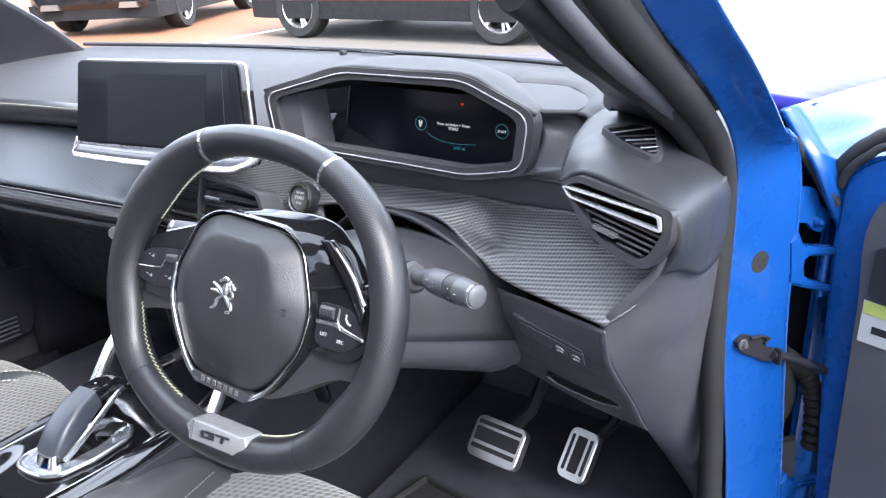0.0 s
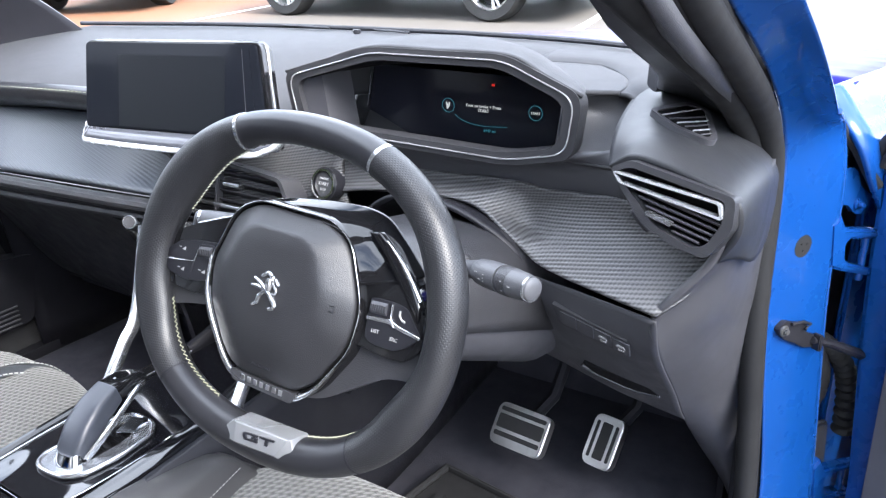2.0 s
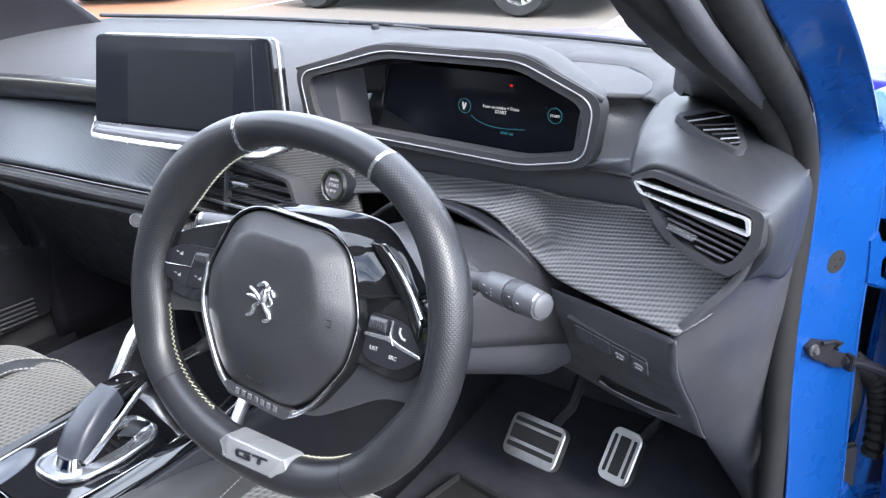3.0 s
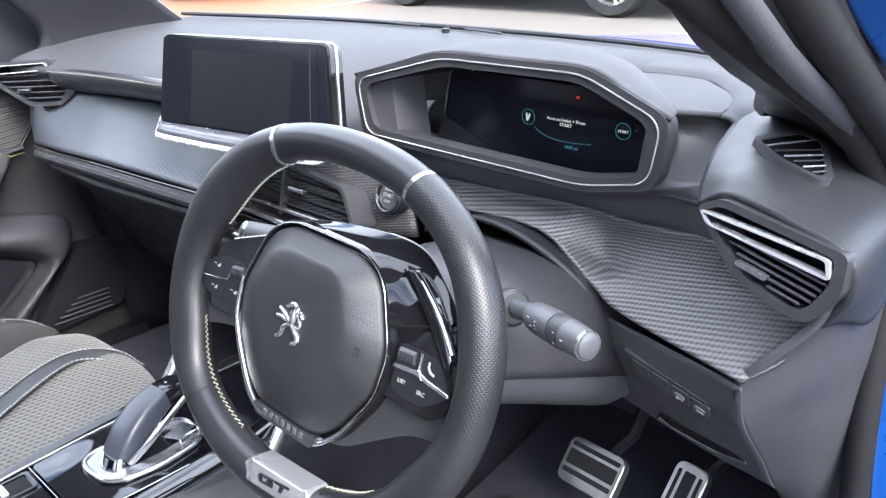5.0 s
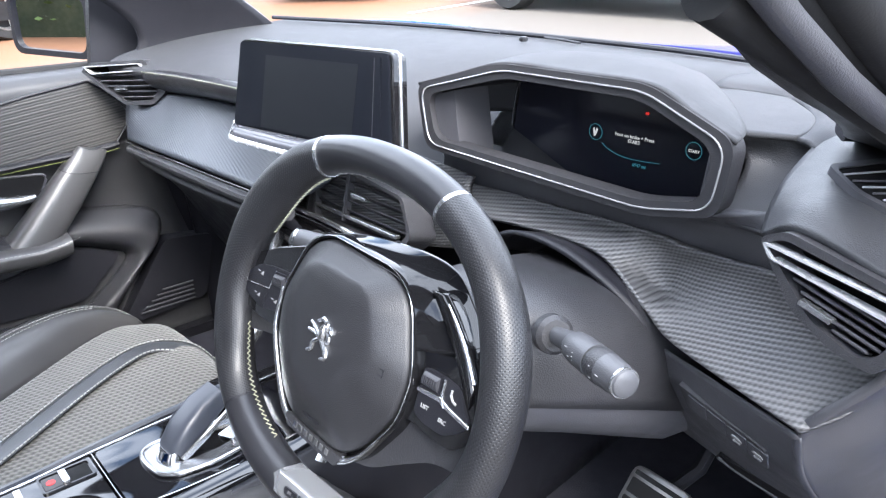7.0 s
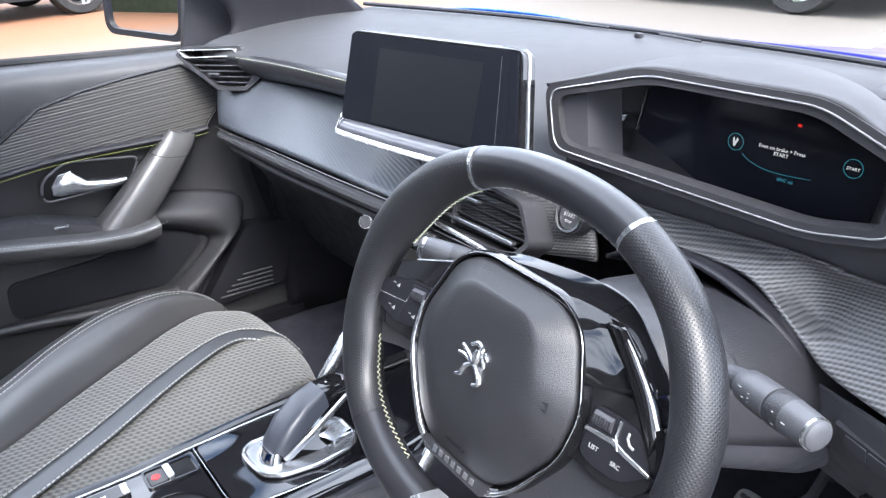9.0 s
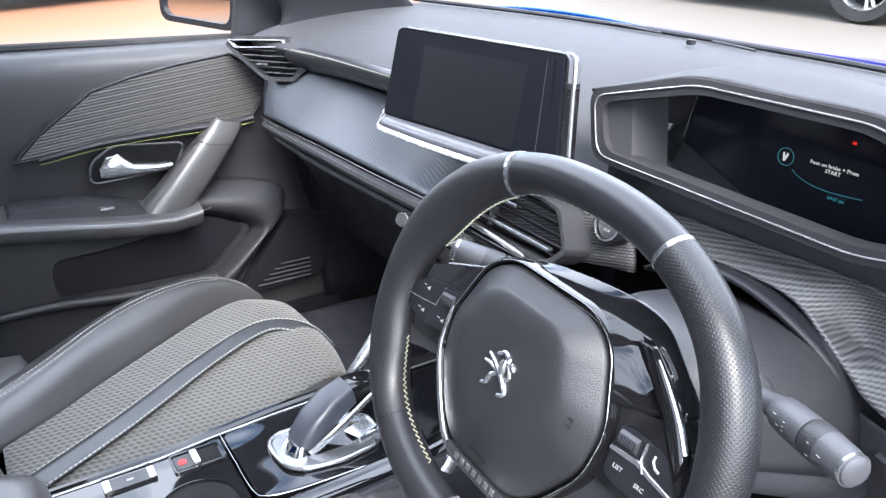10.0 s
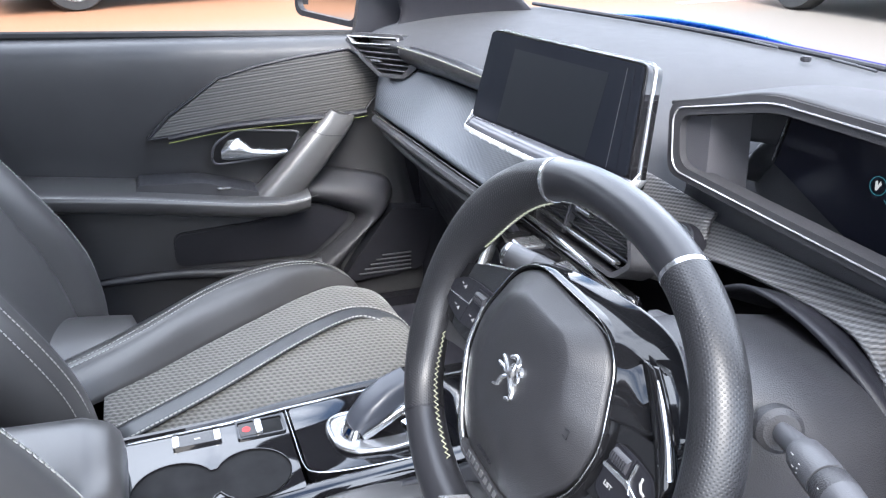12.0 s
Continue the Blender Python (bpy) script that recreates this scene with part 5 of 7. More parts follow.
lip_pts = spline(LIP, 80)
part("lip_shelf", loft([[TS @ Vector((q.x * (0.985 if k else 1.0), max(-0.0375, q.y + 0.004) if k else q.y + 0.0055, min(0.0006, q.z) if k else q.z)) for q in lip_pts] for k in (0, 1)], False), GREY_LIP, ts, "smooth silver-grey shelf below the screen", thick=0.001)
part("lip_edge", loft([[TS @ (q + Vector((0, dy, dz))) for q in lip_pts] for dy, dz in ((0.0060, -0.0006), (0.0052, 0.0008), (0.0030, 0.0013), (0.0004, 0.0010), (-0.0006, -0.0006), (0.0004, -0.012))], False), SILVER, ts, "bright satin silver front lip", thick=0.001)
# ---- steering wheel ----
wheel = thing("steering_wheel", (0.34, -0.034, 0.90), "black leather steering wheel with perforated sides and green stitching", "steering wheel")
W = axes((0.340, -0.034, 0.900), (0.9992, 0.040, 0), (0, 0.335, 0.942)) @ pose(0, 0, 0, 0, 0, -4.0)
RC, RA, RB, RR = Vector((0.0070, -0.004, 0)), 0.1340, 0.1135, 0.0116


def rim_point(a, grow=0.0):
    c, s = math.cos(a), math.sin(a)
    e = 2 / 2.2
    return RC + Vector(((RA + grow) * math.copysign(abs(c) ** e, c), (RB + grow) * math.copysign(abs(s) ** e, s), 0))


def rim_size(a):
    """Outer and inner half-widths and depth of the rim at an angle: wider thumb rests beside the spokes, a deep flat bottom."""
    def near(at, wide):
        d = abs((a - at + 180) % 360 - 180) / wide
        return math.exp(-d * d)
    low = near(270, 42)
    thumb = near(150, 30) * 2.1 + near(203, 17) * 1.1 + near(20, 16) * 0.35 + near(332, 17) * 0.9
    return RR * (1 + 0.10 * low), RR * (1 + 0.22 * low + 0.55 * thumb), RR * (1.14 + 0.16 * low)


def rim_arc(a0, a1, k=1.0, n=60):
    rings = []
    for i in range(n):
        a = a0 + (a1 - a0) * i / (n - 1)
        p = rim_point(radians(a))
        t = (rim_point(radians(a + 0.5)) - rim_point(radians(a - 0.5))).normalized()
        out = Vector((t.y, -t.x, 0))
        ro, ri, rz = (v * k for v in rim_size(a))
        rings.append([W @ (p + out * ((ro if math.cos(q) > 0 else ri) * math.cos(q)) + Vector((0, 0, rz * math.sin(q)))) for q in (2 * math.pi * j / 24 for j in range(24))])
    bm = loft(rings)
    bm.verts.index_update()
    uv = bm.loops.layers.uv.new("along_rim")
    for f in bm.faces:
        wrap = {v.index % 24 for v in f.verts} >= {0, 23}
        for c in f.loops:
            i, j = divmod(c.vert.index, 24)
            c[uv].uv = (radians(a1 - a0) * i / (n - 1) * 0.124, (24 if wrap and j == 0 else j) / 24 * 0.078)
    return bm


TR, TL, BL, BR = 64.5, 114.0, 231.0, 309.0
part("rim_top", rim_arc(TR, TL), LEATHER, wheel, "smooth black leather top")
part("rim_side", rim_arc(TL, BL, 1.04, 90), PERFORATED, wheel, "perforated leather grip")
part("rim_side", rim_arc(BR, 360 + TR, 1.04, 90), PERFORATED, wheel, "perforated leather grip")
part("rim_bottom", rim_arc(BL, BR, 1.02), LEATHER, wheel, "flat-bottomed smooth leather section")
for a in (TR, TL):
    part("chrome_inlay", rim_arc(a - 0.6, a + 0.6, 1.05, 7), SATIN, wheel, "chrome inlay")
for a in (BL, BR):
    part("seam", rim_arc(a - 0.35, a + 0.35, 1.05, 4), DARK, wheel)


def inner_zigzag(a0, a1):
    pts = []
    n = int(abs(a1 - a0) / 1.1)
    for i in range(n + 1):
        a = a0 + (a1 - a0) * i / n
        ro, ri, rz = rim_size(a)
        t = (rim_point(radians(a + 0.5)) - rim_point(radians(a - 0.5))).normalized()
        b = radians(-6) + (0.0014 if i % 2 else -0.0014) / ri
        p = rim_point(radians(a)) - Vector((t.y, -t.x, 0)) * (ri * 1.065 * math.cos(b))
        pts.append(W @ (p + Vector((0, 0, rz * 1.065 * math.sin(b)))))
    return pts


for a0, a1 in ((TL + 1, 158), (200, BL), (BL, 252), (286, BR)):
    part("stitching", tube(inner_zigzag(a0, a1), 0.00050, 5), THREAD, wheel, "pale green zigzag stitching")
inner = [(rim_point(radians(a)), rim_size(a)) for a in (TR + 2 + (TL - TR - 4) * i / 40 for i in range(41))]
stitches([W @ (p - (p - RC).normalized() * (s[1] * 1.01) + Vector((0, 0, s[2] * 0.15))) for p, s in inner], THREAD_GREY, wheel, 0.003, 0.002, 0.0004)

HUB = [(0.0325, 0.0510), (0.0505, 0.0400), (0.0660, 0.0020), (0.0630, -0.0265), (0.0420, -0.0590), (0.0268, -0.0700)]
HUB = [(x / 0.955, y / 0.955) for x, y in HUB]
HUB = [(-x, y) for x, y in HUB] + HUB[::-1]
HM = W @ Matrix.Translation((0.008, 0.0, -0.0100))
HR = rounded(HUB, 0.011, 6)


def hub_ring(f, z, drop=0.0):
    return [HM @ Vector((x * f, drop + (y - drop) * f, z)) for x, y in HR]


part("airbag_cover", loft([hub_ring(0.955, 0.0), hub_ring(0.965, 0.0115), hub_ring(0.955, 0.0142), hub_ring(0.93, 0.0160, 0.003), hub_ring(0.72, 0.0240, 0.012), hub_ring(0.66, 0.0262, 0.016), hub_ring(0.60, 0.0276, 0.018), hub_ring(0.50, 0.0286, 0.020), hub_ring(0.22, 0.0292, 0.020)]), PAD, wheel, "grained black airbag cover", 60)
part("hub_gap", loft([hub_ring(0.93, 0.006), hub_ring(0.990, 0.0065)], True, False), PIT, wheel, "dark gap")
part("hub_surround", loft([hub_ring(1.00, -0.03), hub_ring(1.045, 0.002), hub_ring(1.040, 0.0115), hub_ring(1.020, 0.0145), hub_ring(0.992, 0.013), hub_ring(0.985, 0.0)], True, False), GLOSS, wheel, "gloss black surround", 40)
part("inner_line", tube([p for p in hub_ring(1.012, 0.0144)], 0.0004, 6, True), SATIN, wheel, "thin silver line round the hub")
low = [(-0.0705, 0.004), (-0.0675, -0.0270), (-0.0455, -0.0610), (-0.0295, -0.0745), (-0.010, -0.0765), (0.012, -0.0765), (0.0295, -0.0745), (0.0455, -0.0610), (0.0600, -0.0385)]
part("chrome_edge", tube(spline([HM @ Vector((x, y, 0.0135)) for x, y in low], 60), lambda u: 0.0026 * (0.35 + 0.65 * math.sin(math.pi * min(1, u * 1.0 + 0.10)) ** 0.8), 12), SATIN, wheel, "satin silver lower edge")
part("name_strip", slab(rounded([(-0.028, -0.0785), (0.028, -0.0785), (0.032, -0.0705), (-0.032, -0.0705)], 0.003), HM, 0.008, 0.0160, 0.0015), DARK_TRIM, wheel, "dark lower strip")
part("hub_back", loft([hub_ring(0.85, -0.055), hub_ring(1.0, -0.028)]), PLASTIC, wheel, "charcoal hub back")
# the name strip carries plain bars, the emblem is a plain shape
for i in range(7):
    part("name_bar", box((-0.0180 + i * 0.0060, -0.0738, 0.0160), (0.0036, 0.0040, 0.0006), HM, 0.0001, 1), STEEL, wheel)
EM = W @ Matrix.Translation((0, 0, 0.0192))
emb = [([(0.0031, 0.0058), (0.0086, 0.0089), (0.0128, 0.0063), (0.0118, 0.0006), (0.0074, 0.0028)], 0.0016), ([(-0.0031, 0.0031), (0.0025, 0.0009), (0.0087, -0.0029), (0.0141, -0.0069), (0.0180, -0.0126), (0.0133, -0.0153)], 0.0017),
       ([(-0.0046, -0.0023), (0.0014, -0.0021), (0.0061, -0.0032)], 0.0013), ([(0.0090, -0.0035), (0.0036, -0.0077), (0.0021, -0.0129), (-0.0019, -0.0156)], 0.0014), ([(0.0118, 0.0006), (0.0142, 0.0026), (0.0175, -0.0026), (0.0143, -0.0041)], 0.0010), ([(0.0157, 0.0064), (0.0191, 0.0025)], 0.0014), ([(0.0105, 0.0060), (0.0105, -0.0030)], 0.0026)]
part("emblem", merge(*[tube(spline([EM @ Vector((x, y, 0.0003 * i / 7)) for x, y in pts], 14), lambda u, r=r: r * (0.75 + 0.45 * math.sin(math.pi * u)), 8) for i, (pts, r) in enumerate(emb)]), SATIN, wheel, "plain silver emblem")
words("AIRBAG", HM @ pose(0.0, -0.0600, 0.0205, -14, 0, 0), 0.0050, DARK, wheel, "lettering", depth=0.0004)
part("horn_symbol", tube([W @ Vector((x, y, 0.0128)) for x, y in ((0.0530, -0.0030), (0.0560, -0.0010), (0.0625, 0.0002), (0.0625, -0.0045), (0.0560, -0.0040))], 0.0004, 5, True), DARK, wheel)

# spokes: gloss faces, a slanting upper facet on the driver's right, webs of leather into the rim
FACE_R = [(0.0450, 0.0560), (0.0790, 0.0525), (0.0905, 0.0445), (0.1085, 0.0280), (0.1200, 0.0150), (0.1255, -0.0030), (0.1245, -0.0140), (0.1150, -0.0240), (0.1000, -0.0250), (0.0800, -0.0232), (0.0640, -0.0280), (0.0660, 0.0200)]
FACE_L = [(-0.0380, 0.0440), (-0.0540, 0.0345), (-0.0820, 0.0245), (-0.1090, 0.0125), (-0.1220, 0.0010), (-0.1280, -0.0120), (-0.1235, -0.0195), (-0.1080, -0.0280), (-0.0850, -0.0295), (-0.0560, -0.0275), (-0.0520, -0.0010), (-0.0300, 0.0420)]
spoke_r = part("spoke", slab(rounded(FACE_R[::-1], 0.004), W, -0.018, -0.0055, 0.0012), GLOSS, wheel, "gloss black spoke")
FACE_ROWS = (
    ((-0.024, 0.0470, 0.0045), (0.010, 0.0500, 0.0045), (0.040, 0.0500, 0.0045), (0.0570, 0.0440, 0.0045), (0.0660, 0.0310, 0.0045), (0.0710, 0.0165, 0.0040)),
    ((-0.027, 0.0495, 0.0010), (0.007, 0.0540, 0.0000), (0.042, 0.0550, -0.0010), (0.0640, 0.0510, -0.0020), (0.0770, 0.0385, -0.0025), (0.0880, 0.0215, -0.0015)),
    ((-0.031, 0.0510, -0.0040), (0.002, 0.0575, -0.0050), (0.040, 0.0600, -0.0065), (0.0680, 0.0570, -0.0090), (0.0835, 0.0445, -0.0095), (0.1030, 0.0275, -0.0060)),
    ((-0.036, 0.0520, -0.0120), (-0.006, 0.0600, -0.0135), (0.040, 0.0660, -0.0150), (0.0695, 0.0640, -0.0165), (0.0890, 0.0515, -0.0165), (0.1120, 0.0330, -0.0140)))
part("button_bed", slab(rounded([(0.0680, 0.0195), (0.0880, 0.0215), (0.1060, 0.0255), (0.1185, 0.0165), (0.1255, -0.0030), (0.1245, -0.0140), (0.1150, -0.0240), (0.1000, -0.0250), (0.0800, -0.0232), (0.0660, -0.0280)][::-1], 0.004), W, -0.012, -0.0004, 0.0015), GLOSS, spoke_r, "gloss black bed round the buttons")
part("spoke_face", patch([[W @ Vector(q) for q in r] for r in FACE_ROWS], 44, 24), GLOSS, spoke_r, "crowned gloss black face", 60, thick=0.002)
part("spoke_blade", patch([[W @ Vector((x, y, 0.0002)) for x, y in ((0.0700, 0.0520), (0.0815, 0.0425), (0.0980, 0.0270), (0.1190, 0.0030))], [W @ Vector((x, y, 0.0030)) for x, y in ((0.0790, 0.0540), (0.0900, 0.0450), (0.1075, 0.0290), (0.1200, 0.0110))], [W @ Vector((x, y, -0.0010)) for x, y in ((0.0815, 0.0550), (0.0930, 0.0465), (0.1105, 0.0305), (0.1225, 0.0150))]], 24, 9), GLOSS, spoke_r, "gloss black raised blade", thick=0.002)
part("spoke_edge", tube(spline([W @ Vector((x, y, 0.0015)) for x, y in ((0.0860, 0.0500), (0.0960, 0.0420), (0.1090, 0.0300), (0.1190, 0.0180))], 24), lambda u: 0.0006 + 0.0012 * u, 8), SATIN, spoke_r, "satin silver edge")
spoke_l = part("spoke", slab(rounded(FACE_L[::-1], 0.005), W, -0.016, -0.0005, 0.002), GLOSS, wheel, "gloss black spoke")
part("spoke_edge", tube([W @ Vector((x, y, -0.0015)) for x, y in ((-0.0860, 0.0235), (-0.0540, 0.0355), (-0.0400, 0.0435))], 0.0008, 6), SATIN, spoke_l, "thin silver edge")
part("spoke_back", loft([[W @ Vector((x, y, z)) for x, y in rounded([(0.0550, -0.0270), (0.0800, -0.0225), (0.1150, -0.0225), (0.1310, -0.0100), (0.1330, -0.0430), (0.1200, -0.0365), (0.1000, -0.0400), (0.0800, -0.0530), (0.0540, -0.0710), (0.0300, -0.0770)], 0.009)] for z in (-0.034, -0.0065)]), DARK_TRIM, spoke_r, "charcoal lower spoke")
part("spoke_back", loft([[W @ Vector((x, y, z)) for x, y in rounded([(-0.0480, -0.0250), (-0.0740, -0.0260), (-0.1080, -0.0250), (-0.1260, -0.0100), (-0.1290, -0.0520), (-0.1010, -0.0450), (-0.0860, -0.0400), (-0.0500, -0.0330)], 0.008)] for z in (-0.030, -0.0045)]), DARK_TRIM, spoke_l, "charcoal lower spoke")
POD_R = [(0.0832, 0.0118), (0.0985, 0.0125), (0.1100, 0.0115), (0.1170, 0.0030), (0.1243, -0.0045), (0.1160, -0.0130), (0.1075, -0.0185), (0.0905, -0.0190), (0.0822, -0.0165), (0.0818, -0.0010)]
POD_L = [(-0.1187, -0.0108), (-0.1095, -0.0012), (-0.0980, 0.0070), (-0.0835, 0.0105), (-0.0590, 0.0135), (-0.0550, -0.0130), (-0.0700, -0.0185), (-0.0870, -0.0215), (-0.1055, -0.0190)]
pad_r = part("button_pad", slab(rounded(POD_R[::-1], 0.004), W, -0.003, 0.0014, 0.0012), DARK, spoke_r, "black button pad")
pad_l = part("button_pad", slab(rounded(POD_L[::-1], 0.004), W, -0.003, 0.0024, 0.0012), DARK, spoke_l, "black button pad")
part("divider", slab([(0.0812, -0.0012), (0.0990, 0.0012), (0.1080, -0.0015), (0.1240, -0.0038), (0.1240, -0.0062), (0.1075, -0.0042), (0.0990, -0.0022), (0.0812, -0.0038)][::-1], W, 0.0010, 0.0024, 0.0004, 1), SATIN, pad_r, "satin silver divider")
part("divider", tube([W @ Vector((x, y, 0.0018)) for x, y in ((0.1035, -0.0035), (0.1000, 0.0028), (0.1000, 0.0115))], 0.0010, 6), SATIN, pad_r)
part("divider", tube([W @ Vector((x, y, 0.0026)) for x, y in ((-0.1185, -0.0108), (-0.0930, -0.0072), (-0.0800, -0.0050), (-0.0760, 0.0095))], 0.0006, 6), SATIN, pad_l, "thin silver divider")
part("divider", tube([W @ Vector((x, y, 0.0024)) for x, y in ((-0.0810, -0.0055), (-0.0830, -0.0205))], 0.0005, 6), DARK, pad_l)
for pad, x, y, t, z in ((pad_r, 0.0908, 0.0062, 4, 0.0020), (pad_l, -0.0685, 0.0042, 8, 0.0028)):
    RM = W @ pose(x, y, z, 0, 0, t)
    ro = part("roller_well", slab(rect(-0.0075, -0.0058, 0.0075, 0.0058, 0.002), RM, -0.001, 0.0004), DARK, pad, "dark roller well")
    part("roller", tube([RM @ Vector((-0.0060, 0, -0.0015)), RM @ Vector((0.0060, 0, -0.0015))], 0.0046, 16), PLASTIC, ro, "ridged roller")
    for i in range(7):
        part("ridge", box((-0.0051 + i * 0.0017, 0, 0.0031), (0.0007, 0.005, 0.0007), RM, 0.0002, 1), DARK, ro)
words("LIST", W @ pose(0.0900, -0.0108, 0.0016, 0, 0, 2), 0.0035, PRINT, pad_r, "caption")
words("SRC", W @ pose(0.1050, -0.0122, 0.0016, 0, 0, 2), 0.0035, PRINT, pad_r, "caption")
part("phone_symbol", tube([W @ Vector((x, y, 0.0017)) for x, y in ((0.1062, 0.0085), (0.1062, 0.0055), (0.1085, 0.0028), (0.1112, 0.0022))], 0.0008, 6), PRINT, pad_r)
for x, y in ((-0.0945, 0.0010), (-0.0932, -0.0148), (-0.0712, -0.0118)):
    part("symbol", merge(slab([(x, y), (x + 0.0034, y - 0.0004), (x + 0.0034, y + 0.0026)], W, 0.0022, 0.0027), slab([(x - 0.0036, y + 0.0010), (x - 0.0010, y + 0.0010), (x - 0.0010, y + 0.0016), (x - 0.0036, y + 0.0016)], W, 0.0022, 0.0027)), PRINT, pad_l)
BV = [W @ Vector(p) for p in ((-0.0240, -0.1215, 0.0105), (-0.0037, -0.1015, 0.0140), (0.0490, -0.0980, 0.0140), (0.0540, -0.1190, 0.0095),
                             (0.0390, -0.1130, 0.0165), (0.0012, -0.1165, 0.0165), (-0.0002, -0.1018, 0.0165), (0.0482, -0.0985, 0.0165),
                             (-0.0275, -0.1272, 0.0040), (0.0520, -0.1262, 0.0030), (-0.0240, -0.1180, -0.0060), (-0.0037, -0.1000, -0.0020), (0.0500, -0.0965, -0.0020), (0.0550, -0.1190, -0.0060))]
bb = bmesh.new()
bv = [bb.verts.new(v) for v in BV]
for f in ((6, 5, 4, 7), (1, 0, 5, 6), (7, 4, 3, 2), (0, 8, 9, 3, 4, 5), (1, 6, 7, 2), (0, 1, 11, 10), (1, 2, 12, 11), (2, 3, 13, 12), (8, 0, 10), (3, 9, 13), (9, 8, 10, 13)):
    bb.faces.new([bv[i] for i in f])
bmesh.ops.recalc_face_normals(bb, faces=bb.faces)
bmesh.ops.bevel(bb, geom=list(bb.edges), offset=0.0007, segments=2, profile=0.5, affect="EDGES")
badge = part("badge_plate", bb, TRIM_SILVER, wheel, "bright faceted silver badge plate", 25)
MARK = W @ Matrix.Translation((0.0245, -0.1068, 0.0160)) @ pose(0, 0, 0, 0, 0, 7) @ Matrix.Diagonal((0.86, 0.72, 1.0, 1.0))
part("badge_mark", merge(slab([(-0.0165, -0.0035), (-0.0020, -0.0035), (-0.0020, 0.0010), (-0.0085, 0.0010), (-0.0085, -0.0005), (-0.0050, -0.0005), (-0.0050, -0.0018), (-0.0140, -0.0018), (-0.0145, 0.0022), (-0.0020, 0.0022), (-0.0020, 0.0040), (-0.0165, 0.0040), (-0.0180, 0.0020)], MARK, -0.002, 0.0016),
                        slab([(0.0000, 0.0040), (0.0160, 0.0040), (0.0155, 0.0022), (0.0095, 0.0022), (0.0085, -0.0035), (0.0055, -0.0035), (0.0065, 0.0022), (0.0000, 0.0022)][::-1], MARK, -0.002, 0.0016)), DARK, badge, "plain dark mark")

# ---- column, stalks, start button, centre vents ----
col = thing("steering_column", (0.34, 0.15, 0.80), "charcoal plastic steering column shroud with two stalks", "steering column")
def sect(y, cx, cz, w, h, n=28, flat=0.0):
    return [Vector((cx + w * math.copysign(abs(math.cos(a)) ** 0.7, math.cos(a)), y, cz + h * math.copysign(abs(math.sin(a)) ** 0.7, math.sin(a)))) for a in (2 * math.pi * i / n for i in range(n))]
part("shroud", loft([sect(0.035, 0.345, 0.855, 0.048, 0.040), sect(0.05, 0.345, 0.850, 0.062, 0.052), sect(0.12, 0.348, 0.828, 0.072, 0.062), sect(0.24, 0.352, 0.785, 0.085, 0.080), sect(0.34, 0.352, 0.77, 0.09, 0.085)]), PLASTIC, col, "charcoal column shroud")
SHELL = [(y, cx, cz, w, h) for y, cx, cz, w, h in ((0.045, 0.345, 0.852, 0.060, 0.050), (0.12, 0.348, 0.830, 0.074, 0.064), (0.24, 0.352, 0.788, 0.088, 0.083))]
part("upper_shell", loft([[Vector((cx + w * 1.02 * math.copysign(abs(math.cos(a)) ** 0.7, math.cos(a)), y, cz + h * 1.02 * math.copysign(abs(math.sin(a)) ** 0.7, math.sin(a)))) for a in (radians(-12 + 204 * i / 28) for i in range(29))] for y, cx, cz, w, h in SHELL], False), DARK_TRIM, col, "black upper column shell", thick=0.002)
part("column_surround", patch([
    [(0.225, 0.20, 0.86), (0.29, 0.175, 0.897), (0.36, 0.165, 0.900), (0.42, 0.175, 0.865), (0.43, 0.20, 0.81)],
    [(0.235, 0.26, 0.84), (0.29, 0.26, 0.870), (0.36, 0.26, 0.87), (0.41, 0.26, 0.84), (0.42, 0.26, 0.79)]], 30, 8), DARK, col, "dark recess round the column", thick=0.004)


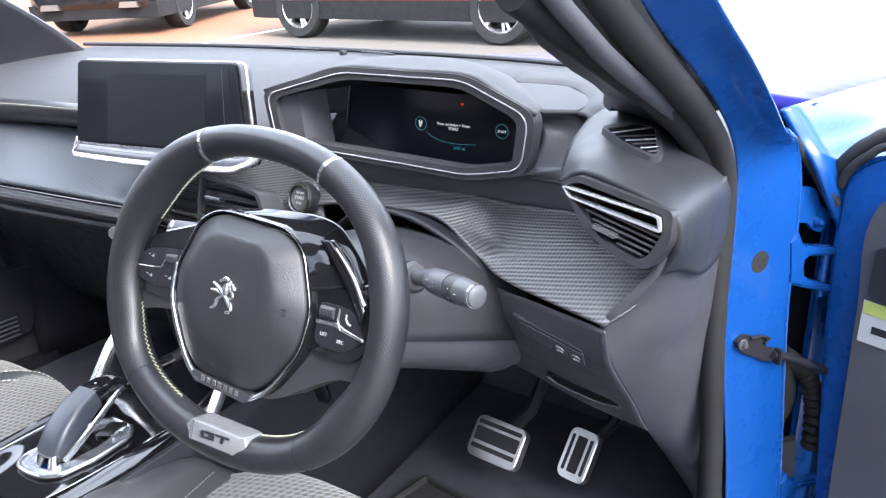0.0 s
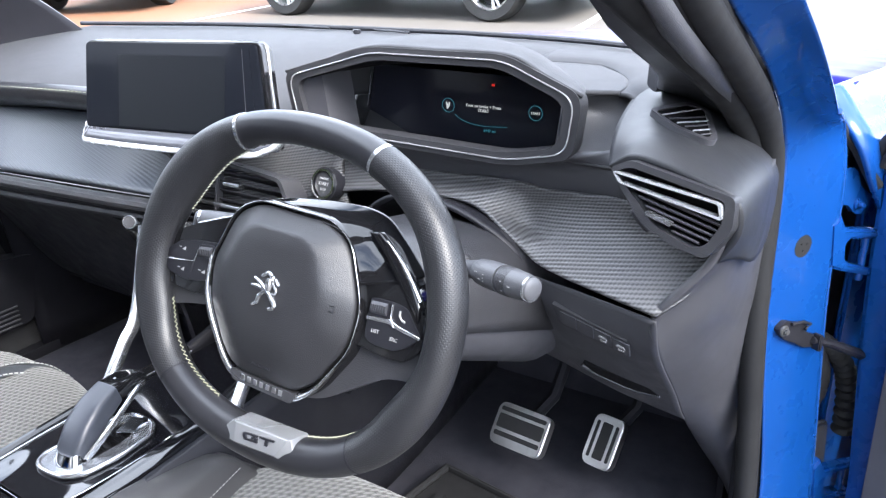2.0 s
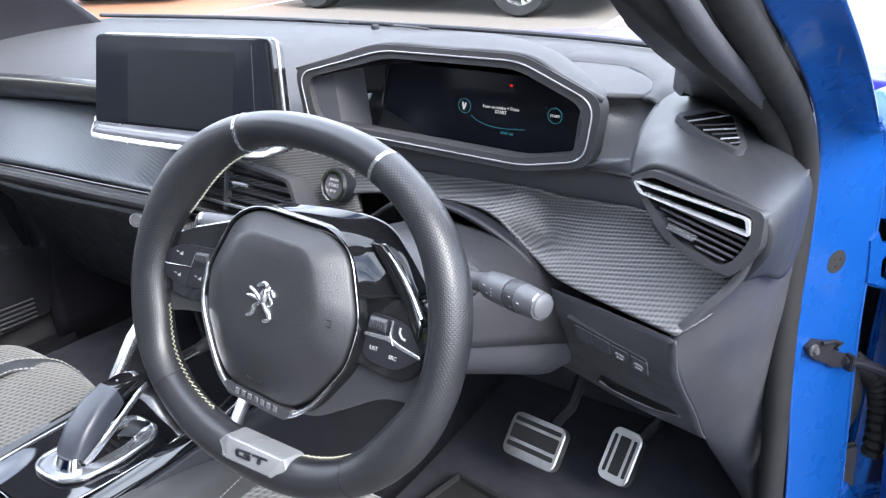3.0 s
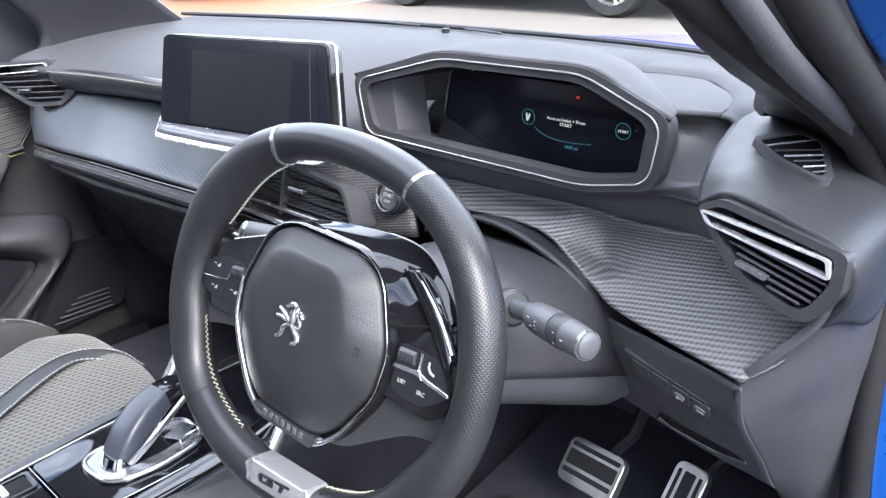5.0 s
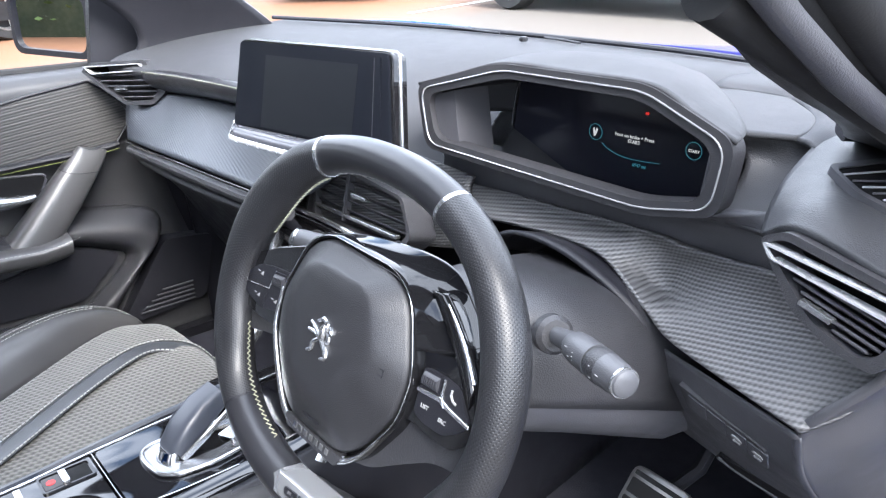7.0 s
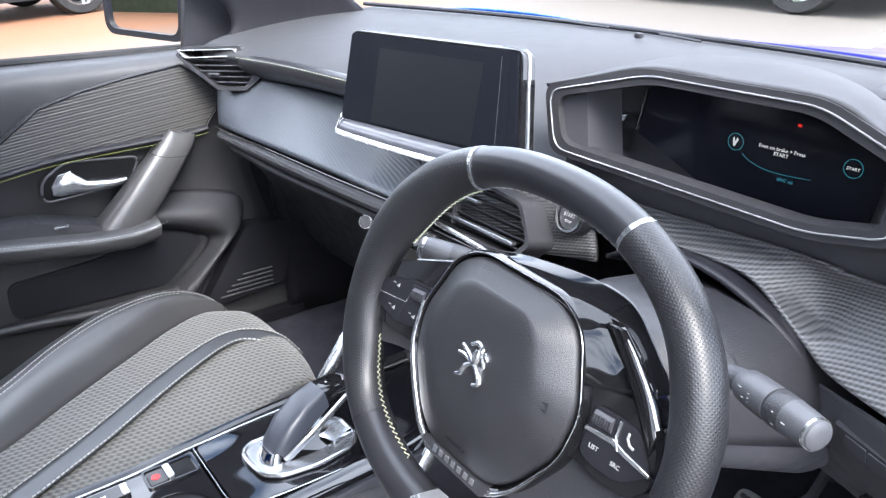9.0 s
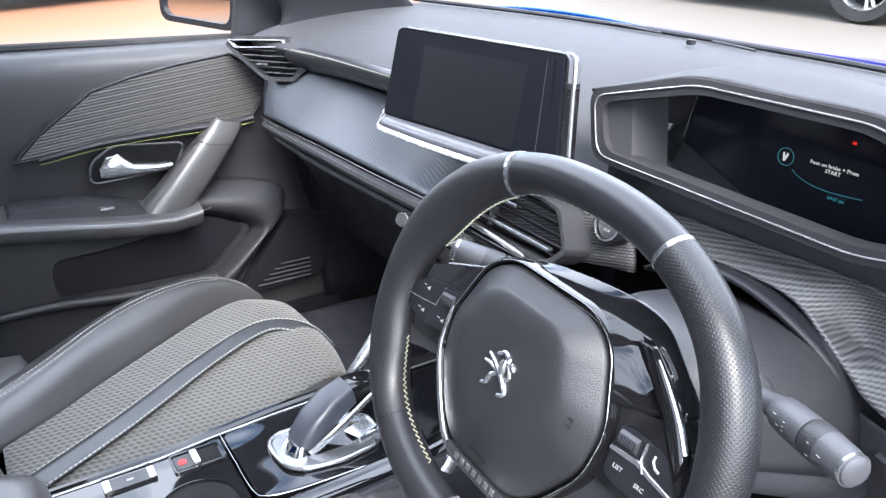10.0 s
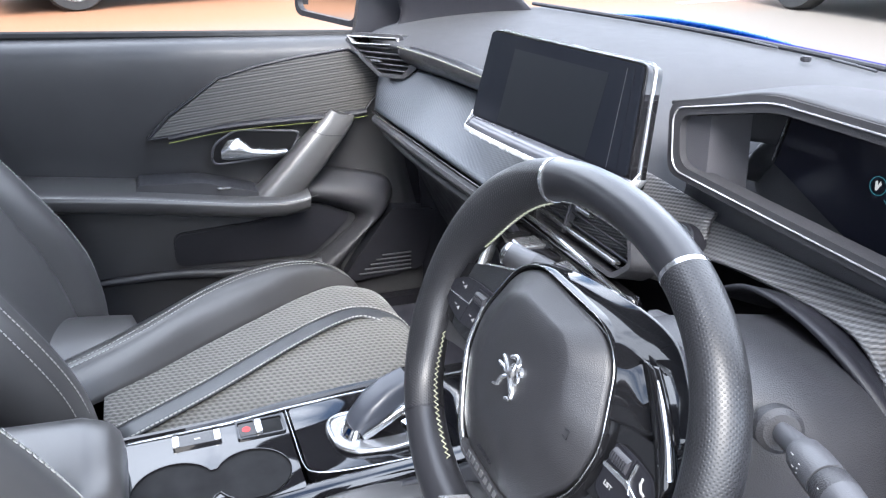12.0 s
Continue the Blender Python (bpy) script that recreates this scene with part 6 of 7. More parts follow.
def stalk(points, label, end):
    """A column stalk: a flat arm that swells into a round barrel with a turning collar and a domed end."""
    p = [Vector(q) for q in points]
    part("boss", tube([p[0] - (p[1] - p[0]) * 0.3, p[0], p[0] + (p[1] - p[0]) * 0.10], lambda u: 0.0135 - 0.003 * (u > 0.6), 20), DARK_TRIM, col, "round stalk boss")
    s = part("stalk", tube(spline(p[:2] + [p[1].lerp(p[2], 0.25)], 10), lambda u: 0.0050 + 0.0030 * u, 16, flat=1.25), STALK_GREY, col, label)
    t = (p[-1] - p[-2]).normalized()
    a, b = p[1], p[-1]
    def on(f):
        return a.lerp(b, f)
    part("barrel", tube([on(f) for f in (0.0, 0.06, 0.2, 0.40, 0.47)], lambda u: (0.0080, 0.0098, 0.0106, 0.0108, 0.0108)[min(4, int(u * 4 + 0.5))], 24), STALK_GREY, s, "round stalk barrel")
    part("gap", tube([on(0.46), on(0.50)], 0.0090, 24), PIT, s, "dark gap")
    part("collar", tube([on(f) for f in (0.49, 0.51, 0.66, 0.68)], lambda u: 0.0109 if 0.2 < u < 0.8 else 0.0105, 24), DARK_TRIM, s, "turning collar")
    part("end_barrel", tube([on(f) for f in (0.68, 0.70, 0.90, 0.955)], lambda u: (0.0106, 0.0105, 0.0098, 0.0092)[min(3, int(u * 3 + 0.5))], 24), STALK_GREY, s, "round end")
    part("ring", tube([on(0.955), on(0.985)], 0.0094, 28), SATIN, s, "thin silver ring")
    part("end_cap", tube([b - t * 0.001, b + t * 0.0005, b + t * 0.0016, b + t * 0.0020], lambda u: (0.0086, 0.0080, 0.0060, 0.003)[min(3, int(u * 3 + 0.5))], 28), STALK_GREY, s, end)
    return s, axes(on(0.42), t, (0, 0, 1))


s1, M1 = stalk([(0.422, 0.080, 0.884), (0.446, 0.069, 0.8915), (0.470, 0.0605, 0.8935), (0.501, 0.0485, 0.8965)], "charcoal wiper stalk", "grey domed end")
for x, y, w in ((-0.016, 0.0040, 0.004), (-0.012, -0.0005, 0.003), (-0.0075, 0.0035, 0.0016), (-0.0075, 0.0010, 0.0016), (-0.0075, -0.0015, 0.0016), (0.012, 0.0035, 0.0022), (0.0125, -0.0035, 0.003), (0.021, 0.0015, 0.004)):
    part("symbol", box((x, y, math.sqrt(max(1e-6, 0.0107 ** 2 - y * y))), (w * 0.7, 0.0007, 0.0006), M1, 0.0002, 1), PRINT, s1)
s2 = stalk([(0.290, 0.088, 0.878), (0.255, 0.063, 0.887), (0.238, 0.050, 0.891), (0.196, 0.018, 0.905)], "charcoal lighting stalk", "grey domed end")[0]
lm = axes(Vector((0.217, 0.034, 0.8985)), (1, 0.76, -0.30), (0.25, -0.35, 0.9))
words("AUTO", lm @ pose(0, 0.0005, 0.0110), 0.0052, PRINT, s2, "caption")
for x, y, w in ((-0.013, 0.0010, 0.0032), (0.013, 0.0010, 0.006), (-0.001, -0.0035, 0.004)):
    part("symbol", box((x, y, math.sqrt(0.0106 ** 2 - y * y)), (w * 0.8, 0.0008, 0.0006), lm, 0.0002, 1), PRINT, s2)

sbm = axes((0.186, 0.196, 0.886), (1, -0.05, 0), (0, 0.30, 1))
sb = thing("start_button", (0.186, 0.206, 0.886), "round black engine start button with a chrome ring", "button")
for r0, r1, z0, z1, m_, lb_ in ((0.0178, 0.0160, -0.010, 0.004, DARK, "black outer ring"), (0.0160, 0.0140, -0.010, 0.007, CHROME, "chrome ring")):
    part("ring", ring_plate(*[[(r * math.cos(a), r * math.sin(a)) for a in (i * math.pi / 24 for i in range(48))] for r in (r0, r1)], sbm, z0, z1), m_, sb, lb_)
part("cap", disc(sbm, 0.0139, -0.006, 0.0045, 40, 0.0012), DARK_TRIM, sb, "black cap")
for t, y in (("ENGINE", 0.0045), ("START", -0.0015), ("STOP", -0.0070)):
    words(t, sbm @ pose(0, y, 0.0047), 0.0036 if t != "START" else 0.0050, PRINT, sb, "caption")

CV = axes((0.0, 0.165, 0.872), (1, 0.0, 0.0), (0, 0.25, 1))
for side in (1, -1):
    poly = [(-0.006, -0.036), (0.150, -0.034), (0.170, -0.014), (0.148, 0.022), (0.020, 0.034), (-0.010, 0.020)]
    poly = [(x if side > 0 else -0.022 - x * 0.85, y) for x, y in poly][:: side]
    v = air_vent(CV, poly, "black centre air vent", 6)
    part("divider", box((0.052 if side > 0 else -0.066, 0.002, -0.001), (0.005, 0.056, 0.010), CV, 0.0015), PLASTIC, v)
    part("adjuster", box((0.078 if side > 0 else -0.092, 0.006, 0.002), (0.026, 0.004, 0.010), CV, 0.001), SATIN, v, "satin slider")
    part("chrome_strip", box((0.072 if side > 0 else -0.090, -0.019, 0.001), (0.150 if side > 0 else 0.12, 0.004, 0.008), CV @ pose(0, 0, 0), 0.001), SATIN, v, "satin silver cross strip")
part("vent_trim", tube(spline([(-0.07, 0.150, 0.842), (0.02, 0.150, 0.843), (0.10, 0.152, 0.838), (0.165, 0.160, 0.825)], 20), 0.003, 8), SATIN, dash, "thin silver strip")
part("centre_panel", patch([
    [(-0.13, 0.172, 0.930), (0.0, 0.185, 0.936), (0.10, 0.200, 0.930), (0.20, 0.212, 0.918)],
    [(-0.13, 0.168, 0.905), (0.0, 0.178, 0.912), (0.10, 0.190, 0.908), (0.20, 0.206, 0.900)],
    [(-0.14, 0.155, 0.84), (0.0, 0.162, 0.838), (0.12, 0.178, 0.838), (0.21, 0.205, 0.845)]], 30, 12), CARBON, dash, "grey woven panel round the centre vents", thick=0.006)
part("centre_fascia", patch([
    [(-0.14, 0.152, 0.84), (0.0, 0.158, 0.838), (0.17, 0.172, 0.828)],
    [(-0.12, 0.165, 0.79), (0.0, 0.168, 0.785), (0.18, 0.19, 0.77)],
    [(-0.10, 0.20, 0.70), (0.0, 0.20, 0.69), (0.16, 0.22, 0.69)],
    [(-0.10, 0.22, 0.60), (0.0, 0.22, 0.60), (0.16, 0.24, 0.60)]], 20, 24), GLOSS, dash, "gloss black centre fascia", thick=0.01)
tk = part("toggle_knob", tube([(-0.060, 0.140, 0.822), (-0.030, 0.104, 0.836), (-0.0240, 0.0968, 0.8388)], lambda u: 0.0060 + 0.0018 * (u > 0.7), 24), SATIN, dash, "satin silver rotary knob")
part("knob_face", tube([(-0.0245, 0.0974, 0.8385), (-0.0232, 0.0958, 0.8392)], 0.0064, 24), DARK_TRIM, tk, "dark knob face")
for i in range(6):
    part("toggle", box((-0.075 + i * 0.034, 0.132, 0.828), (0.026, 0.030, 0.006), None, 0.002), SATIN if i % 2 else GLOSS, dash, "piano-key toggle switch")
# ---- centre console ----
con = thing("centre_console", (0.04, -0.1, 0.42), "gloss black centre console with cup holders and switches", "console")
part("side", box((0.050, -0.08, 0.495), (0.14, 0.56, 0.15), bevel=0.012), DARK, con, "black console side")


def cup_outline(cx, cy, r, n=40):
    return [(cx + r * math.cos(2 * math.pi * i / n), cy + r * math.sin(2 * math.pi * i / n)) for i in range(n)]


# two cup wells joined by a narrow neck
CUPS = ((0.081, -0.243, 0.0385), (0.079, -0.172, 0.0355))
def twin(grow):
    (x0, y0, r0), (x1, y1, r1) = CUPS
    r0, r1 = r0 + grow, r1 + grow
    a = [(x0 + r0 * math.cos(radians(t)), y0 + r0 * math.sin(radians(t))) for t in range(118, 423, 8)]
    b = [(x1 + r1 * math.cos(radians(t)), y1 + r1 * math.sin(radians(t))) for t in range(-62, 243, 8)]
    return a + b


REAR = [(-0.010, -0.128), (-0.004, -0.19), (-0.002, -0.30), (0.119, -0.30), (0.119, -0.20), (0.114, -0.128)]
FRONT = [(-0.012, 0.20), (-0.016, -0.03), (-0.011, -0.122), (0.090, -0.122), (0.101, -0.110), (0.106, -0.03), (0.104, 0.20)]
part("deck", plate_with_holes(rounded(REAR, 0.004), [twin(0.0)], 0.630, 0.650), DECK, con, "piano black rear deck")
part("deck", slab(rounded(FRONT, 0.008), Matrix(), 0.630, 0.6508, 0.0015), DECK, con, "piano black front deck")
part("cup_rim", ring_plate(twin(0.0008), twin(-0.0002), Matrix(), 0.6485, 0.6512), GLOSS, con, "thin gloss rim round both cup holders")
part("cup_well", loft([[Vector((*q, z)) for q in twin(g)] for g, z in ((-0.0001, 0.6495), (-0.004, 0.580), (-0.030, 0.578))], True, True), PIT, con, "deep black twin cup holder")
# sloping gloss shoulder beside the deck, with its bright edge
SH = ((0.112, -0.30, 0.650), (0.113, -0.20, 0.650), (0.110, -0.11, 0.650), (0.106, -0.03, 0.651), (0.103, 0.06, 0.655), (0.098, 0.16, 0.68))
part("shoulder", sheet_of([[(x, y, z), (x + 0.011, y, z - 0.004), (x + 0.020, y, z - 0.014), (x + 0.026, y, z - 0.034), (x + 0.024, y, z - 0.070)] for x, y, z in SH], 16), DECK, con, "gloss black sloping shoulder", 50, thick=0.004)
part("side_strip", tube(spline([(x + 0.0245, y, z - 0.026) for x, y, z in SH], 30), 0.0022, 8), SATIN, con, "satin silver side strip")
part("edge_strip", tube(spline([(-0.003, -0.30, 0.6505), (-0.005, -0.19, 0.6512), (-0.0115, -0.128, 0.6515), (-0.017, -0.03, 0.6515), (-0.014, 0.14, 0.655)], 30), 0.0013, 8), SATIN, con, "thin silver edge")
part("edge_trim", tube(spline([(-0.010, -0.30, 0.646), (-0.012, -0.19, 0.647), (-0.019, -0.128, 0.648), (-0.026, -0.03, 0.650), (-0.022, 0.14, 0.655)], 30), 0.0065, 10), GLOSS, con, "gloss black outer edge")
part("deck_seam", tube(spline([(-0.010, -0.125, 0.6508), (0.040, -0.1252, 0.6512), (0.084, -0.1245, 0.6512), (0.098, -0.116, 0.6512), (0.105, -0.085, 0.6512), (0.108, -0.02, 0.6512)], 30), 0.0006, 6), SATIN, con, "thin silver seam between the decks")
sw = part("drive_mode_switch", slab(rect(0.004, -0.240, 0.0215, -0.194, 0.002), Matrix(), 0.649, 0.6530, 0.001), GLOSS, con, "gloss black rocker with silver ends")
for y in (-0.2370, -0.1972):
    part("end_cap", slab(rect(0.0045, y - 0.0035, 0.0210, y + 0.0025, 0.001), Matrix(), 0.6525, 0.6542, 0.0006), SATIN, sw, "silver end")
part("symbol", slab(rect(0.0115, -0.220, 0.0140, -0.214, 0.0005), Matrix(), 0.6530, 0.6533), PRINT, sw)
pb = part("parking_brake_switch", slab(rect(0.0025, -0.1760, 0.0235, -0.1600, 0.002), Matrix(), 0.649, 0.6525, 0.001), DARK_TRIM, con, "grey parking brake switch")
part("symbol", slab(cup_outline(0.0130, -0.1690, 0.0042, 16), Matrix(), 0.6525, 0.6530), RED_PRINT, pb, "red symbol")
part("pull_tab", slab(rect(0.0020, -0.1600, 0.0235, -0.1535, 0.002), Matrix(), 0.650, 0.6552, 0.0012), SATIN, pb, "chrome pull tab")
part("tray", slab(rect(0.0005, -0.1535, 0.0235, -0.1330, 0.003), Matrix(), 0.6502, 0.6510), PIT, con, "dark tray")
part("tray_frame", ring_plate(rect(-0.0035, -0.1790, 0.0265, -0.1300, 0.004), rect(-0.0010, -0.1770, 0.0245, -0.1320, 0.003), Matrix(), 0.648, 0.6522), GLOSS, con, "gloss black frame")
for x0, x1, dy in ((-0.050, -0.062, 0.0), (0.135, 0.165, 0.02)):
    part("stack_strut", tube(spline([(x0, 0.035 + dy, 0.632), (x0, 0.075 + dy, 0.685), (x0, 0.100 + dy, 0.718), (x1, 0.145, 0.83)], 20), 0.006, 10, flat=1.5), SATIN, con, "satin silver strut")
arm = thing("armrest", (0.05, -0.42, 0.60), "black leather centre armrest", "armrest")
part("pad", loft([[Vector((0.066 + w * math.copysign(abs(math.cos(a)) ** 0.6, math.cos(a)), y, z + h * math.copysign(abs(math.sin(a)) ** 0.6, math.sin(a)))) for a in (2 * math.pi * j / 32 for j in range(32))] for y, z, w, h in ((-0.281, 0.668, 0.035, 0.012), (-0.284, 0.668, 0.050, 0.024), (-0.294, 0.669, 0.060, 0.033), (-0.315, 0.670, 0.067, 0.038), (-0.40, 0.672, 0.070, 0.040), (-0.58, 0.674, 0.070, 0.040), (-0.60, 0.674, 0.05, 0.03))]), SEAT_LEATHER, arm, "smooth leather pad", 60)
stitches(spline([(0.128, -0.300, 0.694), (0.131, -0.36, 0.697), (0.132, -0.55, 0.699)], 30), THREAD_GREY, arm, 0.004, 0.002, 0.0005)
part("armrest_base", box((0.06, -0.45, 0.52), (0.12, 0.30, 0.17), bevel=0.01), DARK, arm)

sh = thing("gear_selector", (0.06, -0.05, 0.65), "leather-topped gear selector on a satin silver base", "gear selector")
BASE_POLY = rounded([(0.0215, -0.076), (0.0300, -0.0885), (0.0480, -0.0900), (0.0740, -0.0865), (0.0860, -0.0720), (0.0915, -0.0380), (0.0870, 0.0020), (0.0740, 0.0160), (0.0400, 0.0160), (0.0260, -0.0040)], 0.008)
HOLE_POLY = rounded([(0.0350, -0.066), (0.0420, -0.0740), (0.0640, -0.0710), (0.0720, -0.0580), (0.0735, -0.0250), (0.0680, 0.0020), (0.0440, 0.0060), (0.0360, -0.0200)], 0.006)
part("base_plate", merge(plate_with_holes(BASE_POLY, [HOLE_POLY], 0.646, 0.6545)), SATIN, sh, "satin silver base frame")
part("base_rim", tube([Vector((x, y, 0.6540)) for x, y in BASE_POLY], 0.0026, 10, True), SATIN, sh, "rounded silver base edge")
part("base_well", slab(rounded([(0.033, -0.075), (0.075, -0.074), (0.074, 0.007), (0.034, 0.008)], 0.008), Matrix(), 0.640, 0.6525), GLOSS, sh, "gloss black well")
KP = [Vector(q) for q in ((0.0530, -0.0700, 0.654), (0.0525, -0.0640, 0.664), (0.0500, -0.0480, 0.681), (0.0465, -0.0290, 0.693), (0.0440, -0.0080, 0.7010), (0.0430, 0.0100, 0.7025), (0.0425, 0.0250, 0.6995), (0.0425, 0.0320, 0.6970))]


def ksec(i, w, h, e=0.5):
    t = (KP[min(i + 1, 7)] - KP[max(i - 1, 0)]).normalized()
    side = t.cross(Vector((0, 0, 1))).normalized()
    up = side.cross(t)
    return [KP[i] + side * w * math.copysign(abs(math.cos(a)) ** e, math.cos(a)) + up * (h * math.copysign(abs(math.sin(a)) ** e, math.sin(a)) - h * 0.35) for a in (2 * math.pi * j / 32 for j in range(32))]


part("knob", loft([ksec(0, 0.0120, 0.0070), ksec(1, 0.0158, 0.0115), ksec(2, 0.0170, 0.0140), ksec(3, 0.0165, 0.0140), ksec(4, 0.0150, 0.0120)]), GREY_KNOB, sh, "smooth blue-grey leather knob", 50)
tip = part("knob_tip", loft([ksec(4, 0.0143, 0.0112), ksec(5, 0.0138, 0.0095), ksec(6, 0.0128, 0.0070), ksec(7, 0.0105, 0.0040)]), GLOSS, sh, "gloss black tip", 50)
part("knob_base", loft([[Vector((0.0530 + 0.0175 * k * math.cos(a), -0.0690 + 0.0125 * k * math.sin(a) + dy, z)) for a in (2 * math.pi * j / 28 for j in range(28))] for k, z, dy in ((1.05, 0.651, 0), (0.95, 0.655, 0), (0.86, 0.660, 0.002), (0.80, 0.664, 0.004))]), CHROME, sh, "satin silver collar")
part("parking_key", box((0.042, 0.020, 0.7045), (0.012, 0.010, 0.0020), None, 0.001), SATIN, tip, "silver parking key")
for i in range(3):
    part("gear_letter", box((0.0445 + 0.0004 * i, 0.001 + 0.005 * i, 0.7086 - 0.0010 * i), (0.0026, 0.0022, 0.0008), None, 0.0003, 1), PRINT, tip, "lit gear letter")
part("inner_plate", slab(rect(-0.012, -0.0125, 0.012, 0.0125, 0.002), Matrix.Translation((0.0610, -0.0010, 0.6560)) @ pose(0, 0, 0, 6, -10, 14), -0.002, 0.002, 0.001), CHROME, sh, "chrome inner plate")
part("lever_strut", tube(spline([(0.0690, -0.060, 0.655), (0.0700, -0.030, 0.674), (0.0610, 0.010, 0.692), (0.0540, 0.026, 0.694)], 20), 0.0022, 8, flat=1.8), SATIN, sh, "satin silver strut")

# ---- seats ----
def seat(name, sx, label, mir, dy=0.0, dz=0.0, cushion=True, fwd=0.0):
    """A front seat: cushion from y 0.09 back to the hinge, then the backrest. sx: the centre line, mir: +1 if its outer side is at -x."""
    s = thing(name, (sx, -0.2, 0.42), label, "car seat", "front seats")
    def P(u, y, z):
        return (sx + u * mir, y + dy, z + dz)
    if cushion:
      part("cushion", patch([
        [P(-0.20, 0.055, 0.44), P(-0.13, 0.105, 0.44), P(0, 0.115, 0.44), P(0.12, 0.105, 0.44), P(0.19, 0.06, 0.44)],
        [P(-0.20, 0.055, 0.525), P(-0.13, 0.110, 0.53), P(0, 0.118, 0.53), P(0.12, 0.110, 0.53), P(0.19, 0.06, 0.525)],
        [P(-0.195, 0.03, 0.562), P(-0.13, 0.075, 0.562), P(0, 0.08, 0.560), P(0.12, 0.075, 0.560), P(0.185, 0.04, 0.555)],
        [P(-0.185, -0.08, 0.555), P(-0.12, -0.07, 0.560), P(0, -0.07, 0.560), P(0.11, -0.07, 0.560), P(0.165, -0.08, 0.555)],
        [P(-0.14, -0.20, 0.545), P(-0.08, -0.20, 0.548), P(0, -0.20, 0.548), P(0.08, -0.20, 0.548), P(0.14, -0.20, 0.545)],
        [P(-0.13, -0.33, 0.530), P(-0.07, -0.33, 0.53), P(0, -0.33, 0.53), P(0.07, -0.33, 0.53), P(0.13, -0.33, 0.53)]], 30, 36), CLOTH, s, "grey triangle-weave cloth cushion", thick=0.01)
    for k in (-1, 1) if cushion else ():
        bol = [[P(k * (u + 0.02), y, 0.43), P(k * (u + w), y, 0.44), P(k * (u + w), y, z - 0.02), P(k * (u + w * 0.72), y, z), P(k * (u + w * 0.3), y, z - 0.004), P(k * u, y, z0), P(k * (u + 0.01), y, z0 - 0.03)]
               for y, u, w, z, z0 in ((0.092, 0.142, 0.030, 0.500, 0.500), (0.082, 0.146, 0.044, 0.530, 0.528), (0.06, 0.150, 0.058, 0.556, 0.545), (0.03, 0.158, 0.068, 0.580, 0.556), (-0.07, 0.135, 0.095, 0.596, 0.552), (-0.18, 0.112, 0.110, 0.590, 0.545), (-0.28, 0.10, 0.115, 0.57, 0.535), (-0.36, 0.10, 0.115, 0.55, 0.525))]
        rows = [spline(r, 24) for r in bol]
        rows = [spline([r[i] for r in rows], 24) for i in range(24)]
        rows = [[rows[i][j] for i in range(24)] for j in range(24)]
        part("bolster", loft(rows), SEAT_LEATHER, s, "black leather side bolster", 60)
        line = spline([P(k * (u + 0.004), y, z) for y, u, z in ((0.035, 0.162, 0.572), (-0.07, 0.143, 0.570), (-0.18, 0.120, 0.562), (-0.30, 0.106, 0.545))], 40)
        stitches([q + Vector((0, 0, 0.003)) for q in line], THREAD_GREY, s, 0.0032, 0.0018, 0.0004)
    # leather band with stitched edges along the cushion
    band = [[P(u - 0.018 * f, y, z + 0.004) for u, y, z in ((0.055, -0.315, 0.532), (0.045, -0.20, 0.550), (0.015, -0.07, 0.563), (-0.002, 0.04, 0.571), (-0.008, 0.085, 0.560), (-0.01, 0.112, 0.530))] for f in (-1, 0, 1)]
    if cushion:
      part("band", patch(band, 30, 5), BAND_LEATHER, s, "blue-grey leather band", thick=0.004)
    for f in (-1.15, 1.15) if cushion else ():
        stitches(spline([P(u - 0.018 * f, y, z + 0.0045) for u, y, z in ((0.055, -0.315, 0.532), (0.045, -0.20, 0.550), (0.015, -0.07, 0.563), (-0.002, 0.04, 0.571), (-0.008, 0.085, 0.560))], 40), THREAD_GREY, s, 0.004, 0.002, 0.0006)
    # backrest, leaning to the rear
    part("backrest", patch([
        [P(-0.15, -0.43, 0.50), P(0, -0.45, 0.50), P(0.15, -0.43, 0.50)],
        [P(-0.15, -0.47, 0.65), P(0, -0.50, 0.65), P(0.15, -0.47, 0.65)],
        [P(-0.14, -0.60, 0.90), P(0, -0.625, 0.90), P(0.14, -0.60, 0.90)],
        [P(-0.10, -0.62, 1.06), P(0, -0.63, 1.07), P(0.10, -0.62, 1.06)]], 20, 24), SEAT_LEATHER, s, "black leather backrest", thick=0.09)
    for k in (-1, 1):
        rings = []
        for y, z, u, w, d in ((-0.345, 0.45, 0.13, 0.05, 0.03), (-0.318, 0.54, 0.125, 0.095, 0.05), (-0.335, 0.65, 0.125, 0.105, 0.06), (-0.405, 0.78, 0.12, 0.10, 0.06), (-0.52, 0.95, 0.11, 0.07, 0.045), (-0.59, 1.05, 0.10, 0.03, 0.02)):
            rings.append([Vector(P(k * (u + w / 2 + w / 2 * math.cos(a)), y + fwd - d + d * 1.0 * math.sin(a), z)) for a in (2 * math.pi * i / 24 for i in range(24))])
        rings = [spline([r[i] for r in rings], 30) for i in range(24)]
        rings = [[rings[i][j] for i in range(24)] for j in range(30)]
        part("backrest_bolster", loft(rings), SEAT_LEATHER, s, "black leather backrest bolster", 60)
        for off in (0.30, 0.42):
            ln = []
            for y, z, u, w, d in ((-0.318, 0.54, 0.125, 0.095, 0.05), (-0.335, 0.65, 0.125, 0.105, 0.06), (-0.405, 0.78, 0.12, 0.10, 0.06), (-0.52, 0.95, 0.11, 0.07, 0.045)):
                a = math.pi * off
                ln.append(P(k * (u + w / 2 + (w / 2 + 0.001) * math.cos(a)), y + fwd - d + (d + 0.001) * math.sin(a), z))
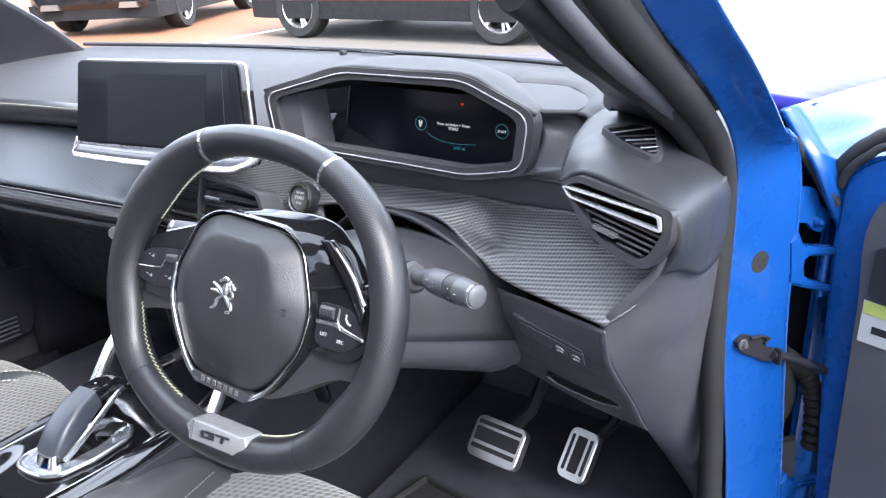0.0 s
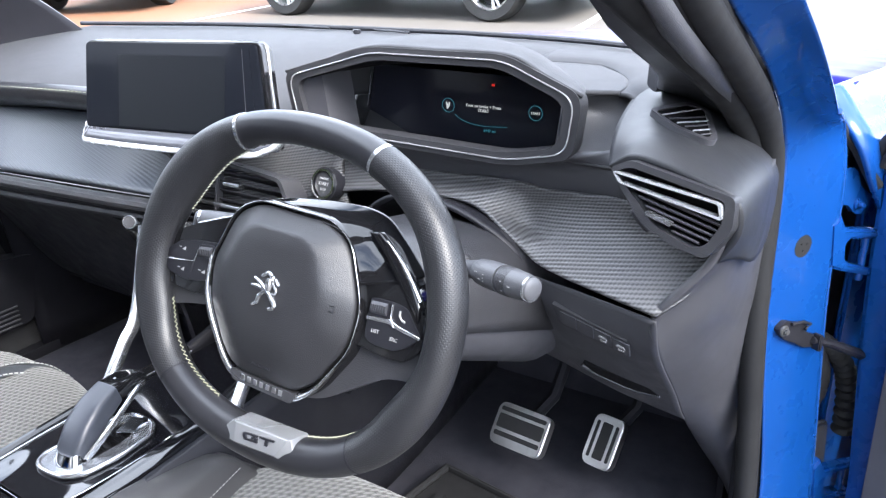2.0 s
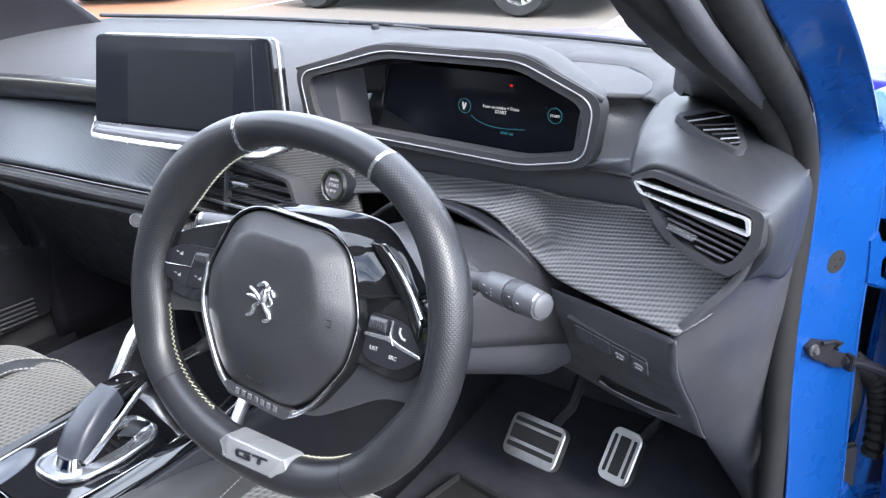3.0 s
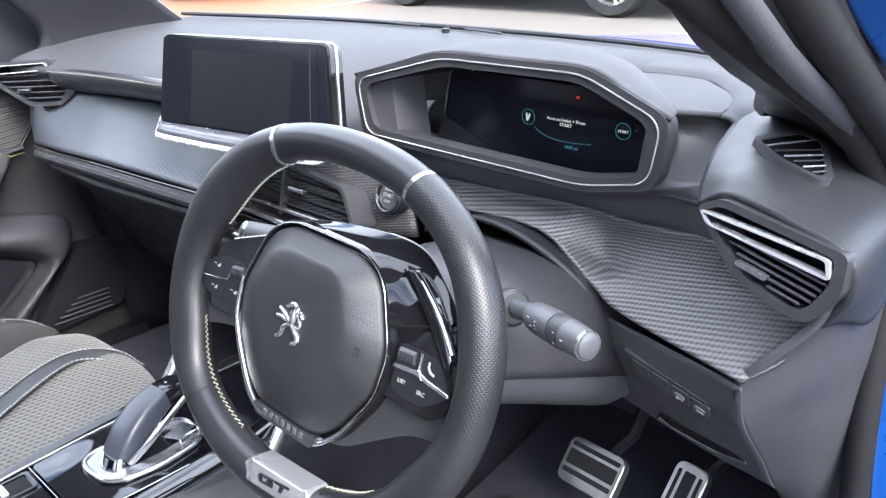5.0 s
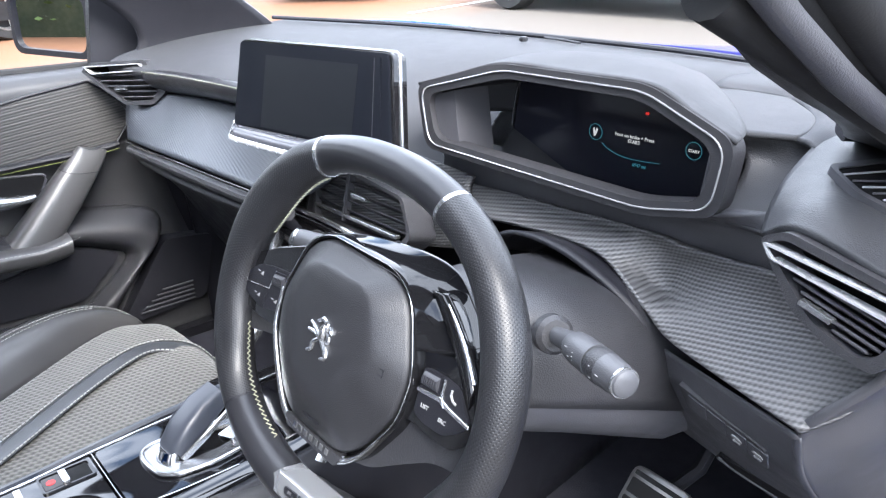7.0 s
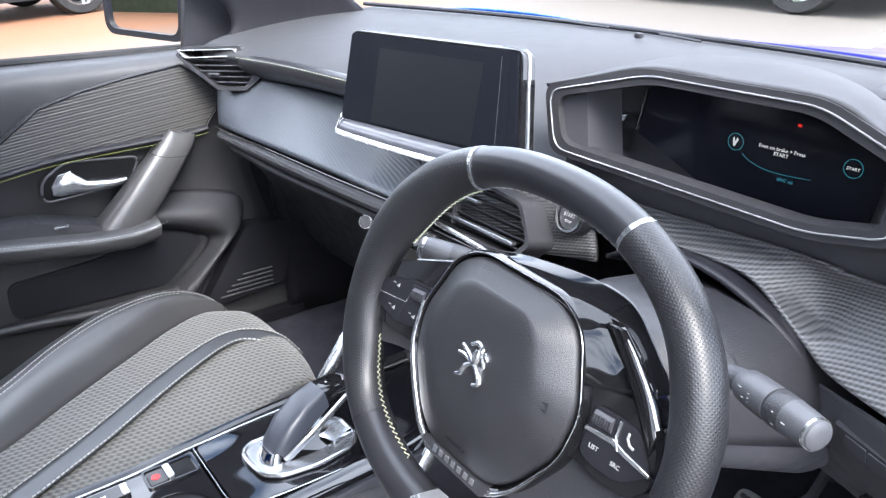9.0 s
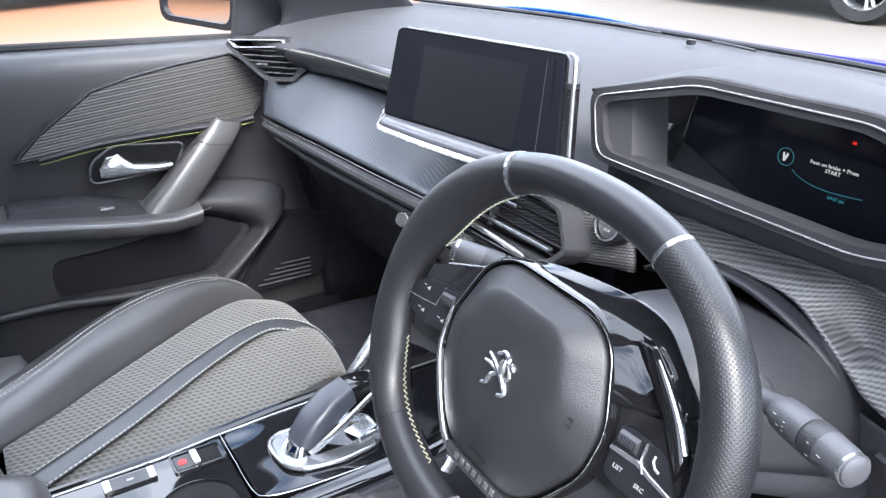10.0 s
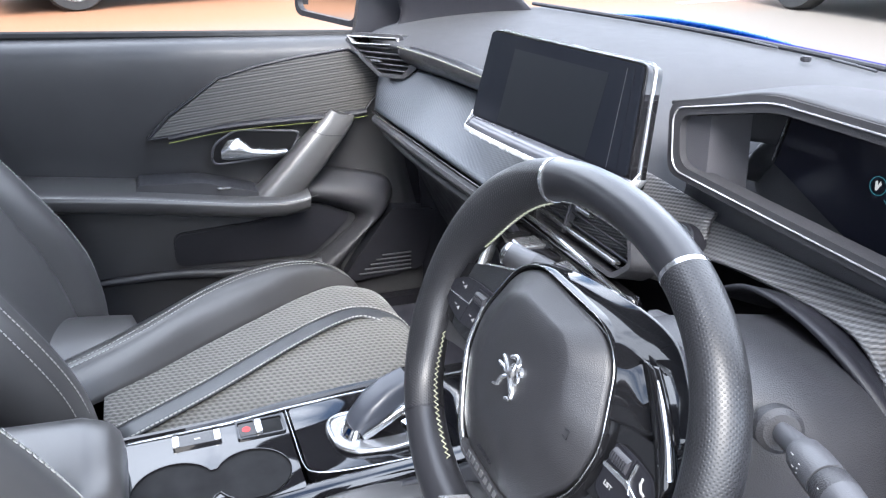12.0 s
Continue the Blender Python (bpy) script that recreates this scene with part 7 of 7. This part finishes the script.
            stitches(spline(ln, 40), THREAD_GREY, s, 0.004, 0.002, 0.0007)
    part("seat_base", box((sx, -0.15, 0.440 + dz / 2), (0.34, 0.40, 0.06 + dz), bevel=0.01), DARK, s, "black seat base")
    return s


ps = seat("passenger_seat", -0.32, "front passenger seat in black leather and grey cloth", 1, cushion=False)
part("cushion", patch([
    [(-0.190, 0.110, 0.44), (-0.26, 0.122, 0.44), (-0.34, 0.122, 0.44), (-0.42, 0.112, 0.44), (-0.475, 0.075, 0.44)],
    [(-0.188, 0.106, 0.530), (-0.26, 0.120, 0.535), (-0.34, 0.120, 0.535), (-0.42, 0.110, 0.535), (-0.468, 0.072, 0.535)],
    [(-0.178, 0.075, 0.562), (-0.26, 0.085, 0.566), (-0.33, 0.085, 0.566), (-0.41, 0.080, 0.566), (-0.455, 0.045, 0.562)],
    [(-0.148, -0.02, 0.560), (-0.22, -0.02, 0.564), (-0.29, -0.02, 0.566), (-0.36, -0.02, 0.566), (-0.435, -0.02, 0.563)],
    [(-0.136, -0.14, 0.557), (-0.19, -0.14, 0.560), (-0.25, -0.14, 0.561), (-0.31, -0.14, 0.561), (-0.36, -0.14, 0.560)],
    [(-0.122, -0.32, 0.550), (-0.15, -0.32, 0.552), (-0.19, -0.32, 0.552), (-0.22, -0.32, 0.552), (-0.25, -0.32, 0.552)]], 36, 40), CLOTH, ps, "grey triangle-weave cloth cushion", thick=0.01)


# outer bolster: seam with the cloth, inner slope, ridge, outer face
part("bolster", sheet_of([[(a, y, za), ((a + r) / 2, y, (za + zr) / 2 + 0.010), (r, y, zr), (r - 0.035, y, zr - 0.008), (o, y, zr - 0.06), (o - 0.005, y - 0.01, 0.44)] for y, a, za, r, zr, o in (
    (-0.44, -0.185, 0.545, -0.230, 0.588, -0.345), (-0.345, -0.235, 0.548, -0.285, 0.592, -0.400), (-0.26, -0.282, 0.553, -0.335, 0.600, -0.455), (-0.18, -0.335, 0.557, -0.400, 0.606, -0.505), (-0.10, -0.383, 0.560, -0.450, 0.607, -0.540), (-0.02, -0.432, 0.561, -0.474, 0.603, -0.550), (0.035, -0.452, 0.560, -0.472, 0.588, -0.535), (0.075, -0.455, 0.545, -0.468, 0.556, -0.505), (0.088, -0.458, 0.50, -0.468, 0.50, -0.49))]), SEAT_LEATHER, ps, "black leather side bolster", 60, thick=0.006)
part("seat_edge", sheet_of([[(i, y, zi), (i + 0.012, y, zi - 0.002), (i + 0.024, y, zi - 0.02), (i + 0.026, y, 0.46)] for y, i, zi in ((-0.33, -0.124, 0.552), (-0.14, -0.138, 0.558), (-0.02, -0.150, 0.562), (0.06, -0.175, 0.563), (0.095, -0.188, 0.545), (0.105, -0.190, 0.50))], 12), SEAT_LEATHER, ps, "black leather inner edging", 60, thick=0.005)
part("cushion_tail", patch([[(-0.30, -0.27, 0.560), (-0.36, -0.27, 0.578), (-0.42, -0.28, 0.578), (-0.47, -0.28, 0.54)], [(-0.28, -0.33, 0.565), (-0.35, -0.335, 0.585), (-0.42, -0.34, 0.585), (-0.47, -0.34, 0.55)], [(-0.25, -0.40, 0.58), (-0.33, -0.41, 0.600), (-0.40, -0.42, 0.600), (-0.47, -0.41, 0.56)]], 18, 14), SEAT_LEATHER, ps, "black leather rear corner", thick=0.01)
RIDGE = spline([(-0.240, -0.42, 0.594), (-0.283, -0.34, 0.597), (-0.337, -0.26, 0.6035), (-0.402, -0.18, 0.6095), (-0.452, -0.10, 0.6105), (-0.476, -0.02, 0.6065), (-0.474, 0.035, 0.5915), (-0.469, 0.075, 0.560)], 60)
stitches(RIDGE, THREAD_GREY, ps, 0.004, 0.002, 0.0008)
stitches([p + Vector((0.009, 0.003, -0.0005)) for p in RIDGE[:48]], THREAD_GREY, ps, 0.004, 0.002, 0.0006)
BAND = spline([(-0.152, -0.300, 0.5575), (-0.210, -0.188, 0.5650), (-0.281, -0.075, 0.5705), (-0.322, 0.003, 0.5735), (-0.334, 0.048, 0.5715), (-0.320, 0.082, 0.5650), (-0.296, 0.104, 0.5520), (-0.282, 0.122, 0.5300)], 48)


def band_line(f, lift):
    """The band's line moved sideways by f and up by lift."""
    out = []
    for i, q in enumerate(BAND):
        t = BAND[min(i + 1, len(BAND) - 1)] - BAND[max(i - 1, 0)]
        out.append(q + Vector((t.y, -t.x, 0)).normalized() * f + Vector((0, 0, lift)))
    return out


part("band", loft([band_line(f, 0.002) for f in (0.016, 0.008, 0.0, -0.008, -0.016)], False), BAND_LEATHER, ps, "blue-grey leather band", thick=0.003)
for f in (-0.0155, 0.0155):
    stitches(band_line(f, 0.0032), THREAD_GREY, ps, 0.0042, 0.0018, 0.0010)
seat("driver_seat", 0.345, "driver's seat in black leather and grey cloth", -1, 0.0, 0.05, fwd=0.04)
part("buckle", box((-0.140, -0.345, 0.565), (0.022, 0.026, 0.05), bevel=0.006), DARK, thing("seat_belt_buckle", (-0.125, -0.30, 0.57), "black seat belt buckle beside the seat", "buckle"))

# ---- passenger door ----
pd = thing("passenger_door", (-0.70, -0.3, 0.35), "closed black passenger door lined with ribbed trim", "car door")
DX = -0.66
part("door_panel", patch([
    [(-0.700, 0.22, 0.940), (-0.700, -0.1, 0.940), (-0.700, -0.5, 0.942), (-0.700, -0.9, 0.950)],
    [(-0.670, 0.20, 0.932), (-0.672, -0.1, 0.930), (-0.672, -0.5, 0.932), (-0.672, -0.9, 0.940)],
    [(-0.657, 0.20, 0.905), (-0.660, -0.1, 0.900), (-0.660, -0.5, 0.900), (-0.660, -0.9, 0.90)],
    [(-0.665, 0.22, 0.80), (-0.670, -0.1, 0.80), (-0.665, -0.5, 0.80), (-0.66, -0.9, 0.80)],
    [(-0.690, 0.24, 0.70), (-0.690, -0.1, 0.70), (-0.680, -0.5, 0.70), (-0.68, -0.9, 0.70)],
    [(-0.690, 0.28, 0.55), (-0.685, -0.1, 0.55), (-0.68, -0.5, 0.55), (-0.68, -0.9, 0.55)],
    [(-0.680, 0.30, 0.40), (-0.675, -0.1, 0.40), (-0.675, -0.5, 0.40), (-0.675, -0.9, 0.40)]], 40, 40), DOOR_SKIN, pd, "dark moulded door panel", thick=0.01)
part("outer_skin", patch([[(-0.73, 0.45, 0.925), (-0.74, -0.2, 0.925), (-0.74, -0.9, 0.935)], [(-0.78, 0.45, 0.7), (-0.79, -0.2, 0.7), (-0.79, -0.9, 0.7)], [(-0.75, 0.45, 0.35), (-0.75, -0.2, 0.35), (-0.75, -0.9, 0.35)]], 16, 12), BLUE, pd, "blue outer skin", thick=0.01)
DM = axes((DX, 0, 0), (0, 1, 0), (0, 0, 1))
ins = [(-0.228, 0.782), (-0.190, 0.820), (-0.105, 0.880), (-0.04, 0.898), (0.03, 0.911), (0.118, 0.922), (0.15, 0.90), (0.182, 0.855), (0.148, 0.813), (0.10, 0.809), (0.0, 0.806), (-0.094, 0.801), (-0.188, 0.786)]
part("ribbed_insert", slab(ins[::-1], DM, -0.01, 0.014, 0.003), CARBON_DOOR, pd, "ribbed woven-look insert")
part("insert_edge", tube([DM @ Vector((y, z, 0.013)) for y, z in ins + ins[:1]], 0.0022, 8), DARK, pd, "black insert edging")
LN = [(DX + 0.016, y, z) for y, z in ((-0.195, 0.783), (-0.10, 0.797), (0.0, 0.802), (0.10, 0.805), (0.15, 0.810))]
part("trim_strip", tube(spline(LN, 30), 0.005, 8), DARK, pd, "gloss black strip")
part("light_line", tube(spline([(x + 0.003, y, z - 0.007) for x, y, z in LN], 30), 0.00035, 6), LIME, pd, "thin lime line")
# A proud plate: the recess gets its shade from the near-black colour.
hr = part("handle_recess", slab(rounded([(-0.128, 0.729), (0.008, 0.738), (0.030, 0.780), (-0.085, 0.790), (-0.124, 0.765)], 0.016), DM, -0.005, 0.009, 0.003), PIT, pd, "handle recess, a plate near-black for shade")
HRIM = rounded([(-0.128, 0.729), (0.008, 0.738), (0.030, 0.780), (-0.085, 0.790), (-0.124, 0.765)], 0.016)
part("recess_rim", tube([DM @ Vector((*q, 0.0085)) for q in HRIM], 0.0022, 8, True), PLASTIC, hr, "moulded rim of the recess")
part("handle", loft([[Vector((DX + 0.014 + 0.010 * math.cos(a) * k, y, z + h * math.sin(a))) for a in (2 * math.pi * i / 14 for i in range(14))] for y, z, h, k in ((-0.112, 0.748, 0.008, 0.5), (-0.100, 0.755, 0.018, 0.9), (-0.080, 0.757, 0.020, 1.1), (-0.060, 0.748, 0.010, 1.1), (-0.02, 0.745, 0.0075, 1.1), (0.002, 0.747, 0.005, 0.7))]), SATIN, pd, "satin silver door handle")
GRAB = [(0.026, -0.040, 0.655, 0.041, 0.032), (0.026, -0.010, 0.684, 0.039, 0.030), (0.022, 0.028, 0.722, 0.036, 0.026), (0.018, 0.063, 0.760, 0.032, 0.022), (0.014, 0.091, 0.790, 0.028, 0.019), (0.008, 0.107, 0.808, 0.024, 0.014)]
def grab_ring(x, y, z, hw, d, k=1.0):
    return [Vector((DX + x + d * k * math.copysign(abs(math.sin(a)) ** 0.6, math.sin(a)), y + hw * k * math.copysign(abs(math.cos(a)) ** 0.6, math.cos(a)), z + (0.010 if math.cos(a) < 0 else -0.004) * abs(math.cos(a)))) for a in (2 * math.pi * i / 28 for i in range(28))]
grab = part("grab_handle", loft([grab_ring(*q) for q in GRAB]), SEAT_LEATHER, pd, "grey grab handle", 50)
for q in ((0.0262, -0.025, 0.670, 0.0402, 0.0312), (0.0158, 0.077, 0.775, 0.0302, 0.0206)):
    part("seam", tube(grab_ring(*q, 1.004), 0.0008, 6, True), DARK, grab, "dark seam across the handle")
part("armrest_cap", loft([spline([Vector((DX, y, z + 0.008)), Vector((DX + 0.05, y, z + 0.006)), Vector((DX + 0.072, y, z)), Vector((DX + 0.075, y, z - 0.010)), Vector((DX + 0.066, y, z - 0.026)), Vector((DX + 0.03, y, z - 0.040)), Vector((DX - 0.03, y, z - 0.045)), Vector((DX - 0.03, y, z))], 28, True) for y, z in ((-0.80, 0.755), (-0.45, 0.722), (-0.25, 0.700), (-0.08, 0.675), (-0.015, 0.671), (0.020, 0.676), (0.030, 0.679))]), SEAT_LEATHER, pd, "padded leather armrest", 50)
stitches(spline([(DX + 0.076, y, z + 0.001) for y, z in ((-0.7, 0.745), (-0.45, 0.722), (-0.25, 0.700), (-0.08, 0.675), (0.0, 0.672), (0.045, 0.680))], 60), THREAD_GREY, pd, 0.004, 0.002, 0.0004)
swp = part("window_switch_panel", slab(rounded([(-0.26, 0.70), (-0.06, 0.672), (-0.055, 0.686), (-0.15, 0.712), (-0.25, 0.716)], 0.006), DM, -0.01, 0.05, 0.003), DARK_TRIM, pd, "window switch panel")
part("window_switch", box((-0.115, 0.700, 0.052), (0.022, 0.004, 0.006), DM, 0.001), SATIN, swp, "silver window switch")
# Flat dark plate that paints the pocket's shade onto the door.
part("pocket_opening", slab(rounded([(-0.206, 0.530), (-0.206, 0.595), (-0.06, 0.603), (0.06, 0.632), (0.13, 0.600), (0.05, 0.525)], 0.02), DM, -0.03, -0.016, 0.004), DARK, pd, "dark plate for the shaded door pocket")
part("pocket_edge", tube(spline([(DX + 0.002, y, z) for y, z in ((-0.42, 0.520), (-0.307, 0.526), (-0.211, 0.527), (-0.107, 0.517), (-0.021, 0.512), (0.060, 0.514))], 40), lambda u: 0.006 + 0.006 * u, 12), DARK_TRIM, pd, "rounded pocket edge")
part("door_moulding", patch([
    [(DX - 0.025, y, z) for y, z in ((-0.03, 0.650), (0.024, 0.639), (0.097, 0.614), (0.137, 0.591), (0.096, 0.548), (0.052, 0.517), (0.02, 0.500))],
    [(DX + 0.012, y, z) for y, z in ((-0.02, 0.664), (0.045, 0.655), (0.120, 0.634), (0.158, 0.602), (0.114, 0.552), (0.070, 0.514), (0.045, 0.490))],
    [(DX + 0.010, y, z) for y, z in ((0.0, 0.680), (0.073, 0.672), (0.160, 0.652), (0.190, 0.618), (0.140, 0.560), (0.098, 0.512), (0.085, 0.480))],
    [(DX - 0.030, y, z) for y, z in ((0.02, 0.700), (0.10, 0.695), (0.20, 0.668), (0.210, 0.615), (0.155, 0.560), (0.112, 0.510), (0.10, 0.475))]], 50, 16), DARK_TRIM, pd, "curved moulded door brace", thick=0.006)
spk = part("speaker_cover", slab(rounded([(0.107, 0.477), (0.124, 0.462), (0.27, 0.475), (0.30, 0.60), (0.205, 0.612)], 0.015), DM, -0.03, 0.004, 0.004), DARK, pd, "black speaker cover")
for i in range(5):
    part("rib", box((0.19 + 0.006 * i, 0.478 + 0.009 * i, 0.006), (0.11 - 0.012 * i, 0.003, 0.004), DM, 0.001, 1), PLASTIC, spk)
part("window_seal", tube([(-0.706, 0.20, 0.938), (-0.706, -0.9, 0.950)], 0.008, 8), RUBBER, pd, "black window seal")
part("sail_panel", slab(rounded([(0.13, 0.930), (0.25, 0.955), (0.20, 1.04), (0.15, 1.06)], 0.01), axes((-0.655, 0, 0), (0, 1, 0), (0, 0, 1)), -0.02, 0.0, 0.004), DARK, pd, "black triangular mirror sail panel")
mirr = thing("door_mirror", (-0.84, 0.16, 0.94), "blue passenger door mirror", "mirror")
MM = axes((-0.86, 0.155, 1.005), (0.94, 0.34, 0), (0, 0, 1))
part("mirror_shell", slab(rounded([(-0.15, -0.065), (0.085, -0.068), (0.10, 0.05), (-0.14, 0.06)], 0.03), MM, -0.07, 0.0, 0.015), BLUE, mirr, "blue mirror shell")
SILVERED = grained("mirror_glass", (0.85, 0.86, 0.87), (0.88, 0.88, 0.89), (0.0, 0.02), 30, 0.0, 6, 0, 1.0, cells=False)
part("mirror_glass", slab(rounded([(-0.138, -0.054), (0.07, -0.057), (0.085, 0.042), (-0.13, 0.05)], 0.025), MM, 0.0, 0.004), SILVERED, mirr, "mirror glass")
part("mirror_rim", ring_plate(rounded([(-0.15, -0.065), (0.085, -0.068), (0.10, 0.05), (-0.14, 0.06)], 0.03), rounded([(-0.138, -0.054), (0.07, -0.057), (0.085, 0.042), (-0.13, 0.05)], 0.025), MM, -0.002, 0.010), DARK, mirr, "black rim")
part("mirror_arm", box((0.11, -0.05, -0.04), (0.12, 0.03, 0.05), MM, 0.01), DARK, mirr, "black arm")

# ---- pedals and mat ----
def pedal(name, at, w, h, turn, label, pads, horizontal):
    m = pose(*at, *turn)
    p = thing(name, at, label, "pedal")
    part("plate", slab(rect(-w / 2, -h / 2, w / 2, h / 2, 0.012), m, -0.018, 0.0, 0.008, 5), STEEL, p, "brushed steel plate")
    for a, b in pads:
        if horizontal:
            part("rubber_strip", slab(rect(-w * 0.43, a * h, w * 0.43, b * h, 0.002), m, -0.002, 0.0012, 0.0006), RUBBER, p, "black rubber strip")
        else:
            part("rubber_strip", slab(rect(a * w, -h * 0.36, b * w, h * 0.36, 0.002), m, -0.002, 0.0012, 0.0006), RUBBER, p, "black rubber strip")
    part("arm", tube([m @ Vector((0.0, 0.0, -0.01)), m @ Vector((0.01, 0.06, -0.05)), m @ Vector((0.01, 0.22, -0.05))], 0.009, 8), DARK, p, "black pedal arm")
    return p


pedal("brake_pedal", (0.320, 0.385, 0.507), 0.080, 0.058, (50, 0, -4), "brushed steel brake pedal with rubber strips", ((-0.30, -0.19), (-0.11, 0.22), (0.29, 0.39)), True)
pedal("accelerator_pedal", (0.422, 0.428, 0.498), 0.043, 0.070, (52, 0, -8), "brushed steel accelerator pedal with rubber strips", ((-0.37, -0.27), (-0.17, 0.17), (0.27, 0.37)), False)
mat = thing("floor_mat", (0.30, 0.25, 0.415), "black ribbed rubber floor mat in the driver's footwell", "mat")
part("mat_sheet", slab(rounded([(0.16, -0.05), (0.50, -0.05), (0.50, 0.33), (0.22, 0.36)], 0.03), Matrix(), 0.418, 0.426, 0.003), RUBBER, mat)
part("raised_edge", tube([(0.17, -0.04, 0.43), (0.225, 0.35, 0.43), (0.495, 0.32, 0.43), (0.495, -0.04, 0.43)], 0.006, 8), RUBBER, mat)
for i in range(7):
    part("rib", box((0.25 + i * 0.035, 0.20, 0.429), (0.018, 0.20, 0.010), None, 0.004), RUBBER, mat)
part("tunnel_side", patch([[(0.135, -0.4, 0.63), (0.135, 0.1, 0.65), (0.14, 0.30, 0.68), (0.14, 0.6, 0.72)], [(0.15, -0.4, 0.42), (0.16, 0.1, 0.42), (0.17, 0.30, 0.42), (0.14, 0.68, 0.42)]], 16, 10), DARK, con, "black console flank", thick=0.01)
part("tunnel_side", patch([[(-0.02, -0.3, 0.63), (-0.03, 0.1, 0.65), (-0.05, 0.30, 0.68), (-0.05, 0.6, 0.72)], [(-0.06, -0.3, 0.42), (-0.07, 0.1, 0.42), (-0.09, 0.30, 0.42), (-0.05, 0.68, 0.42)]], 16, 10), DARK, con, "black console flank", thick=0.01)
